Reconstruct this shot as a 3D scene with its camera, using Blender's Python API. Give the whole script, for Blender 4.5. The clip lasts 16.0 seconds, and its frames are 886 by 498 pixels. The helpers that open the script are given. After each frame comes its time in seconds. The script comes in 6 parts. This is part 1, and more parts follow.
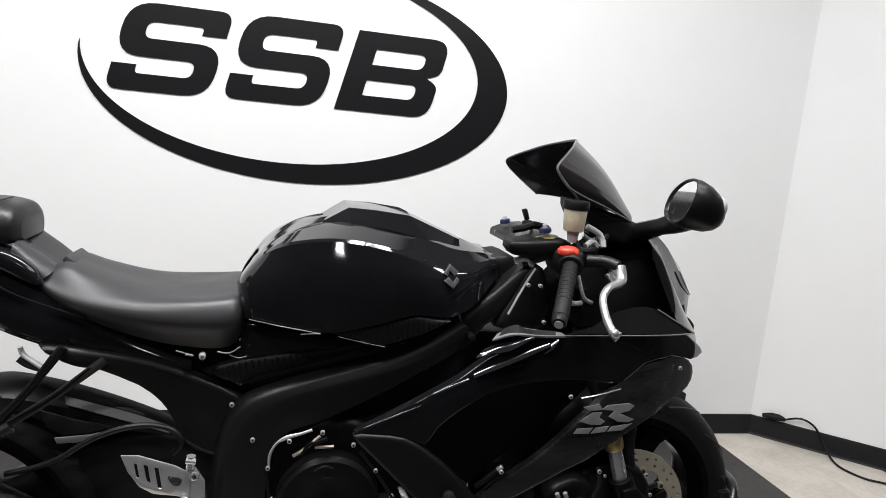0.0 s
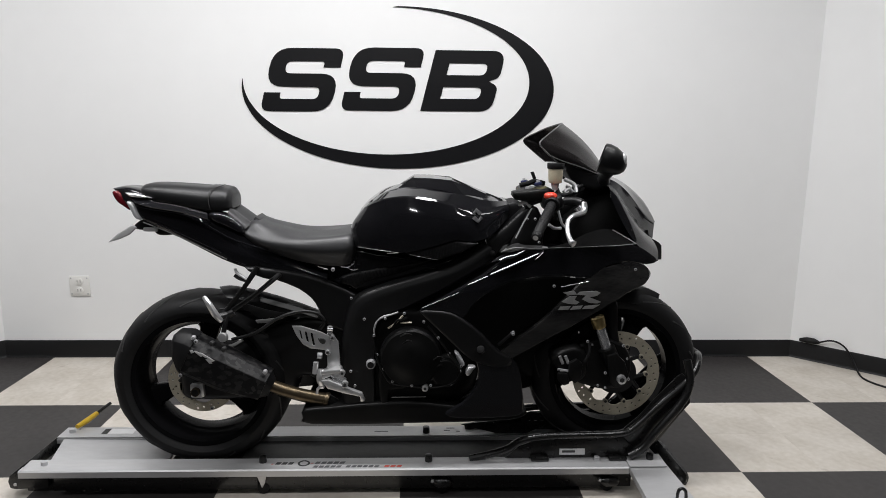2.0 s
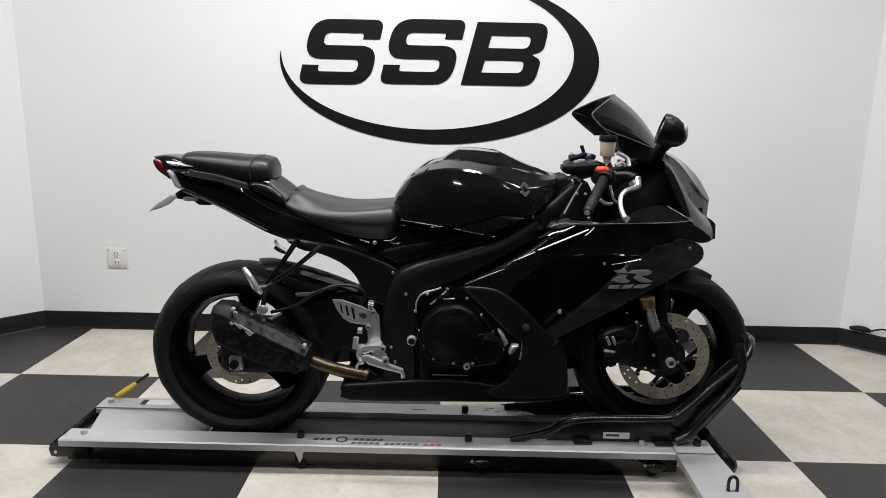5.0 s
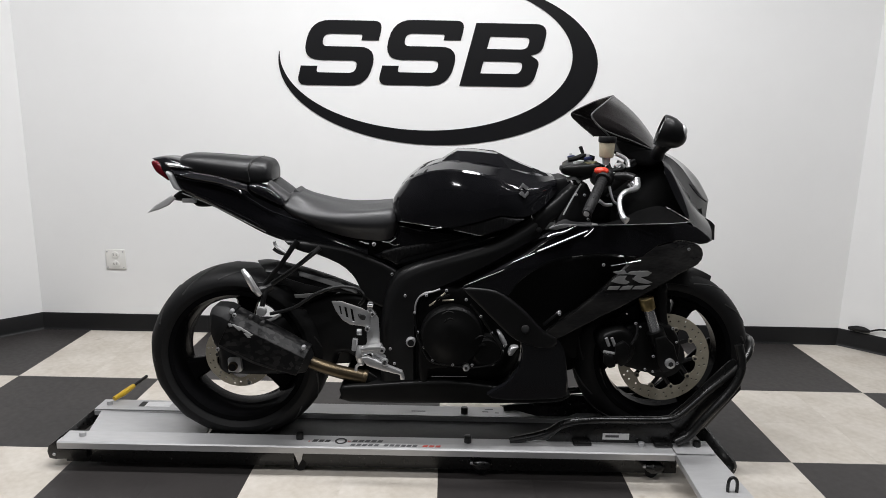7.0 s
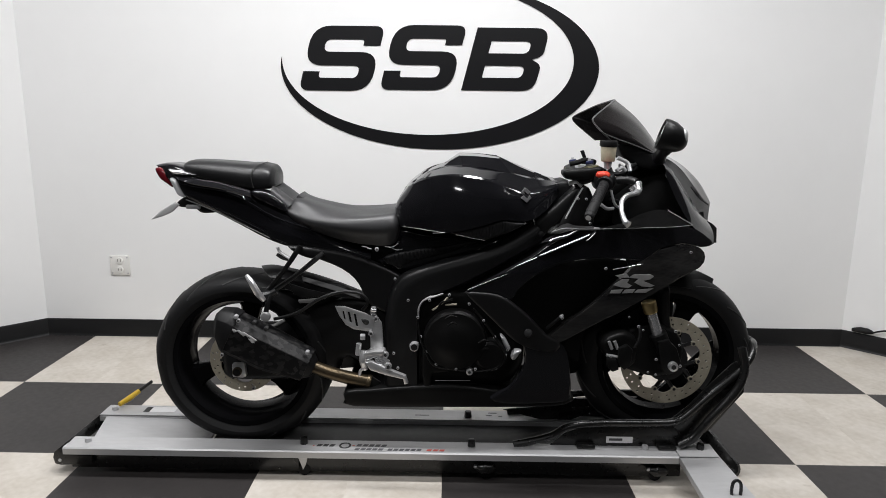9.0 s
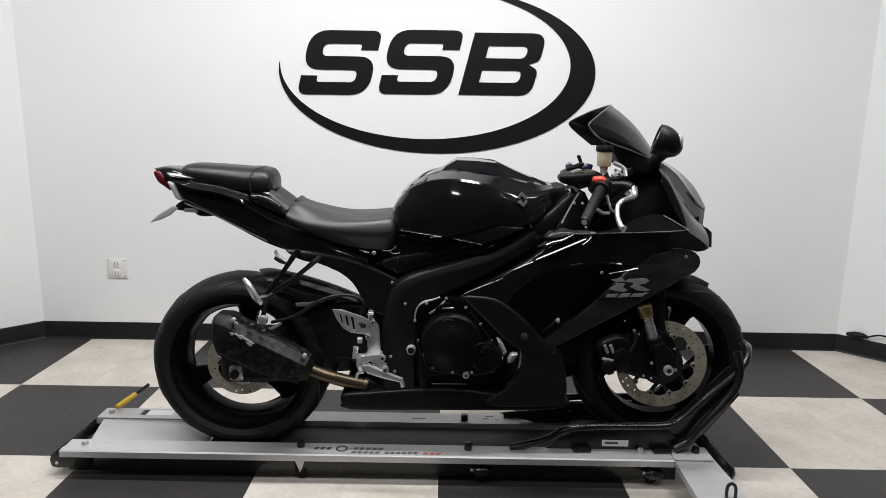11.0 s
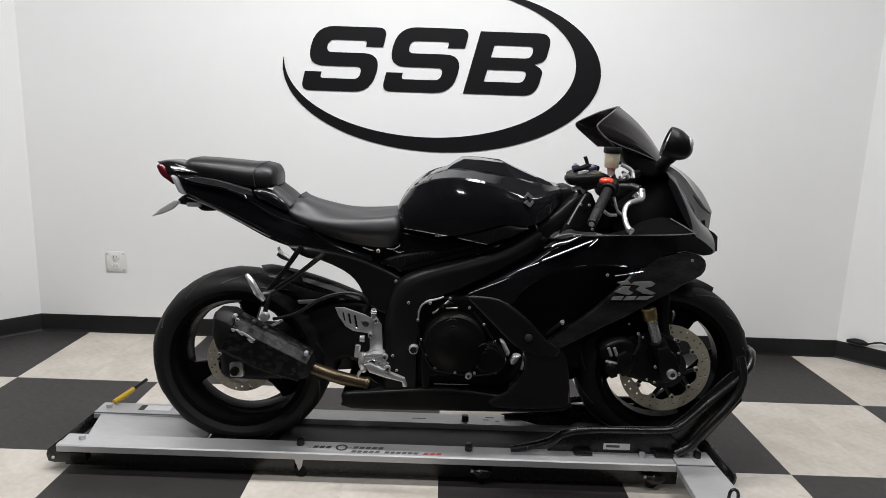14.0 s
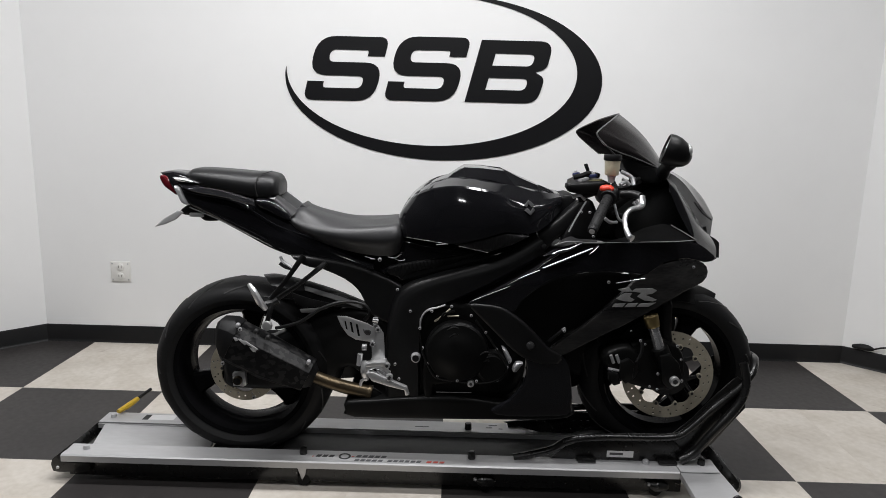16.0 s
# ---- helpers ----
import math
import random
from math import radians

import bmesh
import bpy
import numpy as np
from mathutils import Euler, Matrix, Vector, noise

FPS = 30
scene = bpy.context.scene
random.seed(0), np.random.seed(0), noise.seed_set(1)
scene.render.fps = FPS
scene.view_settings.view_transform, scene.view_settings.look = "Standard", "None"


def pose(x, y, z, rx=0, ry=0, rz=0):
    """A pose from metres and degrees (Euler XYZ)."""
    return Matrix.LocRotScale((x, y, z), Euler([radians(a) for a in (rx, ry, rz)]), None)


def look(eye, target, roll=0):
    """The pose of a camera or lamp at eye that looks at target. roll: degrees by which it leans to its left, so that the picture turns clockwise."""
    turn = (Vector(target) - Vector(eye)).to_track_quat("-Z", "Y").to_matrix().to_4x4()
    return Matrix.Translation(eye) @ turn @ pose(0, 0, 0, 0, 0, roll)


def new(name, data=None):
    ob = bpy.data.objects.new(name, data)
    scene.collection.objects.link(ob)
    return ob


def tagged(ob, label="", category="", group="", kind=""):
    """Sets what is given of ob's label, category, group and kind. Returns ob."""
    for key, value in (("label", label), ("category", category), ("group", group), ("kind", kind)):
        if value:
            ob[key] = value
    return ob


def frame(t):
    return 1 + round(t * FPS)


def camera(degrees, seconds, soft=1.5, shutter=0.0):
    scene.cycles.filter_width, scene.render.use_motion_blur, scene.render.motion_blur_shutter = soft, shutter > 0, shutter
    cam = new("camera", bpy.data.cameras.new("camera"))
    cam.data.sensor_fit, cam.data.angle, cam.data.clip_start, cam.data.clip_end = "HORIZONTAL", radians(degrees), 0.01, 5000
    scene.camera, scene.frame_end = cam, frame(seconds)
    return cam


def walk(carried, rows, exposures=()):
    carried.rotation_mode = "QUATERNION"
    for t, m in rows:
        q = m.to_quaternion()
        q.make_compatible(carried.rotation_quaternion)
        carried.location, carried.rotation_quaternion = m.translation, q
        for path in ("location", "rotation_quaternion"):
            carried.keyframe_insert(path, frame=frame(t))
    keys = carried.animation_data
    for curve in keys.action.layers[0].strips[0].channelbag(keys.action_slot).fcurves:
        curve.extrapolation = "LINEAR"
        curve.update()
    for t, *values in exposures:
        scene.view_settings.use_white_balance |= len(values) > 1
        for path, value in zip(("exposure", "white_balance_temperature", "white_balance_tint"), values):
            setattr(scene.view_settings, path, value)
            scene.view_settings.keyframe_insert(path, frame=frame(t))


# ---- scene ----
cam = camera(66.4, 16.0, soft=0.7)
PATH = [
    (0, (-0.064, -1.367, 1.186), (0.376, 0.560, 0.881), 5.5),
    (0.3, (-0.048, -1.563, 1.158), (0.197, 0.414, 0.972), 7.2),
    (0.5, (-0.026, -1.681, 1.154), (0.111, 0.309, 1.017), 5.8),
    (0.7, (-0.027, -1.765, 1.183), (0.077, 0.22, 0.967), 0.1),
    (1, (0.08, -1.925, 1.209), (0.314, 0.037, 0.9), 2.2),
    (1.2, (0.098, -2.021, 1.205), (0.349, -0.062, 0.89), 3.6),
    (1.5, (0.063, -2.154, 1.214), (0.246, -0.187, 0.902), 2.0),
    (2, (0.063, -2.202, 1.219), (0.132, -0.237, 0.853), 0.6),
    (2.5, (0.023, -2.163, 1.178), (0.003, -0.202, 0.786), -1.4),
    (3, (0.03, -2.143, 1.174), (-0.005, -0.187, 0.759), 0.5),
    (3.5, (0.03, -2.142, 1.176), (-0.006, -0.185, 0.765), 0.9),
    (4, (0.021, -2.144, 1.177), (0.0, -0.187, 0.765), 0.9),
    (6.5, (0.007, -2.139, 1.181), (0.002, -0.183, 0.763), 1.2),
    (7, (0.008, -2.14, 1.181), (0.003, -0.183, 0.767), 1.1),
    (7.5, (0.011, -2.143, 1.182), (0.001, -0.186, 0.768), 1.0),
    (8, (0.009, -2.142, 1.182), (-0.003, -0.185, 0.77), 0.8),
    (8.5, (0.006, -2.144, 1.184), (-0.006, -0.187, 0.773), 0.9),
    (9, (0.009, -2.147, 1.188), (-0.005, -0.188, 0.782), 0.7),
    (11.5, (0.008, -2.158, 1.191), (0.005, -0.198, 0.796), 0.9),
    (12, (0.007, -2.155, 1.191), (0.004, -0.195, 0.792), 0.8),
    (12.5, (0.009, -2.157, 1.19), (0.006, -0.196, 0.796), 0.8),
    (13, (0.002, -2.155, 1.19), (0.003, -0.194, 0.796), 1.2),
    (13.5, (-0.003, -2.146, 1.188), (-0.003, -0.185, 0.799), 1.8),
    (14, (-0.017, -2.142, 1.187), (-0.011, -0.182, 0.79), 2.0),
    (14.5, (-0.021, -2.138, 1.182), (-0.023, -0.177, 0.789), 1.9),
    (15, (-0.019, -2.146, 1.186), (-0.021, -0.184, 0.797), 1.3),
    (15.5, (-0.01, -2.148, 1.186), (-0.02, -0.185, 0.8), 1.5),
    (16, (-0.004, -2.147, 1.192), (-0.015, -0.183, 0.815), 1.5),
]
walk(cam, [(t, look(eye, target, roll)) for t, eye, target, roll in PATH], [(0.0, 0.08), (0.5, -0.14), (1.0, -0.36), (2.0, -0.25), (2.5, -0.16), (12.5, -0.14), (16.0, -0.32)])

# ---- world and light ----
world = bpy.data.worlds.new("world")
scene.world = world
world.use_nodes = True
world.node_tree.nodes["Background"].inputs[0].default_value = (0.9, 0.95, 1.0, 1)
world.node_tree.nodes["Background"].inputs[1].default_value = 0.02
scene.view_settings.exposure = 0.0


def area_lamp(name, x, y, z, sx, sy, power, colour=(0.988, 0.985, 0.997), target=None):
    lamp = bpy.data.lights.new(name, "AREA")
    lamp.shape, lamp.size, lamp.size_y, lamp.energy, lamp.color = "RECTANGLE", sx, sy, power, colour
    ob = new(name, lamp)
    ob.matrix_basis = look((x, y, z), target or (x, y + 0.001, z - 1))
    return ob


CEIL = 3.0
LIGHTS = [(-1.35, -0.3), (1.25, -0.3), (-0.05, -0.3), (-1.3, -1.5), (1.2, -1.5), (-0.2, -5.0)]
for lx, ly in LIGHTS:
    area_lamp("tube_glow", lx, ly, CEIL - 0.075, 1.26 if ly > -1 else 0.5, 0.14, {-1.35: 35, 1.25: 27, -0.05: 62, -1.3: 30, 1.2: 24, -0.2: 25}[lx])


# ---- materials ----
def material(name, colour, rough=0.5, metal=0.0, vary=0.15, scale=12.0, bump=0.0, bump_scale=200.0, coat=0.0, colour2=None, stretch=(1, 1, 1), rough_vary=0.1, spec=0.5, random=0.0):
    """Principled surface with two scales of colour variation, roughness variation and fine relief."""
    m = bpy.data.materials.new(name)
    m.use_nodes = True
    nt = m.node_tree
    p = nt.nodes["Principled BSDF"]
    link = nt.links.new
    tc = nt.nodes.new("ShaderNodeTexCoord")
    mp = nt.nodes.new("ShaderNodeMapping")
    mp.inputs["Scale"].default_value = stretch
    link(tc.outputs["Object"], mp.inputs[0])
    big, fine = nt.nodes.new("ShaderNodeTexNoise"), nt.nodes.new("ShaderNodeTexNoise")
    big.inputs["Scale"].default_value, fine.inputs["Scale"].default_value = scale, scale * 7.3
    big.inputs["Detail"].default_value, fine.inputs["Detail"].default_value = 5, 3
    link(mp.outputs[0], big.inputs[0]), link(mp.outputs[0], fine.inputs[0])
    both = nt.nodes.new("ShaderNodeMix")
    both.data_type = "FLOAT"
    both.inputs[0].default_value = 0.35
    link(big.outputs[0], both.inputs[2]), link(fine.outputs[0], both.inputs[3])
    ramp = nt.nodes.new("ShaderNodeMapRange")
    ramp.inputs[1].default_value, ramp.inputs[2].default_value = 0.32, 0.68
    link(both.outputs[0], ramp.inputs[0])
    mix = nt.nodes.new("ShaderNodeMix")
    mix.data_type = "RGBA"
    c2 = colour2 or tuple(c * (1 - vary) for c in colour)
    mix.inputs[6].default_value, mix.inputs[7].default_value = (*colour, 1), (*c2, 1)
    link(ramp.outputs[0], mix.inputs[0])
    out = mix.outputs[2]
    if random:
        info, mul, bright = nt.nodes.new("ShaderNodeObjectInfo"), nt.nodes.new("ShaderNodeMapRange"), nt.nodes.new("ShaderNodeHueSaturation")
        mul.inputs[3].default_value, mul.inputs[4].default_value = 1 - random, 1 + random
        link(info.outputs["Random"], mul.inputs[0]), link(mul.outputs[0], bright.inputs["Value"]), link(out, bright.inputs["Color"])
        out = bright.outputs[0]
    link(out, p.inputs["Base Color"])
    rr = nt.nodes.new("ShaderNodeMapRange")
    rr.inputs[3].default_value, rr.inputs[4].default_value = max(rough - rough_vary * rough, 0.02), rough + rough_vary * rough
    link(fine.outputs[0], rr.inputs[0]), link(rr.outputs[0], p.inputs["Roughness"])
    p.inputs["Metallic"].default_value = metal
    p.inputs["Specular IOR Level"].default_value = spec
    p.inputs["Coat Weight"].default_value = coat
    p.inputs["Coat Roughness"].default_value = 0.04
    if bump:
        grain, b = nt.nodes.new("ShaderNodeTexNoise"), nt.nodes.new("ShaderNodeBump")
        grain.inputs["Scale"].default_value, b.inputs["Strength"].default_value, b.inputs["Distance"].default_value = bump_scale, bump, 0.002
        link(mp.outputs[0], grain.inputs[0]), link(grain.outputs[0], b.inputs["Height"]), link(b.outputs[0], p.inputs["Normal"])
    return m


def tile_material(name, colour, blotch, speck, random):
    """Vinyl composition tile: soft blotches, chips running through it, scuffs and a few dark or pale marks."""
    m = material(name, colour, 0.46, spec=0.32, colour2=blotch, scale=5.5, random=random, bump=0.04, bump_scale=120, rough_vary=0.25)
    nt = m.node_tree
    p = nt.nodes["Principled BSDF"]
    base = p.inputs["Base Color"].links[0].from_socket
    tc = nt.nodes.new("ShaderNodeNewGeometry")
    link = nt.links.new
    now = base
    for scale, low, high, amount, stretch in ((24.0, 0.64, 0.78, 0.30, (1, 1, 1)), (4.5, 0.52, 0.75, 0.30, (1, 1, 1)), (11.0, 0.67, 0.75, 0.6, (0.8, 1.3, 1))):
        mp, no, ra, mx = nt.nodes.new("ShaderNodeMapping"), nt.nodes.new("ShaderNodeTexNoise"), nt.nodes.new("ShaderNodeMapRange"), nt.nodes.new("ShaderNodeMix")
        mp.inputs["Scale"].default_value = stretch
        mp.inputs["Rotation"].default_value = (0, 0, scale)
        no.inputs["Scale"].default_value, no.inputs["Detail"].default_value = scale, 4
        ra.inputs[1].default_value, ra.inputs[2].default_value, ra.inputs[4].default_value = low, high, amount
        mx.data_type = "RGBA"
        mx.inputs[7].default_value = (*speck, 1)
        link(tc.outputs["Position"], mp.inputs[0]), link(mp.outputs[0], no.inputs[0]), link(no.outputs[0], ra.inputs[0])
        link(ra.outputs[0], mx.inputs[0]), link(now, mx.inputs[6])
        now = mx.outputs[2]
    link(now, p.inputs["Base Color"])
    return m


GLOSS = material("black gloss paint", (0.0075, 0.0075, 0.0088), 0.07, vary=0.3, spec=0.5, scale=6)
SATIN = material("black satin paint", (0.0088, 0.0088, 0.0092), 0.38, spec=0.28, vary=0.3, scale=15, bump=0.03)
GREYED = material("black smoke graphic paint", (0.0065, 0.0065, 0.0072), 0.25, colour2=(0.030, 0.029, 0.028), scale=11, spec=0.35, stretch=(0.6, 1, 2.4))
PLASTIC = material("black moulded plastic", (0.0075, 0.0075, 0.0080), 0.5, spec=0.22, vary=0.3, bump=0.15, bump_scale=500)
BLADE = material("satin charcoal plastic", (0.0103, 0.0103, 0.0106), 0.42, vary=0.2, scale=15, spec=0.25)
ENGINE = material("black engine casting", (0.0067, 0.0067, 0.0067), 0.36, spec=0.14, vary=0.35, bump=0.12, bump_scale=350)
RUBBER = material("tyre rubber", (0.0067, 0.0067, 0.0072), 0.6, vary=0.35, scale=20, spec=0.26, bump=0.08, bump_scale=260)
VINYL = material("seat vinyl", (0.024, 0.024, 0.0255), 0.44, vary=0.25, scale=14, spec=0.55, bump=0.08, bump_scale=420)
PADVINYL = material("dark passenger pad vinyl", (0.010, 0.010, 0.0108), 0.40, vary=0.25, scale=18, spec=0.4, bump=0.07, bump_scale=420)
ALU = material("brushed aluminium", (0.74, 0.74, 0.74), 0.3, 0.8, vary=0.15, scale=9, stretch=(0.25, 3, 3), bump=0.04)
ALU_RAIL = material("mill finish aluminium", (0.50, 0.50, 0.505), 0.48, 0.45, vary=0.12, scale=6, stretch=(0.5, 2, 2), bump=0.03)
CHROME = material("polished metal", (0.76, 0.76, 0.77), 0.2, 0.8, vary=0.1)
LEVER = material("polished alloy", (0.72, 0.72, 0.73), 0.3, 0.85, vary=0.1)
STEEL = material("steel bolt", (0.56, 0.56, 0.57), 0.34, 0.5, vary=0.2)
DISC = material("brake disc steel", (0.47, 0.43, 0.34), 0.42, 0.2, vary=0.25, scale=30)
GOLD = material("gold anodised", (0.46, 0.35, 0.16), 0.32, 0.85, vary=0.2)
BLUE = material("blue anodised", (0.035, 0.045, 0.13), 0.35, 0.6, vary=0.2)
BRONZE = material("heat-tinted titanium pipe", (0.105, 0.078, 0.046), 0.34, 0.85, colour2=(0.06, 0.05, 0.036), scale=14)
RED = material("red plastic", (0.62, 0.05, 0.025), 0.35, vary=0.1)
LENS_RED = material("red lamp lens", (0.12, 0.008, 0.013), 0.12, vary=0.3, coat=0.3)
CLEAR = material("clear lens", (0.42, 0.425, 0.43), 0.08, vary=0.15, coat=0.5)
SMOKE = material("dark smoked screen", (0.012, 0.0105, 0.0105), 0.2, vary=0.3, spec=0.36)
RIM = material("black wheel paint", (0.0059, 0.0059, 0.0065), 0.16, vary=0.3, scale=9, spec=0.025)
INNER = material("black inner liner", (0.0056, 0.0056, 0.0056), 0.85, spec=0.04, vary=0.3)
# grey of small trim, also painted where black parts shine
TRIM_SHEEN = material("grey satin trim and painted sheen", (0.16, 0.16, 0.16), 0.35, vary=0.2, scale=20)
# lighter than the black parts, with edge highlights put into the colour
EDGE = material("grey edges and painted edge highlights", (0.10, 0.10, 0.10), 0.3, vary=0.2)
MIRROR = material("mirror glass", (0.85, 0.86, 0.87), 0.03, 1.0, vary=0.02)
CAPGOLD = material("pale gold fork cap", (0.42, 0.38, 0.20), 0.35, 0.8, vary=0.2)
DARKFLOOR = material("dark floor out of view", (0.022, 0.022, 0.023), 0.6, vary=0.3, scale=4, bump=0.1)
FLUID = material("yellowed reservoir plastic", (0.58, 0.52, 0.38), 0.3, vary=0.3, scale=18)
TANKMARK = material("dull grey badge", (0.045, 0.045, 0.047), 0.55, vary=0.3, scale=40, spec=0.2)
SILVER = material("silver decal", (0.34, 0.34, 0.335), 0.35, 0.2, vary=0.3, scale=40)
PALE = material("pale decal", (0.42, 0.42, 0.42), 0.4, vary=0.15)
WALL = material("white wall paint", (0.80, 0.80, 0.795), 0.62, vary=0.03, scale=1.3, bump=0.06, bump_scale=160)
# for the unseen walls, dark so that the gloss paint reflects black
DIMWALL = material("dark unseen wall added for reflections", (0.025, 0.025, 0.026), 0.7, vary=0.1, scale=1.5)
CEILING = material("grey ceiling paint", (0.30, 0.30, 0.30), 0.8, vary=0.06, scale=1.5)
BASE = material("black vinyl baseboard", (0.009, 0.009, 0.0095), 0.5, vary=0.25, scale=5, spec=0.25)
SIGN = material("black acrylic", (0.007, 0.007, 0.008), 0.35, vary=0.2, scale=5, spec=0.3)
TILE_W = tile_material("white vinyl tile", (0.585, 0.55, 0.50), (0.44, 0.40, 0.345), (0.30, 0.26, 0.21), 0.03)
TILE_B = tile_material("charcoal vinyl tile", (0.0265, 0.0240, 0.0235), (0.031, 0.028, 0.0275), (0.048, 0.043, 0.040), 0.05)
GROUT = material("tile joint", (0.10, 0.095, 0.09), 0.8)
PLATE = material("ivory outlet plastic", (0.74, 0.73, 0.70), 0.35, vary=0.05)
GREY_SLOT = material("outlet slot", (0.22, 0.21, 0.20), 0.6)
DARK = material("dark slot", (0.02, 0.02, 0.02), 0.6)
YELLOW = material("yellow handle", (0.62, 0.40, 0.02), 0.4, vary=0.1)
TROUGH = material("black deck mat", (0.028, 0.028, 0.029), 0.55, vary=0.3, scale=8, bump=0.1)
FRAME = material("black powder coat", (0.0072, 0.0072, 0.0072), 0.28, vary=0.3, scale=9, bump=0.06)
WHITE_LABEL = material("white label", (0.72, 0.72, 0.72), 0.45, vary=0.1, scale=30)
RED_LABEL = material("red print", (0.45, 0.07, 0.05), 0.5)
GREY_PRINT = material("grey print", (0.07, 0.07, 0.075), 0.5)
LAMP = bpy.data.materials.new("lamp diffuser")
LAMP.use_nodes = True
LAMP.node_tree.nodes["Principled BSDF"].inputs["Emission Color"].default_value = (1, 0.98, 0.95, 1)
LAMP.node_tree.nodes["Principled BSDF"].inputs["Emission Strength"].default_value = 3.0


def carbon_material():
    m = material("forged carbon", (0.012, 0.012, 0.013), 0.42, spec=0.16)
    nt = m.node_tree
    p = nt.nodes["Principled BSDF"]
    tc, mp, vo = nt.nodes.new("ShaderNodeTexCoord"), nt.nodes.new("ShaderNodeMapping"), nt.nodes.new("ShaderNodeTexVoronoi")
    mp.inputs["Scale"].default_value = (62, 62, 80)
    vo.inputs["Scale"].default_value = 1.0
    vo.distance = "CHEBYCHEV"
    mp.inputs["Rotation"].default_value = (0.2, 0.5, 0.3)
    ramp = nt.nodes.new("ShaderNodeValToRGB")
    ramp.color_ramp.elements[0].color, ramp.color_ramp.elements[1].color = (0.006, 0.006, 0.0065, 1), (0.026, 0.0255, 0.025, 1)
    ramp.color_ramp.elements[0].position, ramp.color_ramp.elements[1].position = 0.40, 1.0
    nt.links.new(tc.outputs["Object"], mp.inputs[0]), nt.links.new(mp.outputs[0], vo.inputs[0])
    sep = nt.nodes.new("ShaderNodeSeparateColor")
    nt.links.new(vo.outputs["Color"], sep.inputs[0]), nt.links.new(sep.outputs[0], ramp.inputs[0])
    nt.links.new(ramp.outputs[0], p.inputs["Base Color"])
    return m


CARBON = carbon_material()

# ---- building helpers ----
ROOT = {}


def thing(name, place, label, category, kind="", group=""):
    ob = new(name)
    ob.empty_display_size = 0.05
    ob.location = place
    ROOT[ob] = Matrix.Translation(place)
    return tagged(ob, label, category, group, kind)


def part(name, bm, mat, parent=None, label="", smooth=35, place=None):
    """Links a bmesh or mesh as one object under a thing or part."""
    if isinstance(bm, bmesh.types.BMesh):
        bmesh.ops.recalc_face_normals(bm, faces=bm.faces)
        me = bpy.data.meshes.new(name)
        bm.to_mesh(me)
        bm.free()
        me.materials.append(mat)
        if smooth:
            me.polygons.foreach_set("use_smooth", [True] * len(me.polygons))
            me.set_sharp_from_angle(angle=radians(smooth))
    else:
        me = bm
    ob = new(name, me)
    if place is not None:
        ob.matrix_basis = place if isinstance(place, Matrix) else Matrix.Translation(place)
    if parent is not None:
        ob.parent = parent
        ob.matrix_parent_inverse = ROOT[parent].inverted()
    ROOT[ob] = (ob.matrix_basis.copy() if place is not None else Matrix.Identity(4))
    if label:
        ob["label"] = label
    return ob


def box(x0, x1, y0, y1, z0, z1, bevel=0.003, segs=2, bm=None):
    own = bmesh.new()
    bmesh.ops.create_cube(own, size=1)
    for v in own.verts:
        v.co = Vector(((x0 + x1) / 2 + v.co.x * (x1 - x0), (y0 + y1) / 2 + v.co.y * (y1 - y0), (z0 + z1) / 2 + v.co.z * (z1 - z0)))
    if bevel:
        bmesh.ops.bevel(own, geom=own.edges[:], offset=bevel, segments=segs, affect="EDGES", profile=0.5)
    return joined(bm, own)


def joined(bm, own):
    if bm is None:
        return own
    me = bpy.data.meshes.new("tmp")
    own.to_mesh(me)
    own.free()
    bm.from_mesh(me)
    bpy.data.meshes.remove(me)
    return bm


def frame_to(a, b):
    """A matrix with its z axis from a to b, at a."""
    d = Vector(b) - Vector(a)
    return Matrix.Translation(a) @ d.to_track_quat("Z", "Y").to_matrix().to_4x4()


def rod(a, b, r0, r1=None, sides=20, bevel=0.0, bm=None):
    """A round bar from a to b, tapering from r0 to r1."""
    own = bmesh.new()
    r1 = r0 if r1 is None else r1
    length = (Vector(b) - Vector(a)).length
    bmesh.ops.create_cone(own, cap_ends=True, segments=sides, radius1=r0, radius2=r1, depth=length)
    bmesh.ops.translate(own, verts=own.verts, vec=(0, 0, length / 2))
    if bevel:
        rims = [e for e in own.edges if any(len(f.verts) > 4 for f in e.link_faces)]
        bmesh.ops.bevel(own, geom=rims, offset=bevel, segments=2, affect="EDGES", profile=0.5)
    bmesh.ops.transform(own, matrix=frame_to(a, b), verts=own.verts)
    return joined(bm, own)


def smooth_line(points, steps=8, closed=False):
    """A Catmull-Rom line through points."""
    pts = [Vector(p) for p in points]
    n = len(pts)
    out = []
    for i in range(n if closed else n - 1):
        p0, p1, p2, p3 = [pts[(i + k) % n] if closed else pts[min(max(i + k, 0), n - 1)] for k in (-1, 0, 1, 2)]
        for s in range(steps):
            t = s / steps
            out.append(0.5 * ((2 * p1) + (p2 - p0) * t + (2 * p0 - 5 * p1 + 4 * p2 - p3) * t * t + (3 * p1 - p0 - 3 * p2 + p3) * t ** 3))
    if not closed:
        out.append(pts[-1])
    return out


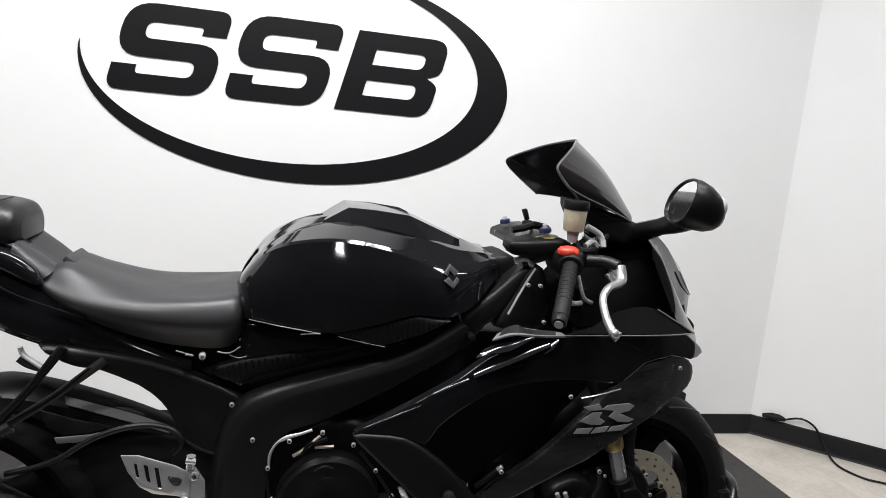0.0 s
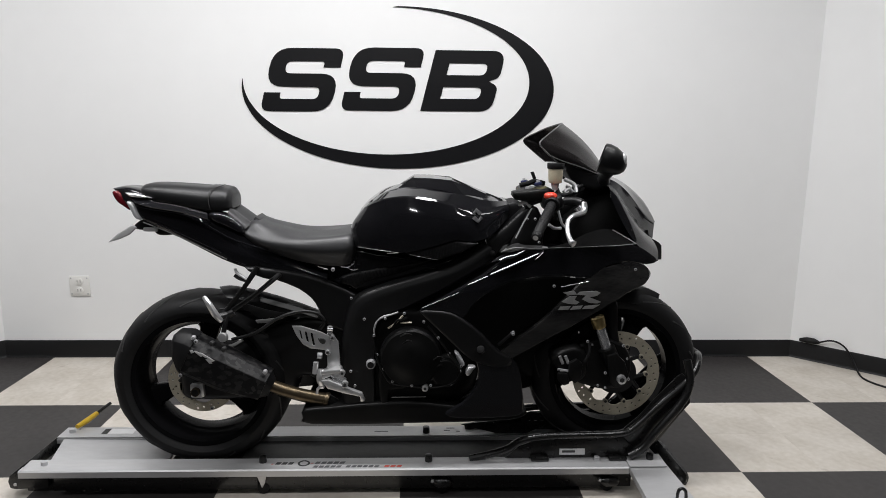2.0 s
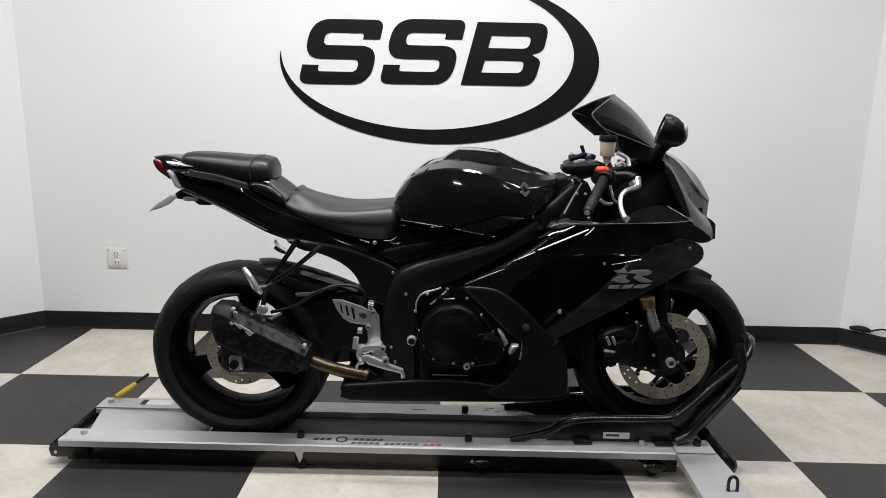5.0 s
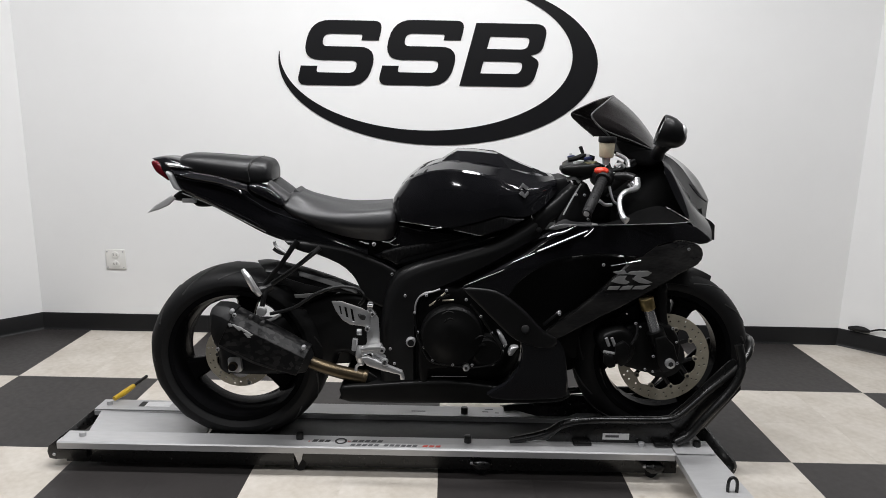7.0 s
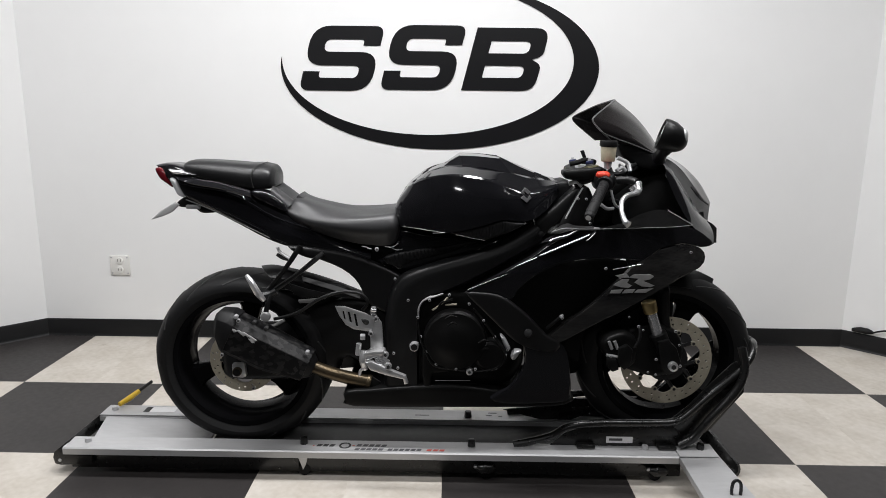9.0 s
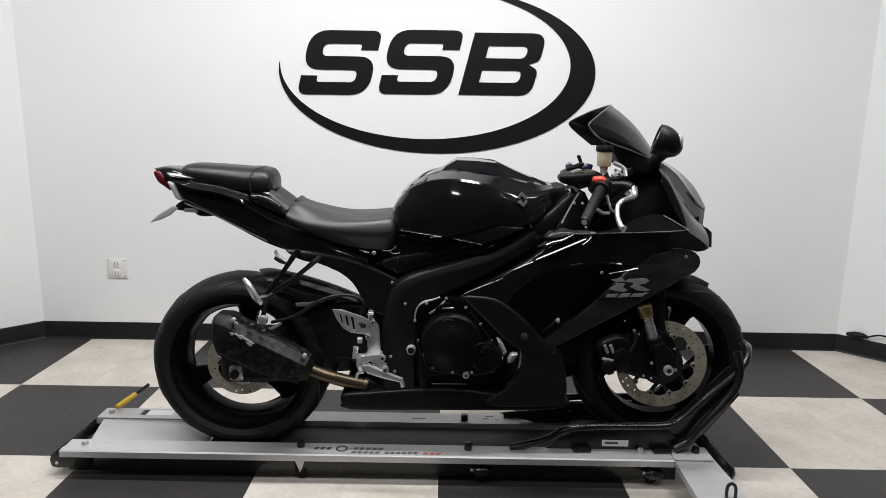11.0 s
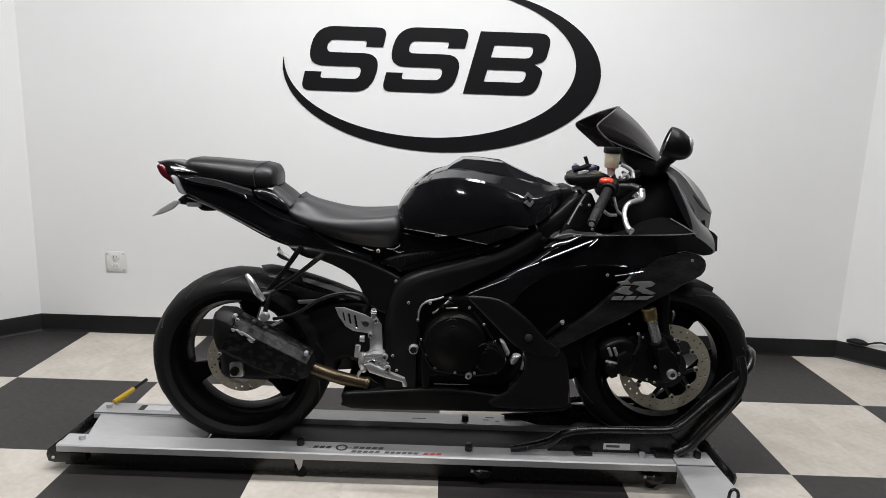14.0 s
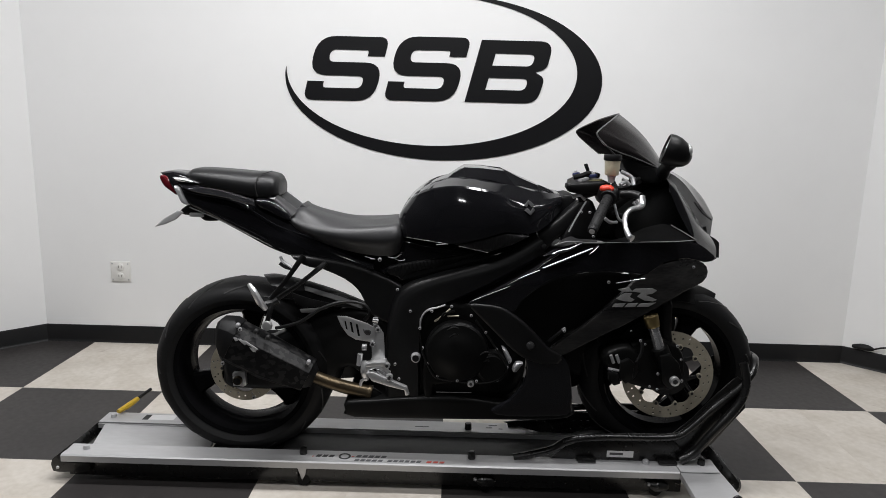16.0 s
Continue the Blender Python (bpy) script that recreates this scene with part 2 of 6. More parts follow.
def tube(points, r, sides=12, steps=8, bm=None, radii=None, flat=1.0):
    """A round tube swept along a smooth line; radii: one for each point; flat: squash of the section."""
    line = smooth_line(points, steps)
    own = bmesh.new()
    rings = []
    side = None
    for i, p in enumerate(line):
        d = (line[min(i + 1, len(line) - 1)] - line[max(i - 1, 0)]).normalized()
        if side is None:
            side = d.orthogonal().normalized()
        side = (side - d * side.dot(d)).normalized()
        up = d.cross(side)
        rr = r
        if radii:
            f = i / steps
            k = min(int(f), len(radii) - 2)
            rr = radii[k] + (radii[k + 1] - radii[k]) * (f - k)
        rings.append([own.verts.new(p + rr * (math.cos(2 * math.pi * k / sides) * side + flat * math.sin(2 * math.pi * k / sides) * up)) for k in range(sides)])
    for a, b in zip(rings, rings[1:]):
        for k in range(sides):
            own.faces.new((a[k], a[(k + 1) % sides], b[(k + 1) % sides], b[k]))
    own.faces.new(rings[0][::-1])
    own.faces.new(rings[-1])
    return joined(bm, own)


def revolve(profile, cx, cy, cz, segs=72, closed=True, bm=None):
    """A ring of revolution about an axis along y; profile: (radius, y offset)."""
    own = bmesh.new()
    rings = [[own.verts.new((cx + r * math.cos(2 * math.pi * k / segs), cy + dy, cz + r * math.sin(2 * math.pi * k / segs))) for r, dy in profile] for k in range(segs)]
    n = len(profile)
    for k in range(segs):
        a, b = rings[k], rings[(k + 1) % segs]
        for j in range(n if closed else n - 1):
            own.faces.new((a[j], a[(j + 1) % n], b[(j + 1) % n], b[j]))
    return joined(bm, own)


def slab(outline, y0, y1, bevel=0.0, bm=None, curve=0, holes=()):
    """A plate with an outline in x and z, from y0 (near) to y1, with holes through it."""
    from mathutils.geometry import delaunay_2d_cdt
    loops = [[tuple(p) for p in (smooth_line([(x, z, 0) for x, z in o], curve, True) if curve and n == 0 else o)] for n, o in enumerate((outline, *holes))]
    loops = [[(p[0], p[1]) for p in o] for o in loops]
    own = bmesh.new()
    pts, edges, faces = [], [], []
    for o in loops:
        s = len(pts)
        pts += [Vector(p) for p in o]
        edges += [(s + k, s + (k + 1) % len(o)) for k in range(len(o))]
    v2, _, f2, _, _, _ = delaunay_2d_cdt(pts, edges, [], 2, 1e-6)
    near = [own.verts.new((p[0], y0, p[1])) for p in v2]
    far = [own.verts.new((p[0], y1, p[1])) for p in v2]
    inside = [f for f in f2 if not any(in_loop(sum((v2[i] for i in f), Vector((0, 0))) / len(f), o) for o in loops[1:])]
    count = {}
    for f in inside:
        own.faces.new([near[i] for i in f])
        own.faces.new([far[i] for i in reversed(f)])
        for a, b in zip(f, (*f[1:], f[0])):
            count[frozenset((a, b))] = count.get(frozenset((a, b)), 0) + 1
    for e, c in count.items():
        if c == 1:
            a, b = e
            own.faces.new((near[a], near[b], far[b], far[a]))
    bmesh.ops.recalc_face_normals(own, faces=own.faces)
    bmesh.ops.dissolve_limit(own, angle_limit=0.01, verts=own.verts, edges=own.edges)
    if bevel:
        rim = [e for e in own.edges if len(e.link_faces) == 2 and e.calc_face_angle(0) > 0.9]
        bmesh.ops.bevel(own, geom=rim, offset=bevel, segments=2, affect="EDGES", profile=0.5)
    return joined(bm, own)


def in_loop(p, loop):
    inside = False
    for (x0, y0), (x1, y1) in zip(loop, (*loop[1:], loop[0])):
        if (y0 > p[1]) != (y1 > p[1]) and p[0] < (x1 - x0) * (p[1] - y0) / (y1 - y0) + x0:
            inside = not inside
    return inside


def even(loop, gap):
    """A closed outline resampled at about even gaps, keeping its corners."""
    out = []
    for p, r in zip(loop, (*loop[1:], loop[0])):
        p, r = Vector(p), Vector(r)
        n = max(1, round((r - p).length / gap))
        out += [tuple(p.lerp(r, k / n)) for k in range(n)]
    return out


def panel(outline, y, bulge, edge=0.05, thick=0.02, curve=5, step=0.012, lean=(0, 0, 0, 0), crease=None, surf=None):
    """A bodywork panel: outline in x and z, proud of y (or of the surface surf) by bulge, its rim rounded over edge metres, with a rolled back edge.
    lean: (dy per x, x0, dy per z, z0)."""
    from mathutils.geometry import delaunay_2d_cdt
    loop = [(p.x, p.y) for p in smooth_line([(x, z, 0) for x, z in outline], curve, True)] if curve else list(outline)
    loop = even(loop, min(step, 0.008))
    xs, zs = [p[0] for p in loop], [p[1] for p in loop]
    a = np.array(loop)
    b = np.roll(a, -1, 0)
    ab = b - a
    size = np.maximum((ab * ab).sum(1), 1e-12)

    def dist(p):
        aq = np.array(p) - a
        t = np.clip((aq * ab).sum(1) / size, 0, 1)
        return float(np.sqrt(((aq - ab * t[:, None]) ** 2).sum(1)).min())

    area = 0.5 * float((a[:, 0] * b[:, 1] - b[:, 0] * a[:, 1]).sum())
    way = np.roll(a, -1, 0) - np.roll(a, 1, 0)
    way /= np.maximum(np.linalg.norm(way, axis=1), 1e-9)[:, None]
    inward = np.stack([-way[:, 1], way[:, 0]], 1) * (1 if area > 0 else -1)
    pts = [Vector(p) for p in loop]
    for f in (0.12, 0.35, 0.65, 1.0):
        for p in a + inward * (edge * f):
            if in_loop(p, loop) and dist(p) > 0.96 * edge * f:
                pts.append(Vector(p))
    for n, x in enumerate(np.arange(min(xs) + step / 2, max(xs), step)):
        for z in np.arange(min(zs) + step / 2 * (1 + n % 2), max(zs), step):
            if in_loop((x, z), loop) and dist((x, z)) > edge + step * 0.4:
                pts.append(Vector((x, z)))
    v2, _, f2, _, _, _ = delaunay_2d_cdt(pts, [(k, (k + 1) % len(loop)) for k in range(len(loop))], [], 1, 1e-6)
    own = bmesh.new()
    verts = []
    for p in v2:
        d = min(dist(p) / edge, 1)
        h = math.sqrt(max(1 - (1 - d) ** 2, 0))
        base = surf(p[0], p[1]) + y if surf else y + lean[0] * (p[0] - lean[1]) + lean[2] * (p[1] - lean[3])
        if crease:
            base += crease(p[0], p[1])
        verts.append(own.verts.new((p[0], base - bulge * h, p[1])))
    count = {}
    for f in f2:
        own.faces.new([verts[i] for i in f])
        for i, j in zip(f, (*f[1:], f[0])):
            count[frozenset((i, j))] = count.get(frozenset((i, j)), 0) + 1
    deep = {}
    for e, c in count.items():
        if c == 1:
            for i in e:
                if i not in deep:
                    deep[i] = own.verts.new(verts[i].co + Vector((0, thick, 0)))
    for e, c in count.items():
        if c == 1:
            i, j = e
            own.faces.new((verts[i], verts[j], deep[j], deep[i]))
    return own


def between(x, table):
    """Smooth steps between (x, value) pairs."""
    for (x0, v0), (x1, v1) in zip(table, table[1:]):
        if x <= x1:
            t = min(max((x - x0) / (x1 - x0), 0), 1)
            return v0 + (v1 - v0) * t
    return table[-1][1]


FAIR_X = [(-0.4, 0.2), (0.0, 0.258), (0.1, 0.264), (0.3, 0.262), (0.45, 0.266), (0.52, 0.264), (0.6, 0.243), (0.68, 0.222), (0.74, 0.19), (0.79, 0.16), (0.83, 0.13), (0.88, 0.05)]
FAIR_Z = [(0.1, 0.7), (0.2, 0.78), (0.35, 0.86), (0.5, 0.94), (0.62, 0.99), (0.72, 1.0), (0.8, 0.96), (0.9, 0.93), (1.0, 0.75)]


def fairing_side(x, z):
    """The near surface of the fairing's body."""
    return YC - between(x, FAIR_X) * between(z, FAIR_Z)


def loft(stations, centre, section, sides_close=True, steps=5):
    """A body lofted along x: stations (x, z low, z high, half width), smoothed; section: (across -1..1, up 0..1) half profile from bottom to top."""
    line = smooth_line([(s[0], s[1], s[2]) for s in stations], steps)
    wide = smooth_line([(s[0], s[3], 0) for s in stations], steps)
    prof = [(p.x, p.y) for p in smooth_line([(u, v, 0) for u, v in section], 4)]
    full = [(-u, v) for u, v in prof] + [(u, v) for u, v in reversed(prof[1:-1])] if abs(prof[0][0]) < 1e-6 and abs(prof[-1][0]) < 1e-6 else [(-u, v) for u, v in prof] + [(u, v) for u, v in reversed(prof)]
    own = bmesh.new()
    rings = []
    for s, w in zip(line, wide):
        rings.append([own.verts.new((s.x, centre + u * max(w.y, 0.001), s.y + v * (s.z - s.y))) for u, v in full])
    n = len(full)
    for a, b in zip(rings, rings[1:]):
        for k in range(n):
            own.faces.new((a[k], a[(k + 1) % n], b[(k + 1) % n], b[k]))
    own.faces.new(rings[0][::-1])
    own.faces.new(rings[-1])
    return own


def shell(lines, thick=0.004, steps=5, both=False):
    """A sheet ruled across several lines, each smoothed along its length, so that the lines stay as creases."""
    own = bmesh.new()
    runs = [smooth_line(p, steps) for p in lines]
    for side in ((1, -1) if both else (1,)):
        rows = [[own.verts.new((v.x, v.y if side > 0 else 2 * YC - v.y, v.z)) for v in run] for run in runs]
        for a, b in zip(rows, rows[1:]):
            for k in range(min(len(a), len(b)) - 1):
                own.faces.new((a[k], a[k + 1], b[k + 1], b[k]))
    bmesh.ops.remove_doubles(own, verts=own.verts[:], dist=0.0004)
    bmesh.ops.recalc_face_normals(own, faces=own.faces)
    bmesh.ops.solidify(own, geom=own.faces[:], thickness=thick)
    return own


def resampled(line, n):
    """n points at even lengths along a line."""
    at = np.cumsum([0.0] + [(b - a).length for a, b in zip(line, line[1:])])
    want = np.linspace(0, at[-1], n)
    return [Vector([float(np.interp(w, at, [p[k] for p in line])) for k in range(3)]) for w in want]


def skin(lines, creases=(), thick=0.003, n=28, across=4, both=True):
    """A moulded shell through several lines from bottom to top, rounded from line to line but sharp at the lines numbered in creases; both: with its mirror image."""
    runs = [resampled(smooth_line(p, 8), n) for p in lines]
    stops = sorted({0, len(lines) - 1, *creases})
    rows = []
    for s0, s1 in zip(stops, stops[1:]):
        cols = [smooth_line([r[k] for r in runs[s0:s1 + 1]], across) for k in range(n)]
        count = len(cols[0])
        rows += [[c[i] for c in cols] for i in range(count if s1 == stops[-1] else count - 1)]
    own = bmesh.new()
    for side in ((1, -1) if both else (1,)):
        grid = [[own.verts.new((v.x, v.y if side > 0 else 2 * YC - v.y, v.z)) for v in row] for row in rows]
        for a, b in zip(grid, grid[1:]):
            for k in range(n - 1):
                own.faces.new((a[k], a[k + 1], b[k + 1], b[k]))
    bmesh.ops.remove_doubles(own, verts=own.verts[:], dist=0.0005)
    bmesh.ops.recalc_face_normals(own, faces=own.faces)
    bmesh.ops.solidify(own, geom=own.faces[:], thickness=thick)
    return own


def bolt(parent, x, y, z, r=0.006, mat=None, name="bolt", length=0.008):
    """A hexagon socket bolt head facing the viewer."""
    head = part(name, rod((x, y, z), (x, y - length, z), r, r * 0.94, 14, 0.0006), mat or STEEL, parent)
    if parent is bike:
        part("socket", rod((x, y - length + 0.001, z), (x, y - length - 0.0003, z), r * 0.5, r * 0.5, 6), DARK, head)
    return head


# ---- room ----
T = 0.6096
WALL_Y = 1.230
CORNER_R, CORNER_L = (2.06, WALL_Y), (-2.08, WALL_Y)
SIDE_R, SIDE_L = (2.465, 0.845), (-2.50, 0.81)
BACK_Y, HIGH = -7.5, CEIL
# south of this the unseen side walls are set dark to darken reflections
SPLIT = 0.2


def wall(name, a, b, mat=WALL, z1=HIGH, base=True, label=""):
    """A wall of 0.1 m between plan points a and b (room on the right of a to b), with its baseboard."""
    d = (Vector((*b, 0)) - Vector((*a, 0)))
    n = Vector((-d.y, d.x, 0)).normalized()
    bm = bmesh.new()
    pa, pb = Vector((*a, 0)), Vector((*b, 0))
    low = [bm.verts.new(p) for p in (pa, pb, pb + n * 0.1, pa + n * 0.1)]
    top = [bm.verts.new(v.co + Vector((0, 0, z1))) for v in low]
    bm.faces.new(low), bm.faces.new(top)
    for k in range(4):
        bm.faces.new((low[k], low[(k + 1) % 4], top[(k + 1) % 4], top[k]))
    tagged(part(name, bm, mat, smooth=0), label or "plain matt white painted wall", "wall", kind="structure")
    if base:
        bm = bmesh.new()
        prof = [(0.001, 0.0), (-0.013, 0.0), (-0.009, 0.006), (-0.007, 0.014), (-0.007, 0.081), (-0.004, 0.0885), (0.001, 0.090)]
        ends = []
        for p in (pa, pb):
            ends.append([bm.verts.new(p + n * o + Vector((0, 0, z + 0.001))) for o, z in prof])
        for k in range(len(prof)):
            bm.faces.new((ends[0][k], ends[0][(k + 1) % len(prof)], ends[1][(k + 1) % len(prof)], ends[1][k]))
        bm.faces.new(ends[0]), bm.faces.new(ends[1][::-1])
        tagged(part("baseboard", bm, BASE, smooth=30), "black vinyl cove baseboard along the white wall", "baseboard", kind="structure")


wall("wall_north", CORNER_L, CORNER_R)
wall("wall_northeast", CORNER_R, SIDE_R)
wall("wall_northwest", SIDE_L, CORNER_L)
wall("wall_east", SIDE_R, (SIDE_R[0], SPLIT))
wall("wall_east_rear", (SIDE_R[0], SPLIT), (SIDE_R[0], BACK_Y), DIMWALL, label="dark unseen wall added for reflections", base=False)
wall("wall_west", (SIDE_L[0], SPLIT), SIDE_L)
wall("wall_west_rear", (SIDE_L[0], BACK_Y), (SIDE_L[0], SPLIT), DIMWALL, label="dark unseen wall added for reflections", base=False)
wall("wall_south", (SIDE_R[0], BACK_Y), (SIDE_L[0], BACK_Y), DIMWALL, label="dark unseen end wall added for reflections", base=False)
tagged(part("ceiling", box(-2.7, 2.7, BACK_Y - 0.1, WALL_Y + 0.1, HIGH, HIGH + 0.1, 0), CEILING, smooth=0), "grey painted showroom ceiling", "ceiling", kind="structure")
for lx, ly in LIGHTS:
    fixture = thing("ceiling_light", (lx, ly, HIGH), "white metal strip light fixed under the grey ceiling", "ceiling light", group="strip lights on the ceiling")
    part("housing", box(lx - 0.62, lx + 0.62, ly - 0.10, ly + 0.10, HIGH - 0.06, HIGH, 0.006), WALL, fixture)

floor = tagged(part("floor", box(-2.7, 2.7, BACK_Y - 0.1, WALL_Y + 0.1, -0.06, -0.003, 0), GROUT, smooth=0), "checkered vinyl tile floor in charcoal and mottled white", "floor", kind="structure")

# ---- wall sign ----
SIGN_Y = WALL_Y - 0.004
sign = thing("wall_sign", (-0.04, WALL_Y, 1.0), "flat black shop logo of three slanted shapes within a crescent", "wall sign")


def crescent():
    """The region between two ellipses that touch at the left and at the top."""
    bm = bmesh.new()
    rows = []
    n = 120
    for k in range(n + 1):
        a = radians(176 + (450 - 176) * k / n)
        po = Vector((-0.042 + 0.767 * math.cos(a), 1.381 + 0.390 * math.sin(a)))
        pi = Vector((-0.10 + 0.703 * math.cos(a), 1.414 + 0.353 * math.sin(a)))
        if k in (0, n):
            pi = po + (pi - po) * 0.1
        rows.append([bm.verts.new((p[0], y, p[1])) for p, y in ((po, SIGN_Y), (pi, SIGN_Y), (pi, WALL_Y), (po, WALL_Y))])
    for a, b in zip(rows, rows[1:]):
        for k in range(4):
            bm.faces.new((a[k], a[(k + 1) % 4], b[(k + 1) % 4], b[k]))
    bm.faces.new(rows[0]), bm.faces.new(rows[-1][::-1])
    return bm


part("crescent", crescent(), SIGN, sign, smooth=30)

SLANT = 0.255


def slanted(points, x0, z0):
    return [(x0 + x + SLANT * z, z0 + z) for x, z in points]


def rounded(points, radii, steps=6):
    """A closed outline with its corners rounded, one radius a corner."""
    out = []
    n = len(points)
    for i, (p, r) in enumerate(zip(points, radii)):
        p, a, b = Vector(p), Vector(points[i - 1]), Vector(points[(i + 1) % n])
        if r <= 0:
            out.append(tuple(p))
            continue
        da, db = (a - p), (b - p)
        r = min(r, da.length * 0.49, db.length * 0.49)
        s, e = p + da.normalized() * r, p + db.normalized() * r
        for k in range(steps + 1):
            t = k / steps
            out.append(tuple((1 - t) ** 2 * s + 2 * t * (1 - t) * p + t * t * e))
    return out


# the bent band: 0.29 high, stroke 0.06, about 0.31 wide
BAND = [(0.0, 0.0), (0.344, 0.0), (0.344, 0.182), (0.078, 0.182), (0.078, 0.240), (0.262, 0.240), (0.262, 0.212), (0.344, 0.212), (0.344, 0.302), (0.0, 0.302), (0.0, 0.118), (0.268, 0.118), (0.268, 0.060), (0.080, 0.060), (0.080, 0.090), (0.0, 0.090)]
BAND_R = [0.060, 0.11, 0.085, 0.030, 0.030, 0.022, 0, 0, 0.060, 0.11, 0.085, 0.030, 0.030, 0.022, 0, 0]
for x0, z0 in ((-0.725, 1.268), (-0.333, 1.275)):
    part("logo_shape", slab(rounded(slanted(BAND, x0, z0), BAND_R), SIGN_Y, WALL_Y), SIGN, sign, smooth=0)
BLOCK = [(0.0, 0.0), (0.352, 0.0), (0.352, 0.122), (0.300, 0.147), (0.350, 0.164), (0.346, 0.292), (0.0, 0.292)]
BLOCK_R = [0, 0.11, 0.06, 0.006, 0.07, 0.085, 0]
HOLE_A = rounded(slanted([(0.084, 0.060), (0.276, 0.060), (0.276, 0.117), (0.084, 0.117)], 0.063, 1.277), [0, 0.03, 0.03, 0])
HOLE_B = rounded(slanted([(0.084, 0.174), (0.276, 0.174), (0.276, 0.231), (0.084, 0.231)], 0.063, 1.277), [0, 0.03, 0.03, 0])
part("logo_shape", slab(rounded(slanted(BLOCK, 0.063, 1.277), BLOCK_R), SIGN_Y, WALL_Y, holes=(HOLE_A, HOLE_B)), SIGN, sign, smooth=0)

# ---- wall outlet ----
outlet = thing("wall_outlet", (-1.673, WALL_Y, 0.33), "ivory double wall outlet with its cover plate on the white wall", "wall outlet")
plate = part("cover_plate", box(-1.724, -1.622, WALL_Y - 0.007, WALL_Y, 0.328, 0.434, 0.004), PLATE, outlet)
for dz in (-0.024, 0.024):
    face = part("socket", rod((-1.673, WALL_Y - 0.006, 0.381 + dz), (-1.673, WALL_Y - 0.011, 0.381 + dz), 0.018, sides=24, bevel=0.001), PLATE, plate)
    bm = box(-1.682, -1.679, WALL_Y - 0.0125, WALL_Y - 0.010, 0.381 + dz - 0.004, 0.381 + dz + 0.009, 0)
    box(-1.667, -1.664, WALL_Y - 0.0125, WALL_Y - 0.010, 0.381 + dz - 0.004, 0.381 + dz + 0.009, 0, bm=bm)
    part("slot", bm, GREY_SLOT, face, smooth=0)
for sx in (-1.713, -1.633):
    for sz in (0.340, 0.422):
        part("screw", rod((sx, WALL_Y - 0.006, sz), (sx, WALL_Y - 0.009, sz), 0.004, sides=12), STEEL, plate)

# ---- power cable by the angled wall ----
cable = thing("power_cable", (2.25, 0.9, 0.0), "thin black power cable with a plug lying over the baseboard", "cable")
part("cord", tube([(2.15, 1.125, 0.108), (2.19, 1.075, 0.135), (2.235, 1.04, 0.115), (2.265, 1.005, 0.055), (2.262, 0.95, 0.012), (2.245, 0.87, 0.006), (2.275, 0.78, 0.006), (2.35, 0.72, 0.006), (2.40, 0.60, 0.006), (2.41, 0.40, 0.006)], 0.0045, 8), PLASTIC, cable)
part("plug", tube([(2.085, 1.185, 0.106), (2.11, 1.16, 0.112), (2.135, 1.138, 0.112), (2.155, 1.12, 0.109)], 0.014, 10, radii=[0.008, 0.015, 0.015, 0.006]), PLASTIC, cable)

# ---- motorcycle dolly ----
YC = 0.03
dolly = thing("motorcycle_dolly", (-0.2, 0.0, 0.0), "low aluminium motorcycle dolly with two rails on castors", "dolly")


def rail(name, x0, x1, y0, y1, z0, z1):
    """A hollow-look rail: a plate with a lip down the outer edge and a step along the inner one."""
    bm = bmesh.new()
    prof = [(y0, z0), (y0, z1 - 0.004), (y0 + 0.004, z1), (y1 - 0.003, z1), (y1, z1 - 0.004), (y1, z1 - 0.022), (y1 - 0.006, z1 - 0.022), (y1 - 0.006, z1 - 0.006), (y0 + 0.006, z1 - 0.006), (y0 + 0.006, z0)]
    ends = [[bm.verts.new((x, y, z)) for y, z in prof] for x in (x0, x1)]
    for k in range(len(prof)):
        j = (k + 1) % len(prof)
        bm.faces.new((ends[0][k], ends[0][j], ends[1][j], ends[1][k]))
    bm.faces.new(ends[0]), bm.faces.new(ends[1][::-1])
    return part(name, bm, ALU_RAIL, dolly, smooth=25)


rail("near_rail", -1.225, 0.760, -0.152, -0.072, 0.080, 0.104)
rail("far_rail", -1.225, 0.72, 0.165, 0.092, 0.080, 0.104)
part("cradle_pan", box(-0.79, -0.54, -0.069, 0.091, 0.050, 0.064, 0.002), TROUGH, dolly)
part("deck", box(-0.54, 0.80, -0.069, 0.091, 0.070, 0.086, 0.002), TROUGH, dolly, "black deck channel")
bm = bmesh.new()
vs = [bm.verts.new(p) for p in ((-1.180, -0.060, 0.078), (-0.79, -0.060, 0.072), (-0.79, 0.0905, 0.092), (-1.200, 0.0905, 0.099), (-1.180, -0.060, 0.070), (-0.79, -0.060, 0.064), (-0.79, 0.0905, 0.084), (-1.200, 0.0905, 0.091))]
for f in ((0, 1, 2, 3), (7, 6, 5, 4), (0, 4, 5, 1), (1, 5, 6, 2), (2, 6, 7, 3), (3, 7, 4, 0)):
    bm.faces.new([vs[k] for k in f])
part("ramp_plate", bm, ALU_RAIL, dolly, smooth=0)
part("under_channel", box(-1.22, 0.78, -0.118, -0.088, 0.016, 0.0795, 0.003), FRAME, dolly)
part("under_channel", box(-1.22, 0.74, 0.125, 0.145, 0.028, 0.0795, 0.003), FRAME, dolly)
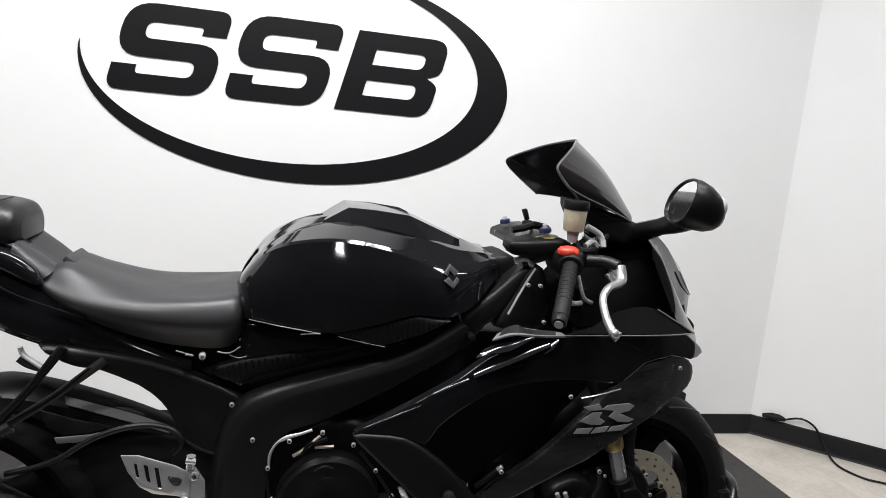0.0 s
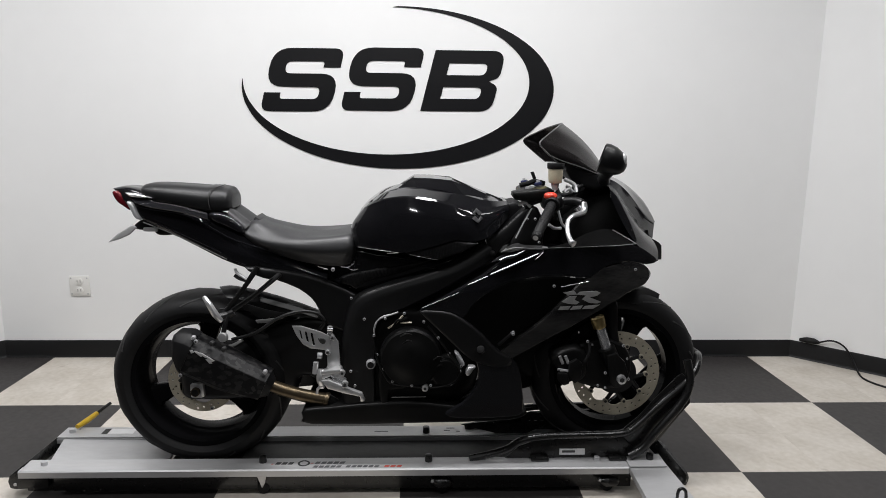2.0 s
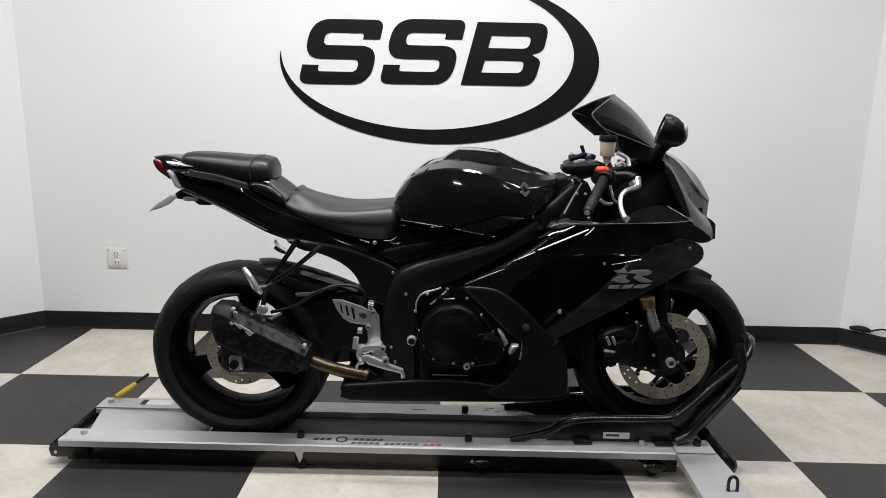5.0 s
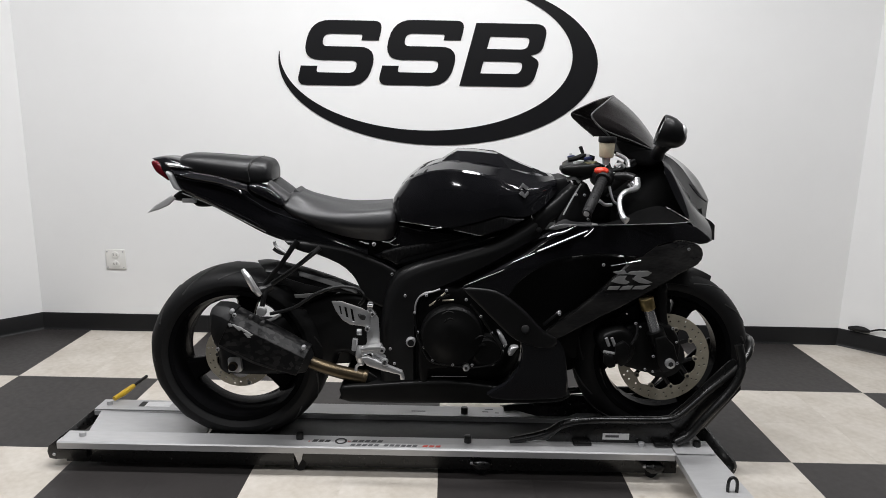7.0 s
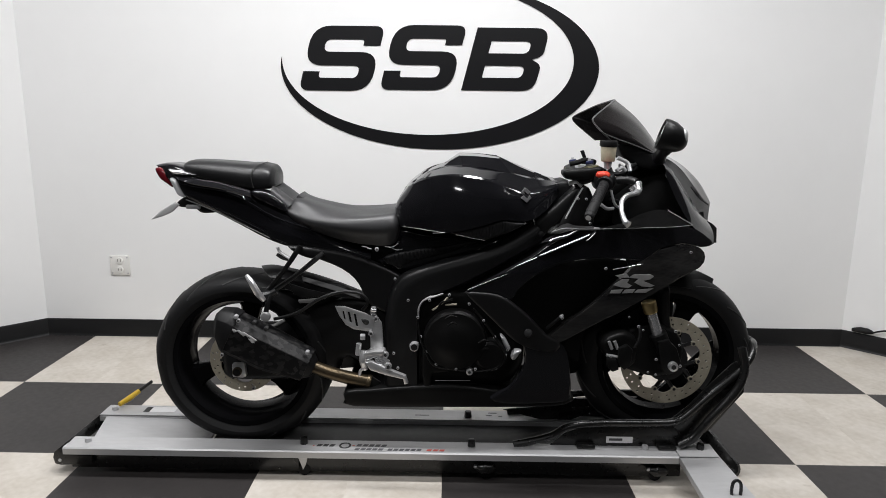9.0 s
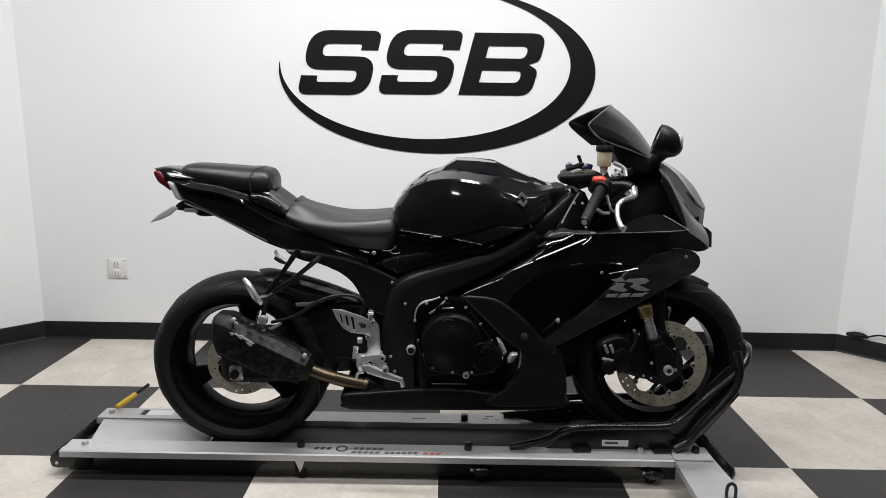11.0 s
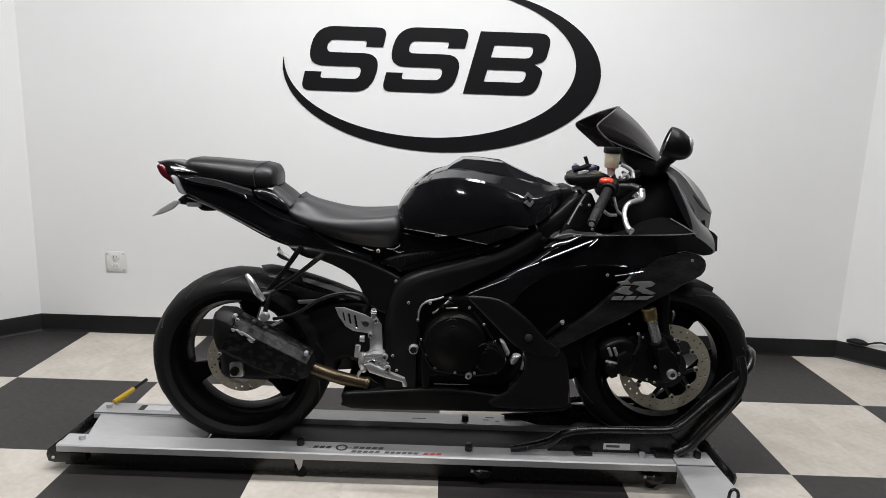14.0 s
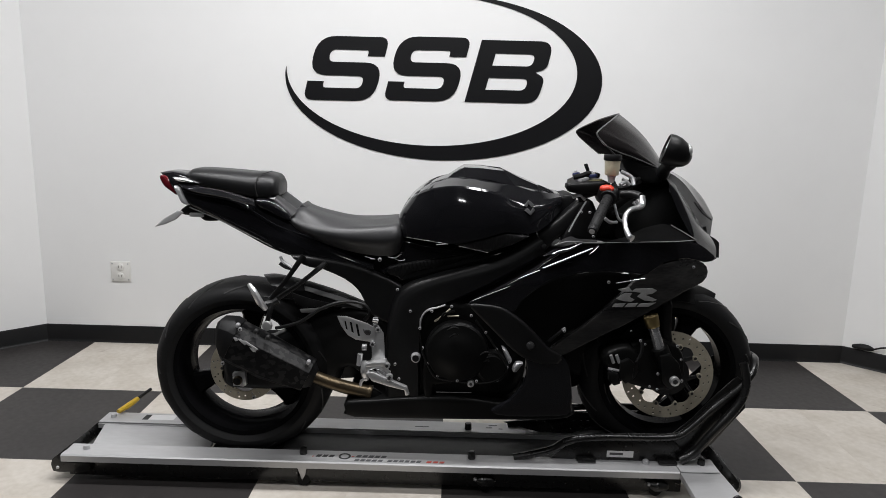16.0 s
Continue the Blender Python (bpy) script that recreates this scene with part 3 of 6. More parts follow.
# black end foot across the rear end
bm = bmesh.new()
near = [bm.verts.new((x, -0.122, z)) for x, z in [(-1.223, 0.112), (-1.267, 0.076), (-1.257, 0.049), (-1.217, 0.074)]]
far = [bm.verts.new((x, 0.20, z)) for x, z in [(-1.236, 0.092), (-1.264, 0.064), (-1.261, 0.025), (-1.22, 0.049)]]
bm.faces.new(near), bm.faces.new(far[::-1])
for k in range(4):
    bm.faces.new((near[k], near[(k + 1) % 4], far[(k + 1) % 4], far[k]))
bmesh.ops.bevel(bm, geom=bm.edges[:], offset=0.003, segments=2, affect="EDGES", profile=0.5)
part("end_bar", bm, FRAME, dolly)
part("end_foot", slab([(-1.235, 0.102), (-1.267, 0.076), (-1.273, 0.057), (-1.268, 0.033), (-1.248, 0.029), (-1.145, 0.035), (-1.142, 0.064), (-1.223, 0.068)], -0.130, -0.116, 0.003), FRAME, dolly)
part("foot_bolt", rod((-1.250, -0.129, 0.047), (-1.250, -0.133, 0.047), 0.006, 0.005, 10, 0.001), STEEL, dolly)
# outrigger at the front end
out_line = [(0.764, -0.066), (0.890, -0.060), (0.915, -0.52), (0.752, -0.52)]
bm = bmesh.new()
lo = [bm.verts.new((x, y, 0.080)) for x, y in out_line]
hi = [bm.verts.new((x, y, 0.102)) for x, y in out_line]
bm.faces.new(lo), bm.faces.new(hi)
for k in range(4):
    bm.faces.new((lo[k], lo[(k + 1) % 4], hi[(k + 1) % 4], hi[k]))
bmesh.ops.bevel(bm, geom=bm.edges[:], offset=0.003, segments=2, affect="EDGES", profile=0.5)
part("outrigger", bm, ALU_RAIL, dolly)
for x, y, m in ((-1.163, -0.108, STEEL), (-1.19, 0.13, STEEL), (-0.455, -0.098, FRAME), (0.096, -0.098, FRAME), (0.845, -0.10, FRAME), (0.09, 0.115, FRAME), (0.664, -0.10, STEEL)):
    big = 0.013 if m is FRAME else 0.011
    part("bolt", rod((x, y, 0.103), (x, y, 0.103 + (0.024 if m is FRAME else 0.014)), big, big * 0.9, 12, 0.002), m, dolly)
for x in (-0.46, 0.13, 0.69):
    fork = part("castor", box(x - 0.014, x + 0.018, -0.118, -0.092, 0.024, 0.079, 0.003), FRAME, dolly)
    part("castor_wheel", rod((x + 0.008, -0.120, 0.021), (x + 0.008, -0.094, 0.021), 0.021, sides=24, bevel=0.003), RUBBER, fork)
    if x < 0:
        part("bracket", slab([(x - 0.016, 0.078), (x + 0.022, 0.078), (x + 0.014, 0.040), (x + 0.004, 0.022), (x - 0.002, 0.040)], -0.1225, -0.1195, 0.0008), STEEL, fork, "bare metal castor bracket")
    else:
        part("castor_hub", tube([(x - 0.018, -0.135, 0.050), (x + 0.002, -0.135, 0.046), (x + 0.030, -0.130, 0.044), (x + 0.036, -0.125, 0.044)], 0.018, 14, radii=[0.008, 0.019, 0.017, 0.009]), FRAME, fork)
        part("hub_nut", rod((x - 0.026, -0.136, 0.052), (x - 0.016, -0.136, 0.050), 0.0065, sides=10, bevel=0.001), STEEL, fork)
    fork = part("castor", box(x - 0.016, x + 0.02, 0.12, 0.142, 0.030, 0.079, 0.003), FRAME, dolly)
    part("castor_wheel", rod((x + 0.008, 0.118, 0.021), (x + 0.008, 0.144, 0.021), 0.021, sides=24, bevel=0.003), RUBBER, fork)
part("end_plate", box(0.762, 0.888, -0.152, -0.066, 0.1045, 0.1075, 0.001), ALU_RAIL, dolly, "aluminium plate at the rail's end")
part("castor", box(0.80, 0.84, -0.46, -0.40, 0.0, 0.079, 0.006), FRAME, dolly)
part("pull_ring", tube([(0.853, -0.36, 0.08), (0.842, -0.36, 0.105), (0.843, -0.36, 0.138), (0.854, -0.36, 0.147), (0.866, -0.36, 0.135), (0.868, -0.36, 0.102), (0.864, -0.36, 0.077)], 0.005, 8), FRAME, dolly)
# printed name on the near rail as plain bars
def print_row(x0, x1, y0, y1, cells, mat):
    """A row of slanted printed bars."""
    gap = (x1 - x0) / cells
    for k in range(cells):
        bm = bmesh.new()
        xa, xb, lean = x0 + gap * k, x0 + gap * (k + 0.74), (y1 - y0) * 0.35
        low = [bm.verts.new(p) for p in ((xa, y0, 0.1042), (xb, y0, 0.1042), (xb + lean, y1, 0.1042), (xa + lean, y1, 0.1042))]
        top = [bm.verts.new(v.co + Vector((0, 0, 0.0005))) for v in low]
        bm.faces.new(low[::-1]), bm.faces.new(top)
        for i in range(4):
            bm.faces.new((low[i], low[(i + 1) % 4], top[(i + 1) % 4], top[i]))
        part("print", bm, mat, dolly, smooth=0)


print_row(-0.424, -0.418, -0.118, -0.112, 1, RED_LABEL)
print_row(-0.412, -0.350, -0.118, -0.103, 3, DARK)
part("print", revolve([(0.020, -0.0003), (0.013, -0.0003), (0.013, 0.0), (0.020, 0.0)], 0, 0, 0, 28), DARK, dolly, place=Matrix.Translation((-0.318, -0.110, 0.1046)) @ Matrix.Rotation(radians(90), 4, "X"), smooth=0)
print_row(-0.296, -0.284, -0.112, -0.108, 1, RED_LABEL)
print_row(-0.282, -0.180, -0.114, -0.100, 5, GREY_PRINT)
print_row(-0.285, -0.190, -0.139, -0.126, 5, GREY_PRINT)
print_row(-0.178, -0.066, -0.139, -0.126, 6, GREY_PRINT)
print_row(-0.052, 0.010, -0.139, -0.127, 3, RED_LABEL)
for x0, y0, wide in ((-0.10, 0.120, 0.05), (0.155, 0.125, 0.022), (0.20, 0.118, 0.014), (0.165, 0.145, 0.03)):
    part("scuff", box(x0, x0 + wide, y0, y0 + 0.006, 0.1042, 0.1046, 0), GREY_PRINT, dolly, smooth=0)
part("sticker_panel", box(-1.082, -1.061, 0.115, 0.155, 0.1042, 0.1048, 0), DARK, dolly, "black end of the label")
part("sticker", box(-1.06, -0.97, 0.115, 0.155, 0.1042, 0.1048, 0), WHITE_LABEL, dolly, "white label sticker")

# ---- yellow-handled tool on the rail ----
tool = thing("ratchet_handle", (-1.17, 0.18, 0.11), "yellow-handled tool with a black tip resting on the dolly", "tool")
part("handle", tube([(-1.182, 0.147, 0.117), (-1.165, 0.19, 0.122), (-1.15, 0.235, 0.130)], 0.010, 10, radii=[0.008, 0.011, 0.009]), YELLOW, tool)
part("tip", tube([(-1.151, 0.232, 0.130), (-1.14, 0.265, 0.136), (-1.128, 0.30, 0.142)], 0.006, 8), PLASTIC, tool)

# ---- motorcycle ----
bike = thing("motorcycle", (0.03, YC, 0.06), "gloss black sport motorcycle with dark screen, standing on the dolly", "motorcycle")
RX, RZ, RR = -0.664, 0.364, 0.297
FX, FZ, FR = 0.733, 0.385, 0.292


def wheel(name, x, z, r, half, rim_r, spoke_at, disc_r, disc_y):
    hub = part(name, revolve([(0.022, -0.07), (0.05, -0.065), (0.055, -0.03), (0.055, 0.03), (0.05, 0.065), (0.022, 0.07)], x, YC, z, 40), SATIN, bike, "black cast wheel")
    prof = []
    for k in range(15):
        a = radians(-96 + 192 * k / 14)
        prof.append((r - 0.052 * (1 - math.cos(a)) ** 1.15 * 0.92, half * math.sin(a)))
    prof += [(rim_r - 0.004, half * 0.80), (rim_r - 0.004, -half * 0.80)]
    part("tyre", revolve(prof, x, YC, z, 96), RUBBER, hub)
    w = half * 0.82
    rim = [(rim_r + 0.006, -w), (rim_r + 0.002, -w - 0.006), (rim_r - 0.012, -w - 0.004), (rim_r - 0.020, -w + 0.012), (rim_r - 0.034, -w * 0.45), (rim_r - 0.036, w * 0.45), (rim_r - 0.020, w - 0.012), (rim_r - 0.012, w + 0.004), (rim_r + 0.002, w + 0.006), (rim_r + 0.006, w)]
    part("rim", revolve(rim, x, YC, z, 96), RIM, hub)
    for a0 in spoke_at:
        d = Vector((math.cos(radians(a0)), 0, math.sin(radians(a0))))
        t = Vector((-d.z, 0, d.x))
        bm = bmesh.new()
        rings = []
        for f, hw, hy in ((0.045, 0.034, 0.034), (0.09, 0.026, 0.030), (0.13, 0.025, 0.027), (rim_r - 0.05, 0.033, 0.027), (rim_r - 0.024, 0.052, 0.032)):
            c = Vector((x, YC, z)) + d * f
            rings.append([bm.verts.new(c + t * (hw * u) + Vector((0, hy * v, 0))) for u, v in ((-1, -0.6), (-0.75, -1), (0.75, -1), (1, -0.6), (1, 0.6), (0.75, 1), (-0.75, 1), (-1, 0.6))])
        for a, b in zip(rings, rings[1:]):
            for k in range(8):
                bm.faces.new((a[k], a[(k + 1) % 8], b[(k + 1) % 8], b[k]))
        bm.faces.new(rings[0]), bm.faces.new(rings[-1][::-1])
        part("spoke", bm, RIM, hub)
    return hub


def brake_disc(parent, x, y, z, r, inner, buttons, holes):
    """A drilled floating disc: wavy inner edge, rows of holes, carrier buttons."""
    outline = [(x + r * math.cos(2 * math.pi * k / 96), z + r * math.sin(2 * math.pi * k / 96)) for k in range(96)]
    n = buttons * 12
    hole = [(x + (inner - 0.008 * (0.5 + 0.5 * math.cos(buttons * 2 * math.pi * k / n))) * math.cos(2 * math.pi * k / n), z + (inner - 0.008 * (0.5 + 0.5 * math.cos(buttons * 2 * math.pi * k / n))) * math.sin(2 * math.pi * k / n)) for k in range(n)]
    drilled = []
    for k in range(holes):
        for j, rad in enumerate((0.30, 0.72) if k % 2 else (0.5,)):
            a = 2 * math.pi * (k + 0.25 * j) / holes
            rr = inner + (r - inner) * rad
            drilled.append([(x + rr * math.cos(a) + 0.0036 * math.cos(c), z + rr * math.sin(a) + 0.0036 * math.sin(c)) for c in [2 * math.pi * i / 8 for i in range(8)]])
    disc = part("brake_disc", slab(outline, y, y + 0.005, holes=(hole, *drilled)), DISC, parent, "drilled steel brake disc", smooth=30)
    for k in range(buttons):
        a = 2 * math.pi * k / buttons
        bx, bz = x + (inner - 0.010) * math.cos(a), z + (inner - 0.010) * math.sin(a)
        part("button", rod((bx, y + 0.006, bz), (bx, y - 0.006, bz), 0.0085, sides=18, bevel=0.001), DISC, parent)
        part("button_core", rod((bx, y - 0.004, bz), (bx, y - 0.0068, bz), 0.005, sides=14), DARK, parent)
    return disc


def grooves(hub, x, z, r, half, count):
    """Curved tread grooves sweeping from the crown to the shoulder."""
    for k in range(count):
        a0 = 2 * math.pi * k / count
        for side in (-1, 1):
            pts = []
            for i in range(6):
                u = math.radians(8 + 62 * i / 5)
                a = a0 + side * 0.12 + 0.42 * (i / 5) ** 1.5
                rr = r - 0.052 * (1 - math.cos(u)) ** 1.15 * 0.92 - 0.0012
                pts.append((x + rr * math.cos(a), YC + side * half * math.sin(u), z + rr * math.sin(a)))
            part("tread_groove", tube(pts, 0.003, 5, steps=3), DARK, hub)


rear = wheel("rear_wheel", RX, RZ, RR, 0.092, 0.222, (203, 323, 83), 0.11, -0.05)
front = wheel("front_wheel", FX, FZ, FR, 0.06, 0.222, (67, 187, 307), 0.15, -0.05)
grooves(rear, RX, RZ, RR, 0.092, 13)
grooves(front, FX, FZ, FR, 0.06, 13)
brake_disc(front, FX, YC - 0.062, FZ, 0.149, 0.113, 10, 30)
part("disc_carrier", revolve([(0.03, -0.006), (0.070, -0.006), (0.070, 0.006), (0.03, 0.006)], FX, YC - 0.058, FZ, 40), SATIN, front)
for k in range(10):
    a, e = 2 * math.pi * k / 10, 0.22 if k % 2 else -0.22
    part("carrier_arm", rod((FX + 0.064 * math.cos(a + e), YC - 0.058, FZ + 0.064 * math.sin(a + e)), (FX + 0.108 * math.cos(a), YC - 0.058, FZ + 0.108 * math.sin(a)), 0.0075, 0.006, 8), SATIN, front)
brake_disc(rear, RX, YC - 0.055, RZ, 0.112, 0.082, 6, 24)

# swingarm with axle block
part("swingarm", panel([(-0.739, 0.41), (-0.715, 0.442), (-0.57, 0.474), (-0.43, 0.553), (-0.329, 0.583), (-0.238, 0.581), (-0.147, 0.511), (-0.119, 0.434), (-0.165, 0.355), (-0.258, 0.353), (-0.304, 0.38), (-0.339, 0.371), (-0.344, 0.336), (-0.407, 0.321), (-0.482, 0.301), (-0.707, 0.297), (-0.731, 0.344)], YC - 0.055, 0.02, 0.03, 0.05, curve=2), SATIN, bike)
part("swingarm", slab([(-0.786, 0.284), (-0.613, 0.371), (-0.275, 0.501), (-0.158, 0.38), (-0.277, 0.294), (-0.617, 0.266)], YC + 0.07, YC + 0.10, 0.004), SATIN, bike)
block = part("axle_block", slab([(-0.687, 0.368), (-0.645, 0.372), (-0.641, 0.327), (-0.653, 0.321), (-0.686, 0.323)], YC - 0.110, YC - 0.09, 0.004), ALU, bike)
ax = (-0.668, -0.08, 0.345)
part("axle_nut", rod((ax[0], YC - 0.10, ax[2]), (ax[0], YC - 0.122, ax[2]), 0.0155, 0.0145, 20, 0.002), BRONZE, block)
part("axle_bore", rod((ax[0], YC - 0.115, ax[2]), (ax[0], YC - 0.1225, ax[2]), 0.0115, sides=20), RUBBER, block)

# exhaust
def silencer(rings):
    """A six-sided can: rings of (centre, up, down, half width, tilt of the ring)."""
    bm = bmesh.new()
    ends = []
    for (cx, cz), up, dn, yw, ang in rings:
        n = Vector((-math.sin(radians(ang)), 0, math.cos(radians(ang))))
        c = Vector((cx, YC - 0.15, cz))
        ends.append([bm.verts.new(c + n * (up * w if w > 0 else dn * w) + Vector((0, yw * u, 0))) for u, w in ((-0.5, 1), (0.5, 1), (1, 0.55), (1, -0.72), (0.6, -1), (-0.6, -1), (-1, -0.72), (-1, 0.55))])
    for a, b in zip(ends, ends[1:]):
        for k in range(8):
            bm.faces.new((a[k], a[(k + 1) % 8], b[(k + 1) % 8], b[k]))
    bm.faces.new(ends[0]), bm.faces.new(ends[-1][::-1])
    bmesh.ops.recalc_face_normals(bm, faces=bm.faces)
    bmesh.ops.bevel(bm, geom=bm.edges[:], offset=0.0014, segments=1, affect="EDGES", profile=0.5)
    return bm


muffler = part("muffler", silencer([((-0.659, 0.5), 0.056, 0.070, 0.056, -26), ((-0.55, 0.445), 0.056, 0.070, 0.056, -26), ((-0.43, 0.385), 0.050, 0.046, 0.050, -26)]), CARBON, bike, "short six-sided carbon-fibre exhaust silencer", smooth=0)
part("end_cap", silencer([((-0.709, 0.523), 0.034, 0.036, 0.040, -4), ((-0.699, 0.522), 0.046, 0.048, 0.050, -8), ((-0.675, 0.509), 0.060, 0.066, 0.058, -22), ((-0.657, 0.499), 0.060, 0.073, 0.059, -26)]), PLASTIC, muffler, "black plastic end cap", smooth=30)
part("front_cone", silencer([((-0.434, 0.387), 0.046, 0.042, 0.046, -26), ((-0.411, 0.376), 0.026, 0.026, 0.028, -24)]), PLASTIC, muffler, smooth=30)
for q in ((-0.636, -0.17, 0.557), (-0.421, -0.167, 0.444)):
    part("rivet", rod((q[0], q[1] + 0.01, q[2]), (q[0], q[1] - 0.004, q[2]), 0.0075, 0.006, 14, 0.001), STEEL, muffler)
for q in ((-0.58, -0.17, 0.54), (-0.544, -0.17, 0.521)):
    part("clamp_stud", rod((q[0], q[1] + 0.01, q[2]), (q[0], q[1] - 0.006, q[2]), 0.0075, 0.0065, 14, 0.001), DARK, muffler)
for shape in ([(-0.647, 0.521), (-0.638, 0.521), (-0.633, 0.512), (-0.642, 0.51)], [(-0.635, 0.518), (-0.626, 0.518), (-0.606, 0.502), (-0.613, 0.498)], [(-0.62, 0.513), (-0.609, 0.511), (-0.592, 0.499), (-0.599, 0.495)], [(-0.603, 0.502), (-0.592, 0.5), (-0.572, 0.486), (-0.581, 0.481)], [(-0.599, 0.491), (-0.591, 0.49), (-0.579, 0.477), (-0.588, 0.477)]):
    part("decal", panel(shape, YC - 0.2082, 0.0005, 0.002, 0.002, curve=0), PALE, muffler, smooth=0)
part("exhaust_pipe", tube([(-0.438, -0.11, 0.389), (-0.393, -0.11, 0.368), (-0.323, -0.1, 0.341), (-0.243, -0.09, 0.319)], 0.02, 20, radii=[0.019, 0.020, 0.021, 0.0225]), BRONZE, bike, "bronze-tinted exhaust pipe")
p = (-0.248, -0.09, 0.321)
part("pipe_clamp", rod(p, (p[0] + 0.014, p[1], p[2] - 0.004), 0.025, sides=24, bevel=0.002), BRONZE, bike)
part("exhaust_pipe", tube([(-0.243, -0.09, 0.319), (-0.164, -0.05, 0.26), (-0.035, 0.01, 0.237)], 0.022, 16), ENGINE, bike)

# rear caliper bolts and silencer bracket
for q in [(-0.732, -0.06, 0.453), (-0.721, -0.06, 0.395), (-0.62, -0.07, 0.285), (-0.628, -0.165, 0.546)]:
    bolt(bike, q[0], q[1] - 0.003, q[2], 0.0065, STEEL, length=0.006)
# tail
TAIL = [(0.0, 0.0), (0.82, 0.0), (1.0, 0.22), (0.97, 0.6), (0.82, 0.9), (0.5, 1.0), (0.0, 1.0)]
tl = [((-0.906, 1.002), (-0.941, 1.002), 0.02), ((-0.872, 0.964), (-0.893, 1.009), 0.05), ((-0.823, 0.913), (-0.831, 1.001), 0.075), ((-0.746, 0.874), (-0.751, 0.968), 0.085), ((-0.643, 0.822), (-0.653, 0.937), 0.09), ((-0.538, 0.772), (-0.554, 0.899), 0.098), ((-0.432, 0.743), (-0.446, 0.842), 0.105), ((-0.325, 0.734), (-0.337, 0.792), 0.11), ((-0.227, 0.714), (-0.236, 0.747), 0.11)]
part("tail_fairing", loft([((a[0] + b[0]) / 2, a[1], b[1], w) for a, b, w in tl], YC, TAIL), GLOSS, bike, "gloss black tail fairing")
part("tail_lamp", panel([(-0.916, 0.992), (-0.895, 0.993), (-0.873, 0.962), (-0.865, 0.935), (-0.884, 0.947), (-0.904, 0.963)], YC - 0.045, 0.006, 0.01, 0.03), LENS_RED, bike, "red tail lamp lens")
part("tail_trim", panel([(-0.863, 0.993), (-0.825, 0.99), (-0.779, 0.977), (-0.812, 0.976), (-0.852, 0.981)], YC - 0.075, 0.006, 0.008, 0.02, curve=0), CHROME, bike)
part("side_trim", tube([(-0.675, -0.07, 0.932), (-0.631, -0.075, 0.921), (-0.619, -0.077, 0.906)], 0.003, 6), CHROME, bike)
part("tail_indicator", panel([(-0.86, 0.965), (-0.841, 0.96), (-0.827, 0.93), (-0.818, 0.908), (-0.837, 0.913), (-0.848, 0.935)], YC - 0.075, 0.008, 0.01, 0.02), CLEAR, bike, "clear rear indicator lens")
part("plate_bracket", panel([(-0.86, 0.881), (-0.829, 0.903), (-0.794, 0.886), (-0.731, 0.858), (-0.778, 0.852), (-0.804, 0.868), (-0.845, 0.87)], YC - 0.035, 0.010, 0.012, 0.02, step=0.006), PLASTIC, bike)
part("rear_plate", panel([(-0.926, 0.835), (-0.896, 0.862), (-0.845, 0.893), (-0.833, 0.883), (-0.856, 0.861), (-0.888, 0.846)], YC - 0.08, 0.002, 0.004, 0.003, curve=0), PALE, bike, "pale blank rear plate seen on edge")
part("bracket_fixing", box(*sorted(((-0.822, 0.876)[0], (-0.778, 0.877)[0])), YC - 0.06, YC - 0.048, (-0.8, 0.867)[1], (-0.8, 0.88)[1], 0.002), STEEL, bike)

# passenger seat with hump
PAD = [(0.0, 0.0), (0.85, 0.02), (1.0, 0.35), (0.92, 0.72), (0.55, 0.97), (0.0, 1.0)]
ps = [((-0.821, 0.986), (-0.843, 1.002), 0.045), ((-0.802, 0.97), (-0.826, 1.017), 0.066), ((-0.759, 0.963), (-0.785, 1.02), 0.074), ((-0.672, 0.945), (-0.695, 1.016), 0.080), ((-0.603, 0.934), (-0.623, 1.011), 0.083)]
pseat = part("passenger_seat", loft([((a[0] + b[0]) / 2, a[1], b[1], w) for a, b, w in ps], YC, PAD), PADVINYL, bike, "black vinyl passenger seat pad")
hp = [((-0.605, 0.934), (-0.623, 1.012), 0.084), ((-0.582, 0.932), (-0.595, 1.012), 0.085), ((-0.559, 0.934), (-0.571, 1.009), 0.083), ((-0.544, 0.937), (-0.551, 1.003), 0.076), ((-0.537, 0.943), (-0.537, 0.989), 0.056)]
part("seat_seam", tube([(-0.597, -0.058, 0.941), (-0.602, -0.058, 0.979), (-0.592, -0.04, 1.005), (-0.573, -0.005, 1.013), (-0.572, 0.03, 1.014)], 0.0016, 6), DARK, pseat)
part("seat_bolster", loft([((a[0] + b[0]) / 2, a[1], b[1], w) for a, b, w in hp], YC, PAD), PADVINYL, pseat)
seat_low = [(-0.513, -0.04, 0.864), (-0.468, -0.06, 0.836), (-0.415, -0.072, 0.812), (-0.329, -0.086, 0.787), (-0.25, -0.09, 0.773), (-0.171, -0.086, 0.771), (-0.139, -0.07, 0.794)]
seat_bulge = [(-0.508, -0.05, 0.873), (-0.458, -0.08, 0.85), (-0.406, -0.098, 0.834), (-0.32, -0.116, 0.823), (-0.237, -0.121, 0.819), (-0.161, -0.115, 0.825), (-0.139, -0.09, 0.836)]
seat_side = [(-0.504, -0.045, 0.881), (-0.453, -0.07, 0.868), (-0.404, -0.09, 0.857), (-0.32, -0.104, 0.854), (-0.229, -0.106, 0.859), (-0.163, -0.098, 0.865), (-0.148, -0.08, 0.866)]
seat_top = [(-0.495, -0.02, 0.892), (-0.462, -0.035, 0.903), (-0.418, -0.042, 0.889), (-0.326, -0.05, 0.869), (-0.235, -0.055, 0.863), (-0.173, -0.055, 0.871), (-0.157, -0.04, 0.873)]
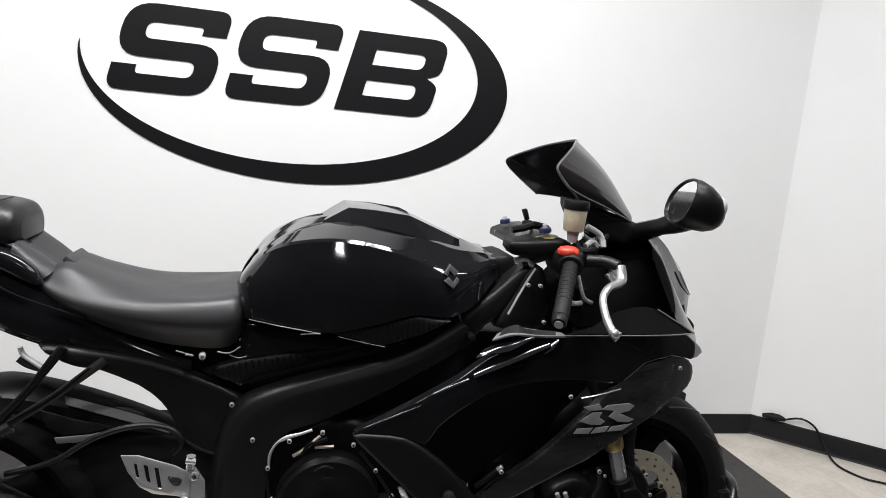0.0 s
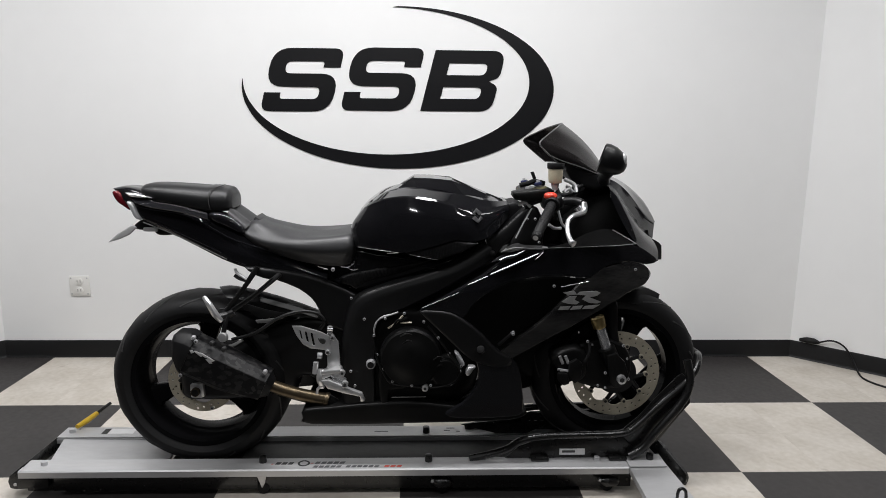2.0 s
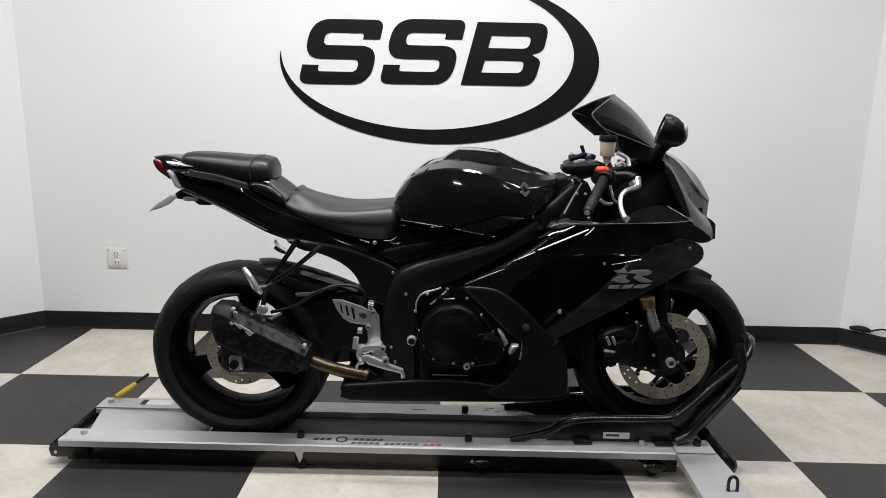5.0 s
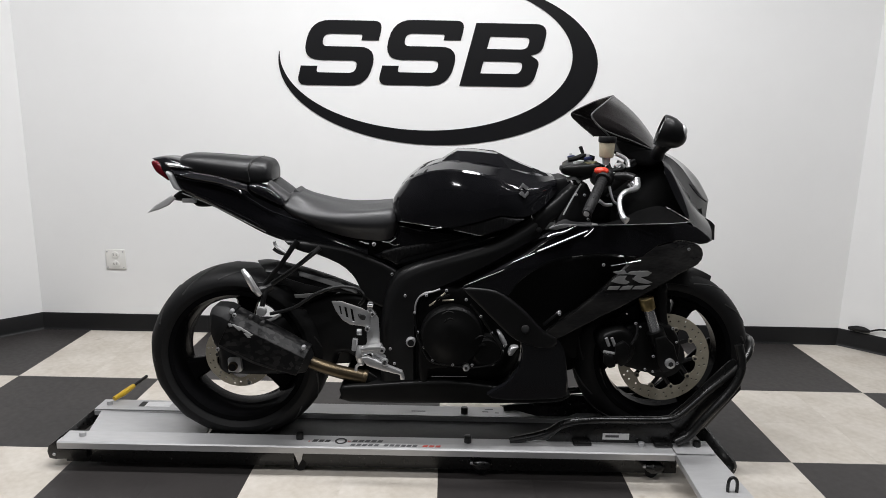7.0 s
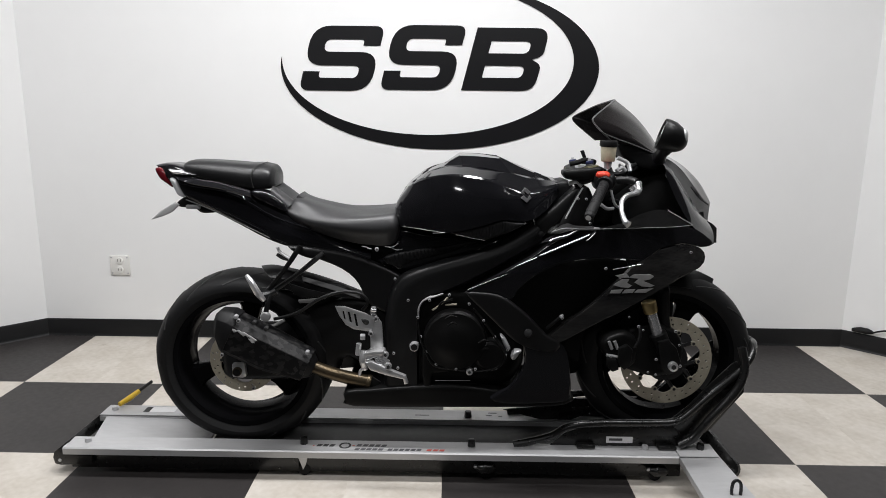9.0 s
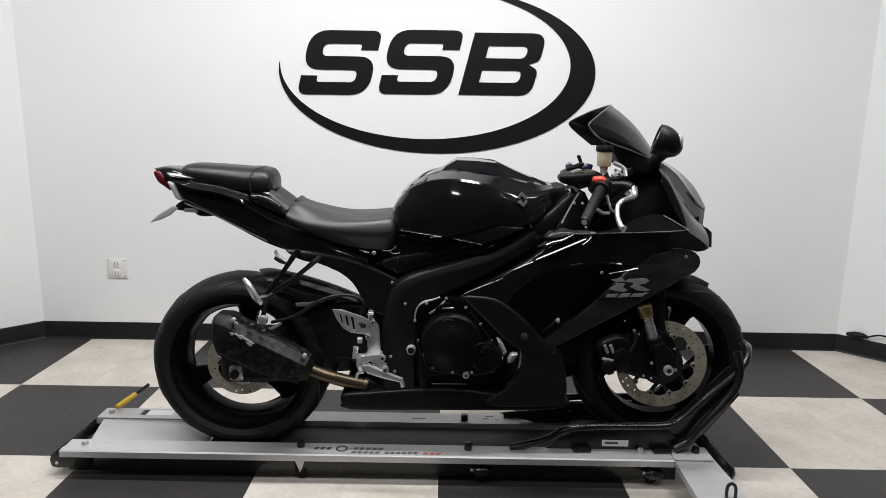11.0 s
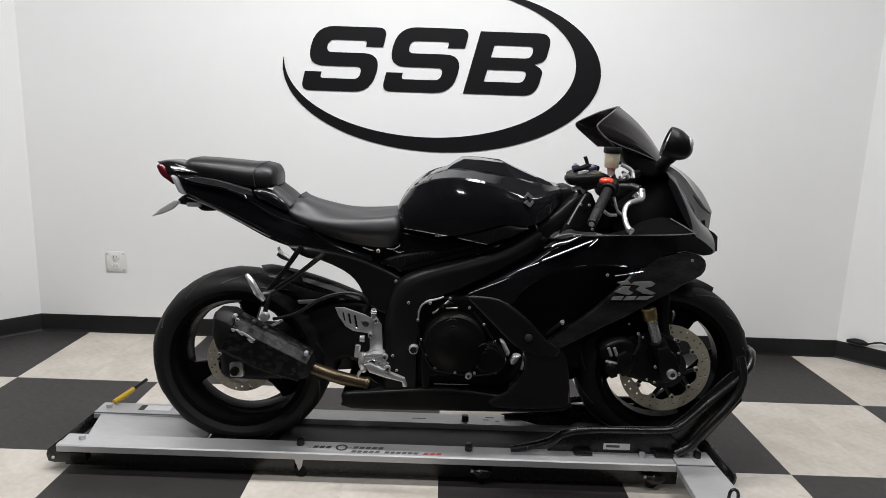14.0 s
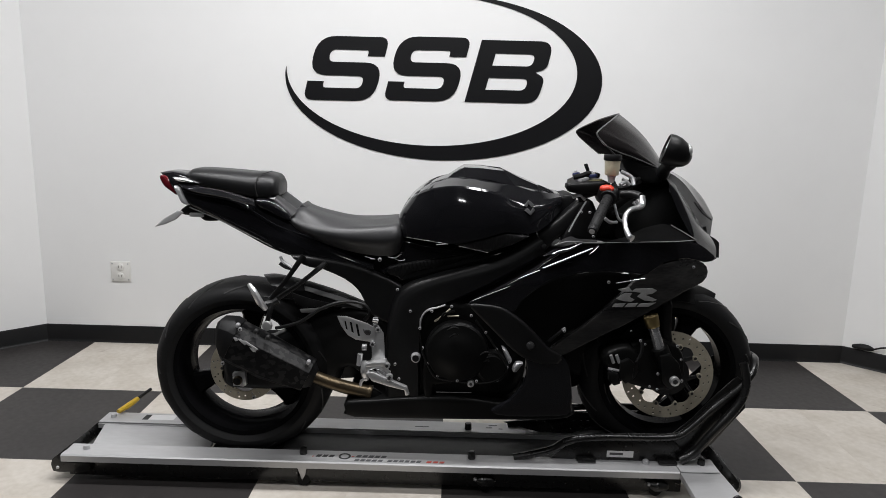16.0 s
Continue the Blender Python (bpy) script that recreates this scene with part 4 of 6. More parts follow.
seat_mid = [(-0.500, 0.03, 0.889), (-0.468, 0.03, 0.911), (-0.430, 0.03, 0.895), (-0.339, 0.03, 0.871), (-0.255, 0.03, 0.866), (-0.190, 0.03, 0.872), (-0.164, 0.03, 0.873)]
rseat = part("rider_seat", skin([seat_low, seat_bulge, seat_side, seat_top, seat_mid], (), 0.004, 30, 5), VINYL, bike, "black vinyl rider seat", smooth=50)
part("seat_lip", slab([(-0.478, 0.892), (-0.469, 0.897), (-0.474, 0.908), (-0.467, 0.917), (-0.452, 0.906), (-0.437, 0.889), (-0.45, 0.874), (-0.468, 0.879)], -0.018, 0.078, 0.003), VINYL, rseat)
part("seat_riser", skin([[(-0.546, -0.055, 0.925), (-0.521, -0.06, 0.903), (-0.497, -0.06, 0.876)], [(-0.543, -0.05, 0.938), (-0.515, -0.055, 0.914), (-0.486, -0.055, 0.886)], [(-0.543, -0.02, 0.945), (-0.504, -0.025, 0.917), (-0.476, -0.025, 0.895)], [(-0.556, 0.03, 0.94), (-0.517, 0.03, 0.909), (-0.489, 0.03, 0.887)]], (), 0.003, 14), VINYL, bike, "dark vinyl riser between the seats", smooth=60)
part("seat_side_cover", panel([(-0.604, 0.928), (-0.576, 0.935), (-0.532, 0.922), (-0.499, 0.895), (-0.492, 0.867), (-0.519, 0.874), (-0.56, 0.894), (-0.588, 0.906)], YC - 0.09, 0.014, 0.014, 0.03, curve=3, step=0.008), GLOSS, bike)
part("tail_ridge", skin([[(-0.823, -0.062, 0.962), (-0.773, -0.07, 0.95), (-0.676, -0.077, 0.936), (-0.598, -0.083, 0.917)], [(-0.855, -0.035, 0.978), (-0.799, -0.045, 0.968), (-0.704, -0.052, 0.956), (-0.607, -0.06, 0.933)]], (), 0.002, 18, 3, both=False), GLOSS, bike, "gloss black upper face of the tail fairing", smooth=40)
# the first tube is grey to paint the highlight on the gloss edge
part("undertail_edge", tube([(-0.81, -0.055, 0.901), (-0.707, -0.065, 0.862), (-0.602, -0.07, 0.812), (-0.55, -0.07, 0.786)], 0.0018, 6), TRIM_SHEEN, bike)
part("undertail_edge", tube([(-0.768, -0.06, 0.897), (-0.687, -0.07, 0.865), (-0.6, -0.075, 0.825), (-0.562, -0.075, 0.806)], 0.002, 6), GLOSS, bike)
part("tail_crease", tube([(-0.829, -0.052, 0.951), (-0.772, -0.065, 0.942), (-0.684, -0.07, 0.93), (-0.615, -0.074, 0.902), (-0.528, -0.08, 0.854), (-0.415, -0.085, 0.818)], 0.0025, 6), GLOSS, bike)
part("battery_cover", panel([(-0.396, 0.778), (-0.254, 0.772), (-0.126, 0.814), (-0.107, 0.683), (-0.147, 0.653), (-0.218, 0.696), (-0.308, 0.734)], YC - 0.065, 0.012, 0.02, 0.05, curve=2), PLASTIC, bike)

# tank
# side, crease, shoulder and crown lines, each from the rear round to the steering head
tank_lines = [
    [(-0.151, -0.017, 0.82), (-0.139, -0.1, 0.832), (-0.072, -0.145, 0.833), (0.016, -0.156, 0.826), (0.102, -0.159, 0.845), (0.172, -0.154, 0.865), (0.241, -0.145, 0.861), (0.293, -0.123, 0.882), (0.349, -0.076, 0.934)],
    [(-0.156, -0.017, 0.849), (-0.144, -0.1, 0.866), (-0.072, -0.146, 0.871), (0.016, -0.159, 0.871), (0.101, -0.161, 0.882), (0.171, -0.155, 0.896), (0.231, -0.145, 0.899), (0.287, -0.121, 0.916), (0.345, -0.076, 0.95)],
    [(-0.159, -0.017, 0.886), (-0.142, -0.094, 0.907), (-0.073, -0.139, 0.924), (0.015, -0.154, 0.936), (0.103, -0.155, 0.936), (0.171, -0.149, 0.935), (0.221, -0.139, 0.933), (0.283, -0.114, 0.941), (0.346, -0.07, 0.959)],
    [(-0.136, -0.017, 0.927), (-0.118, -0.088, 0.948), (-0.074, -0.121, 0.976), (0.01, -0.139, 0.993), (0.103, -0.14, 0.984), (0.162, -0.136, 0.968), (0.209, -0.128, 0.952), (0.275, -0.106, 0.95), (0.346, -0.064, 0.965)],
    [(-0.134, -0.011, 0.932), (-0.115, -0.08, 0.953), (-0.069, -0.115, 0.982), (0.015, -0.133, 0.998), (0.103, -0.134, 0.99), (0.162, -0.13, 0.973), (0.209, -0.122, 0.958), (0.271, -0.1, 0.956), (0.347, -0.061, 0.967)],
    [(-0.127, -0.005, 0.939), (-0.103, -0.041, 0.966), (-0.042, -0.053, 1.003), (0.05, -0.058, 1.022), (0.114, -0.066, 1.014), (0.166, -0.073, 1.003), (0.212, -0.073, 0.994), (0.265, -0.064, 0.98), (0.351, -0.029, 0.971)],
    [(-0.126, 0.03, 0.938), (-0.1, 0.03, 0.969), (-0.035, 0.03, 1.008), (0.046, 0.03, 1.029), (0.118, 0.03, 1.03), (0.172, 0.03, 1.025), (0.227, 0.03, 1.015), (0.282, 0.03, 0.994), (0.361, 0.03, 0.966)],
]
tank = part("fuel_tank", skin(tank_lines, (3, 4, 5), 0.003, 40, 4), GLOSS, bike, "gloss black fuel tank with a faceted crown", smooth=15)
crown_low = [(-0.02, -0.043, 1.004), (0.05, -0.067, 1.021), (0.125, -0.074, 1.012), (0.201, -0.074, 0.996), (0.272, -0.053, 0.975)]
crown_top = [(-0.002, -0.029, 1.017), (0.043, -0.043, 1.047), (0.098, -0.048, 1.046), (0.164, -0.048, 1.04), (0.276, -0.017, 0.995)]
crown_mid = [(0.001, 0.03, 1.016), (0.046, 0.03, 1.049), (0.101, 0.03, 1.048), (0.17, 0.03, 1.04), (0.284, 0.03, 0.994)]
part("tank_crown", shell([crown_low, crown_top, crown_mid], 0.003, 1, both=True), GLOSS, tank, "raised faceted top cover", smooth=10)
for shape in ([(0.224, 0.944), (0.238, 0.96), (0.256, 0.946), (0.247, 0.939), (0.237, 0.948), (0.231, 0.939)], [(0.224, 0.931), (0.234, 0.938), (0.244, 0.928), (0.251, 0.938), (0.258, 0.931), (0.243, 0.916)]):
    part("tank_logo", panel(shape, -0.1325, 0.001, 0.002, 0.008, curve=0, step=0.006, lean=(0.42, 0.239, 0.58, 0.939)), TANKMARK, tank)
pad = part("tank_grip", panel([(0.018, 0.823), (0.099, 0.841), (0.172, 0.863), (0.244, 0.854), (0.19, 0.825), (0.12, 0.802), (0.069, 0.812)], YC - 0.176, 0.006, 0.012, 0.05, curve=1), PLASTIC, bike, "ribbed black knee grip")


def ribs(parent, top, low, y, count):
    """Upright ribs between a pad's top and bottom lines."""
    for k in range(count):
        x = low[0][0] + (low[-1][0] - low[0][0]) * (k + 0.7) / (count + 0.5)
        z1, z0 = (float(np.interp(x, *zip(*line))) for line in (top, low))
        if z1 - z0 > 0.006:
            part("rib", tube([(x + 0.003, y, z0 + 0.002), (x - 0.003, y, z1 - 0.002)], 0.0013, 5, steps=1), PLASTIC, parent)


ribs(pad, [(0.021, 0.826), (0.099, 0.84), (0.172, 0.862), (0.24, 0.854)], [(0.021, 0.822), (0.072, 0.814), (0.12, 0.806), (0.19, 0.828), (0.24, 0.853)], YC - 0.183, 22)
for pts, r in (([(-0.129, -0.123, 0.837), (-0.072, -0.151, 0.834), (-0.001, -0.162, 0.826)], 0.0016), ([(-0.036, -0.164, 0.824), (-0.001, -0.166, 0.827)], 0.002), ([(0.032, -0.161, 0.821), (0.075, -0.162, 0.812), (0.119, -0.161, 0.804)], 0.0012)):
    part("tank_seam", tube(pts, r * 0.62, 6), EDGE, tank)

# frame and side covers
part("side_cover", panel([(-0.493, 0.764), (-0.389, 0.757), (-0.302, 0.743), (-0.214, 0.712), (-0.144, 0.678), (-0.122, 0.638), (-0.143, 0.549), (-0.193, 0.554), (-0.236, 0.577), (-0.25, 0.599), (-0.264, 0.63), (-0.283, 0.66), (-0.323, 0.692), (-0.393, 0.721), (-0.416, 0.723), (-0.451, 0.733)], YC - 0.108, 0.012, 0.012, 0.012, curve=2, step=0.008), SATIN, bike, "black rear subframe cover")
spar_top = [(-0.191, -0.085, 0.263), (-0.191, -0.085, 0.426), (-0.186, -0.087, 0.541), (-0.168, -0.09, 0.631), (-0.132, -0.09, 0.682), (-0.047, -0.09, 0.716), (0.058, -0.088, 0.748), (0.141, -0.086, 0.777), (0.214, -0.084, 0.815), (0.286, -0.08, 0.858)]
spar_crest = [(-0.182, -0.112, 0.275), (-0.181, -0.113, 0.437), (-0.175, -0.114, 0.549), (-0.155, -0.116, 0.631), (-0.12, -0.117, 0.678), (-0.04, -0.117, 0.712), (0.064, -0.116, 0.743), (0.145, -0.114, 0.771), (0.217, -0.111, 0.805), (0.287, -0.106, 0.848)]
spar_face = [(-0.166, -0.119, 0.279), (-0.166, -0.121, 0.44), (-0.158, -0.123, 0.552), (-0.137, -0.126, 0.619), (-0.103, -0.127, 0.66), (-0.032, -0.127, 0.693), (0.071, -0.126, 0.723), (0.15, -0.124, 0.746), (0.224, -0.12, 0.778), (0.292, -0.113, 0.822)]
spar_low = [(-0.083, -0.119, 0.28), (-0.084, -0.121, 0.441), (-0.08, -0.123, 0.544), (-0.07, -0.126, 0.591), (-0.046, -0.127, 0.621), (0.007, -0.127, 0.64), (0.076, -0.126, 0.674), (0.131, -0.124, 0.702), (0.216, -0.12, 0.752), (0.298, -0.112, 0.801)]
spar_under = [(-0.073, -0.088, 0.266), (-0.074, -0.088, 0.429), (-0.071, -0.09, 0.528), (-0.062, -0.095, 0.573), (-0.041, -0.095, 0.601), (0.01, -0.095, 0.622), (0.08, -0.095, 0.658), (0.136, -0.092, 0.685), (0.223, -0.09, 0.738), (0.305, -0.088, 0.791)]
part("frame_spar", skin([spar_top, spar_crest, spar_face, spar_low, spar_under], (2, 3), 0.004, 44, 4, both=False), SATIN, bike, "satin black aluminium frame spar", smooth=45)
part("spar_end", panel([(0.274, 0.854), (0.335, 0.905), (0.389, 0.957), (0.409, 0.952), (0.363, 0.866), (0.326, 0.837), (0.3, 0.806), (0.282, 0.83)], YC - 0.132, 0.010, 0.016, 0.04, curve=2, step=0.008), SATIN, bike)
part("spar_bolt", rod(*[(0.292, -0.115, 0.819), (0.289, -0.15, 0.822)], 0.008, 0.007, 16, 0.001), ENGINE, bike)
part("airbox_cover", panel([(-0.153, 0.831), (-0.075, 0.822), (0.012, 0.811), (0.117, 0.794), (0.203, 0.817), (0.28, 0.853), (0.29, 0.808), (0.119, 0.742), (-0.108, 0.678), (-0.161, 0.692), (-0.214, 0.718), (-0.161, 0.746)], YC - 0.095, 0.02, 0.03, 0.04, curve=2), GLOSS, bike)
part("airbox", box(*sorted(((-0.167, 0.619)[0], (0.417, 0.63)[0])), YC - 0.07, YC + 0.07, (0.036, 0.508)[1], (0.03, 0.808)[1], 0.01), PLASTIC, bike)
grip = part("frame_grip", panel([(-0.195, 0.726), (-0.143, 0.748), (-0.004, 0.772), (0.108, 0.792), (0.013, 0.751), (-0.108, 0.72), (-0.143, 0.702)], YC - 0.122, 0.006, 0.02, 0.02, curve=2), PLASTIC, bike)
for pts, r in (([(-0.254, -0.12, 0.773), (-0.24, -0.122, 0.77), (-0.223, -0.122, 0.765)], 0.0018), ([(-0.237, -0.122, 0.767), (-0.225, -0.123, 0.766)], 0.003), ([(-0.182, -0.12, 0.773), (-0.161, -0.122, 0.772), (-0.142, -0.12, 0.784)], 0.0018), ([(-0.161, -0.12, 0.768), (-0.145, -0.122, 0.763), (-0.13, -0.12, 0.766)], 0.0016)):
    part("seat_hinge", tube(pts, r * 0.8, 6), TRIM_SHEEN, bike)
part("hinge_knob", rod(*[(-0.209, -0.11, 0.763), (-0.207, -0.13, 0.765)], 0.0065, 0.0055, 14, 0.001), STEEL, bike)
part("knob_core", rod(*[(-0.207, -0.125, 0.764), (-0.207, -0.1312, 0.766)], 0.003, sides=10), DARK, bike)
ribs(grip, [(-0.195, 0.726), (-0.143, 0.749), (-0.004, 0.772), (0.108, 0.792)], [(-0.195, 0.723), (-0.143, 0.702), (-0.108, 0.721), (0.013, 0.752), (0.108, 0.789)], YC - 0.1285, 26)

# engine
part("crankcase", panel([(-0.16, 0.603), (-0.081, 0.632), (0.033, 0.644), (0.122, 0.618), (0.222, 0.537), (0.261, 0.444), (0.238, 0.349), (0.149, 0.298), (-0.142, 0.283), (-0.185, 0.34), (-0.182, 0.492)], YC - 0.10, 0.03, 0.05, 0.10, curve=3), ENGINE, bike, "black engine case")
c = (0.036, -0.14, 0.482)
clutch = part("clutch_cover", revolve([(0.0, -0.022), (0.05, -0.022), (0.058, -0.017), (0.09, -0.014), (0.098, -0.006), (0.10, 0.02), (0.0, 0.02)], c[0], c[1], c[2], 48, closed=False), ENGINE, bike)
c2 = (0.146, -0.14, 0.434)
part("starter_cover", revolve([(0.0, -0.012), (0.04, -0.012), (0.05, -0.005), (0.055, 0.02), (0.0, 0.02)], c2[0], c2[1], c2[2], 40, closed=False), ENGINE, bike)
part("cover_rim", tube([(-0.078, -0.145, 0.553), (-0.078, -0.148, 0.583), (-0.068, -0.15, 0.607), (-0.049, -0.15, 0.62), (-0.025, -0.15, 0.627), (-0.003, -0.15, 0.635)], 0.0034, 8, radii=[0.002, 0.003, 0.0025, 0.0042, 0.003, 0.0028]), STEEL, clutch)

# engine details
part("case_seam", tube([(-0.083, -0.145, 0.56), (-0.072, -0.148, 0.488), (-0.052, -0.148, 0.437), (-0.026, -0.148, 0.4), (0.038, -0.15, 0.389), (0.102, -0.15, 0.384), (0.165, -0.15, 0.398), (0.192, -0.148, 0.437), (0.159, -0.148, 0.495), (0.125, -0.146, 0.545), (0.091, -0.142, 0.587)], 0.0034, 8), ENGINE, clutch)
# thin straight highlight on the case, painted as a grey tube
part("case_glint", tube([(-0.025, -0.152, 0.353), (0.028, -0.153, 0.354), (0.085, -0.152, 0.354)], 0.0012, 6), EDGE, bike)
part("case_step", panel([(-0.058, 0.462), (-0.029, 0.41), (0.028, 0.392), (0.021, 0.369), (-0.033, 0.364), (-0.039, 0.315), (-0.061, 0.314), (-0.069, 0.409)], YC - 0.150, 0.006, 0.010, 0.03, curve=2), ENGINE, bike)
for px in ((-0.044, -0.155, 0.616), (0.016, -0.155, 0.633), (-0.08, -0.145, 0.558), (-0.071, -0.145, 0.495), (-0.051, -0.145, 0.447), (-0.022, -0.145, 0.405), (0.04, -0.15, 0.393), (0.1, -0.15, 0.393), (0.165, -0.145, 0.396), (0.193, -0.145, 0.439), (0.158, -0.145, 0.497), (0.123, -0.145, 0.55), (0.077, -0.14, 0.601), (-0.111, -0.13, 0.607), (-0.152, -0.12, 0.672), (-0.157, -0.12, 0.43), (-0.144, -0.12, 0.381)):
    bolt(bike, px[0], px[1], px[2], 0.0046, length=0.005)
pv = (-0.092, -0.13, 0.456)
pivot = part("pivot_nut", rod((pv[0], YC - 0.14, pv[2]), (pv[0], YC - 0.168, pv[2]), 0.0165, 0.0145, 12, 0.003), STEEL, bike)
part("pivot_hole", rod((pv[0], YC - 0.160, pv[2]), (pv[0], YC - 0.1687, pv[2]), 0.0105, sides=20), RUBBER, pivot)
fl = (0.082, -0.155, 0.383)
cap = part("filler_cap", rod((fl[0], fl[1] + 0.02, fl[2]), (fl[0], fl[1], fl[2]), 0.0115, 0.0105, 16, 0.001), ALU, bike)
part("filler_core", rod((fl[0], fl[1] + 0.002, fl[2]), (fl[0], fl[1] - 0.0012, fl[2]), 0.005, sides=6), DARK, cap)
for a, b in (((0.005, -0.167, 0.56), (0.039, -0.167, 0.566)), ((0.012, -0.167, 0.536), (0.04, -0.167, 0.544)), ((0.109, -0.157, 0.48), (0.14, -0.157, 0.487)), ((0.12, -0.157, 0.457), (0.138, -0.157, 0.461))):
    part("cover_ridge", tube([a, ((a[0] + b[0]) / 2, a[1] - 0.001, max(a[2], b[2]) + 0.004), b], 0.003, 6), ENGINE, clutch)
part("linkage", tube([(-0.035, -0.145, 0.581), (-0.015, -0.15, 0.597), (0.012, -0.15, 0.623)], 0.0035, 6), DISC, bike)
part("linkage", tube([(0.004, -0.148, 0.599), (0.039, -0.148, 0.601)], 0.003, 6), DISC, bike)
part("cover_clutter", tube([(-0.021, -0.15, 0.584), (-0.008, -0.153, 0.607), (0.006, -0.153, 0.611), (0.026, -0.15, 0.618)], 0.0035, 6), ENGINE, bike)
part("water_hose", tube([(0.206, -0.09, 0.506), (0.268, -0.1, 0.492), (0.315, -0.09, 0.476)], 0.02, 14), RUBBER, bike)
part("hose_clamp", tube([(0.26, -0.12, 0.47), (0.275, -0.125, 0.484), (0.291, -0.12, 0.477)], 0.003, 6), STEEL, bike)
part("sensor", panel([(0.176, 0.498), (0.19, 0.491), (0.205, 0.465), (0.209, 0.454), (0.195, 0.454)], YC - 0.165, 0.006, 0.006, 0.02, curve=2), STEEL, bike)
part("sensor", panel([(0.212, 0.425), (0.222, 0.449), (0.244, 0.448), (0.238, 0.44), (0.224, 0.419)], YC - 0.165, 0.006, 0.006, 0.02, curve=2), STEEL, bike)

# rear stay, hangers and passenger peg
for a, b in ([(-0.447, -0.095, 0.766), (-0.546, -0.12, 0.63)], [(-0.377, -0.095, 0.745), (-0.539, -0.12, 0.622)]):
    a, b = Vector(a), Vector(b)
    mid = a.lerp(b, 0.5) + Vector((0.002, -0.004, -0.003))
    arm = part("peg_hanger", tube([a, mid, b], 0.0085, 10, radii=[0.0095, 0.0075, 0.009], flat=0.7), SATIN, bike)
    part("arm_rib", tube([a.lerp(b, 0.12) + Vector((-0.004, -0.007, 0.004)), mid + Vector((-0.003, -0.008, 0.004)), a.lerp(b, 0.9) + Vector((-0.003, -0.007, 0.004))], 0.0022, 6), BLADE, arm)
part("hanger_hook", tube([(-0.525, -0.07, 0.756), (-0.517, -0.07, 0.74), (-0.48, -0.08, 0.719)], 0.005, 8), STEEL, bike)
part("hanger_hook", tube([(-0.528, -0.07, 0.734), (-0.51, -0.07, 0.722), (-0.476, -0.08, 0.716)], 0.006, 8), SATIN, bike)
part("passenger_peg", tube([(-0.606, -0.14, 0.681), (-0.589, -0.15, 0.662), (-0.57, -0.15, 0.627), (-0.556, -0.14, 0.603)], 0.010, 10, radii=[0.006, 0.010, 0.011, 0.008]), ALU, bike, "folded aluminium passenger footpeg")
part("peg_joint", tube([(-0.566, -0.135, 0.614), (-0.542, -0.125, 0.617), (-0.522, -0.12, 0.627)], 0.012, 10), SATIN, bike)
part("hanger_strap", tube([(-0.555, -0.14, 0.549), (-0.544, -0.135, 0.597), (-0.535, -0.125, 0.625)], 0.008, 8), SATIN, bike)
hb = (-0.552, -0.15, 0.552)
part("hanger_bolt", rod((hb[0], hb[1] + 0.012, hb[2]), (hb[0], hb[1] - 0.004, hb[2]), 0.0165, 0.0145, 20, 0.003), ALU, bike)
part("exhaust_hanger", tube([(-0.535, -0.11, 0.533), (-0.46, -0.11, 0.555), (-0.388, -0.11, 0.602), (-0.318, -0.11, 0.625), (-0.261, -0.11, 0.619), (-0.239, -0.11, 0.592), (-0.256, -0.1, 0.565)], 0.0055, 10), SATIN, bike)

# hugger over the rear tyre and chain guard
part("rear_hugger", shell([[(-0.601, 0.01, 0.677), (-0.557, 0.01, 0.681), (-0.483, 0.01, 0.667), (-0.408, 0, 0.65), (-0.333, -0.01, 0.628), (-0.249, -0.02, 0.598)], [(-0.576, -0.045, 0.673), (-0.529, -0.045, 0.674), (-0.464, -0.045, 0.66), (-0.395, -0.05, 0.644), (-0.326, -0.055, 0.623), (-0.245, -0.06, 0.6)], [(-0.556, -0.065, 0.658), (-0.514, -0.065, 0.653), (-0.457, -0.065, 0.641), (-0.392, -0.068, 0.629), (-0.324, -0.07, 0.61), (-0.244, -0.07, 0.593)], [(-0.543, -0.066, 0.638), (-0.5, -0.066, 0.619), (-0.45, -0.066, 0.603), (-0.392, -0.069, 0.601), (-0.324, -0.071, 0.596), (-0.243, -0.071, 0.586)]], 0.003, 6), SATIN, bike, "black rear mudguard", smooth=40)
# the reflection along the mudguard's top is put into this flange's grey
part("hugger_sheen", skin([[(-0.448, -0.072, 0.649), (-0.379, -0.074, 0.629), (-0.323, -0.075, 0.613), (-0.268, -0.074, 0.595)], [(-0.454, -0.06, 0.661), (-0.386, -0.06, 0.642), (-0.325, -0.062, 0.625), (-0.26, -0.062, 0.601)]], (), 0.003, 16, 3, both=False), TRIM_SHEEN, bike, "upper flange of the mudguard with its sheen painted grey", smooth=40)
part("hugger_fin", slab([(-0.49, 0.642), (-0.431, 0.624), (-0.365, 0.61), (-0.405, 0.599), (-0.45, 0.594), (-0.477, 0.609)], -0.083, -0.078, 0.001), BLADE, bike)
part("hugger_fin", slab([(-0.464, 0.589), (-0.405, 0.595), (-0.358, 0.607), (-0.378, 0.594), (-0.427, 0.58), (-0.459, 0.578)], -0.085, -0.080, 0.001), TRIM_SHEEN, bike)
part("hugger_slot", panel([(-0.368, 0.636), (-0.34, 0.635), (-0.315, 0.623), (-0.329, 0.617), (-0.352, 0.622)], YC - 0.0875, 0.002, 0.004, 0.004, curve=2), DARK, bike)
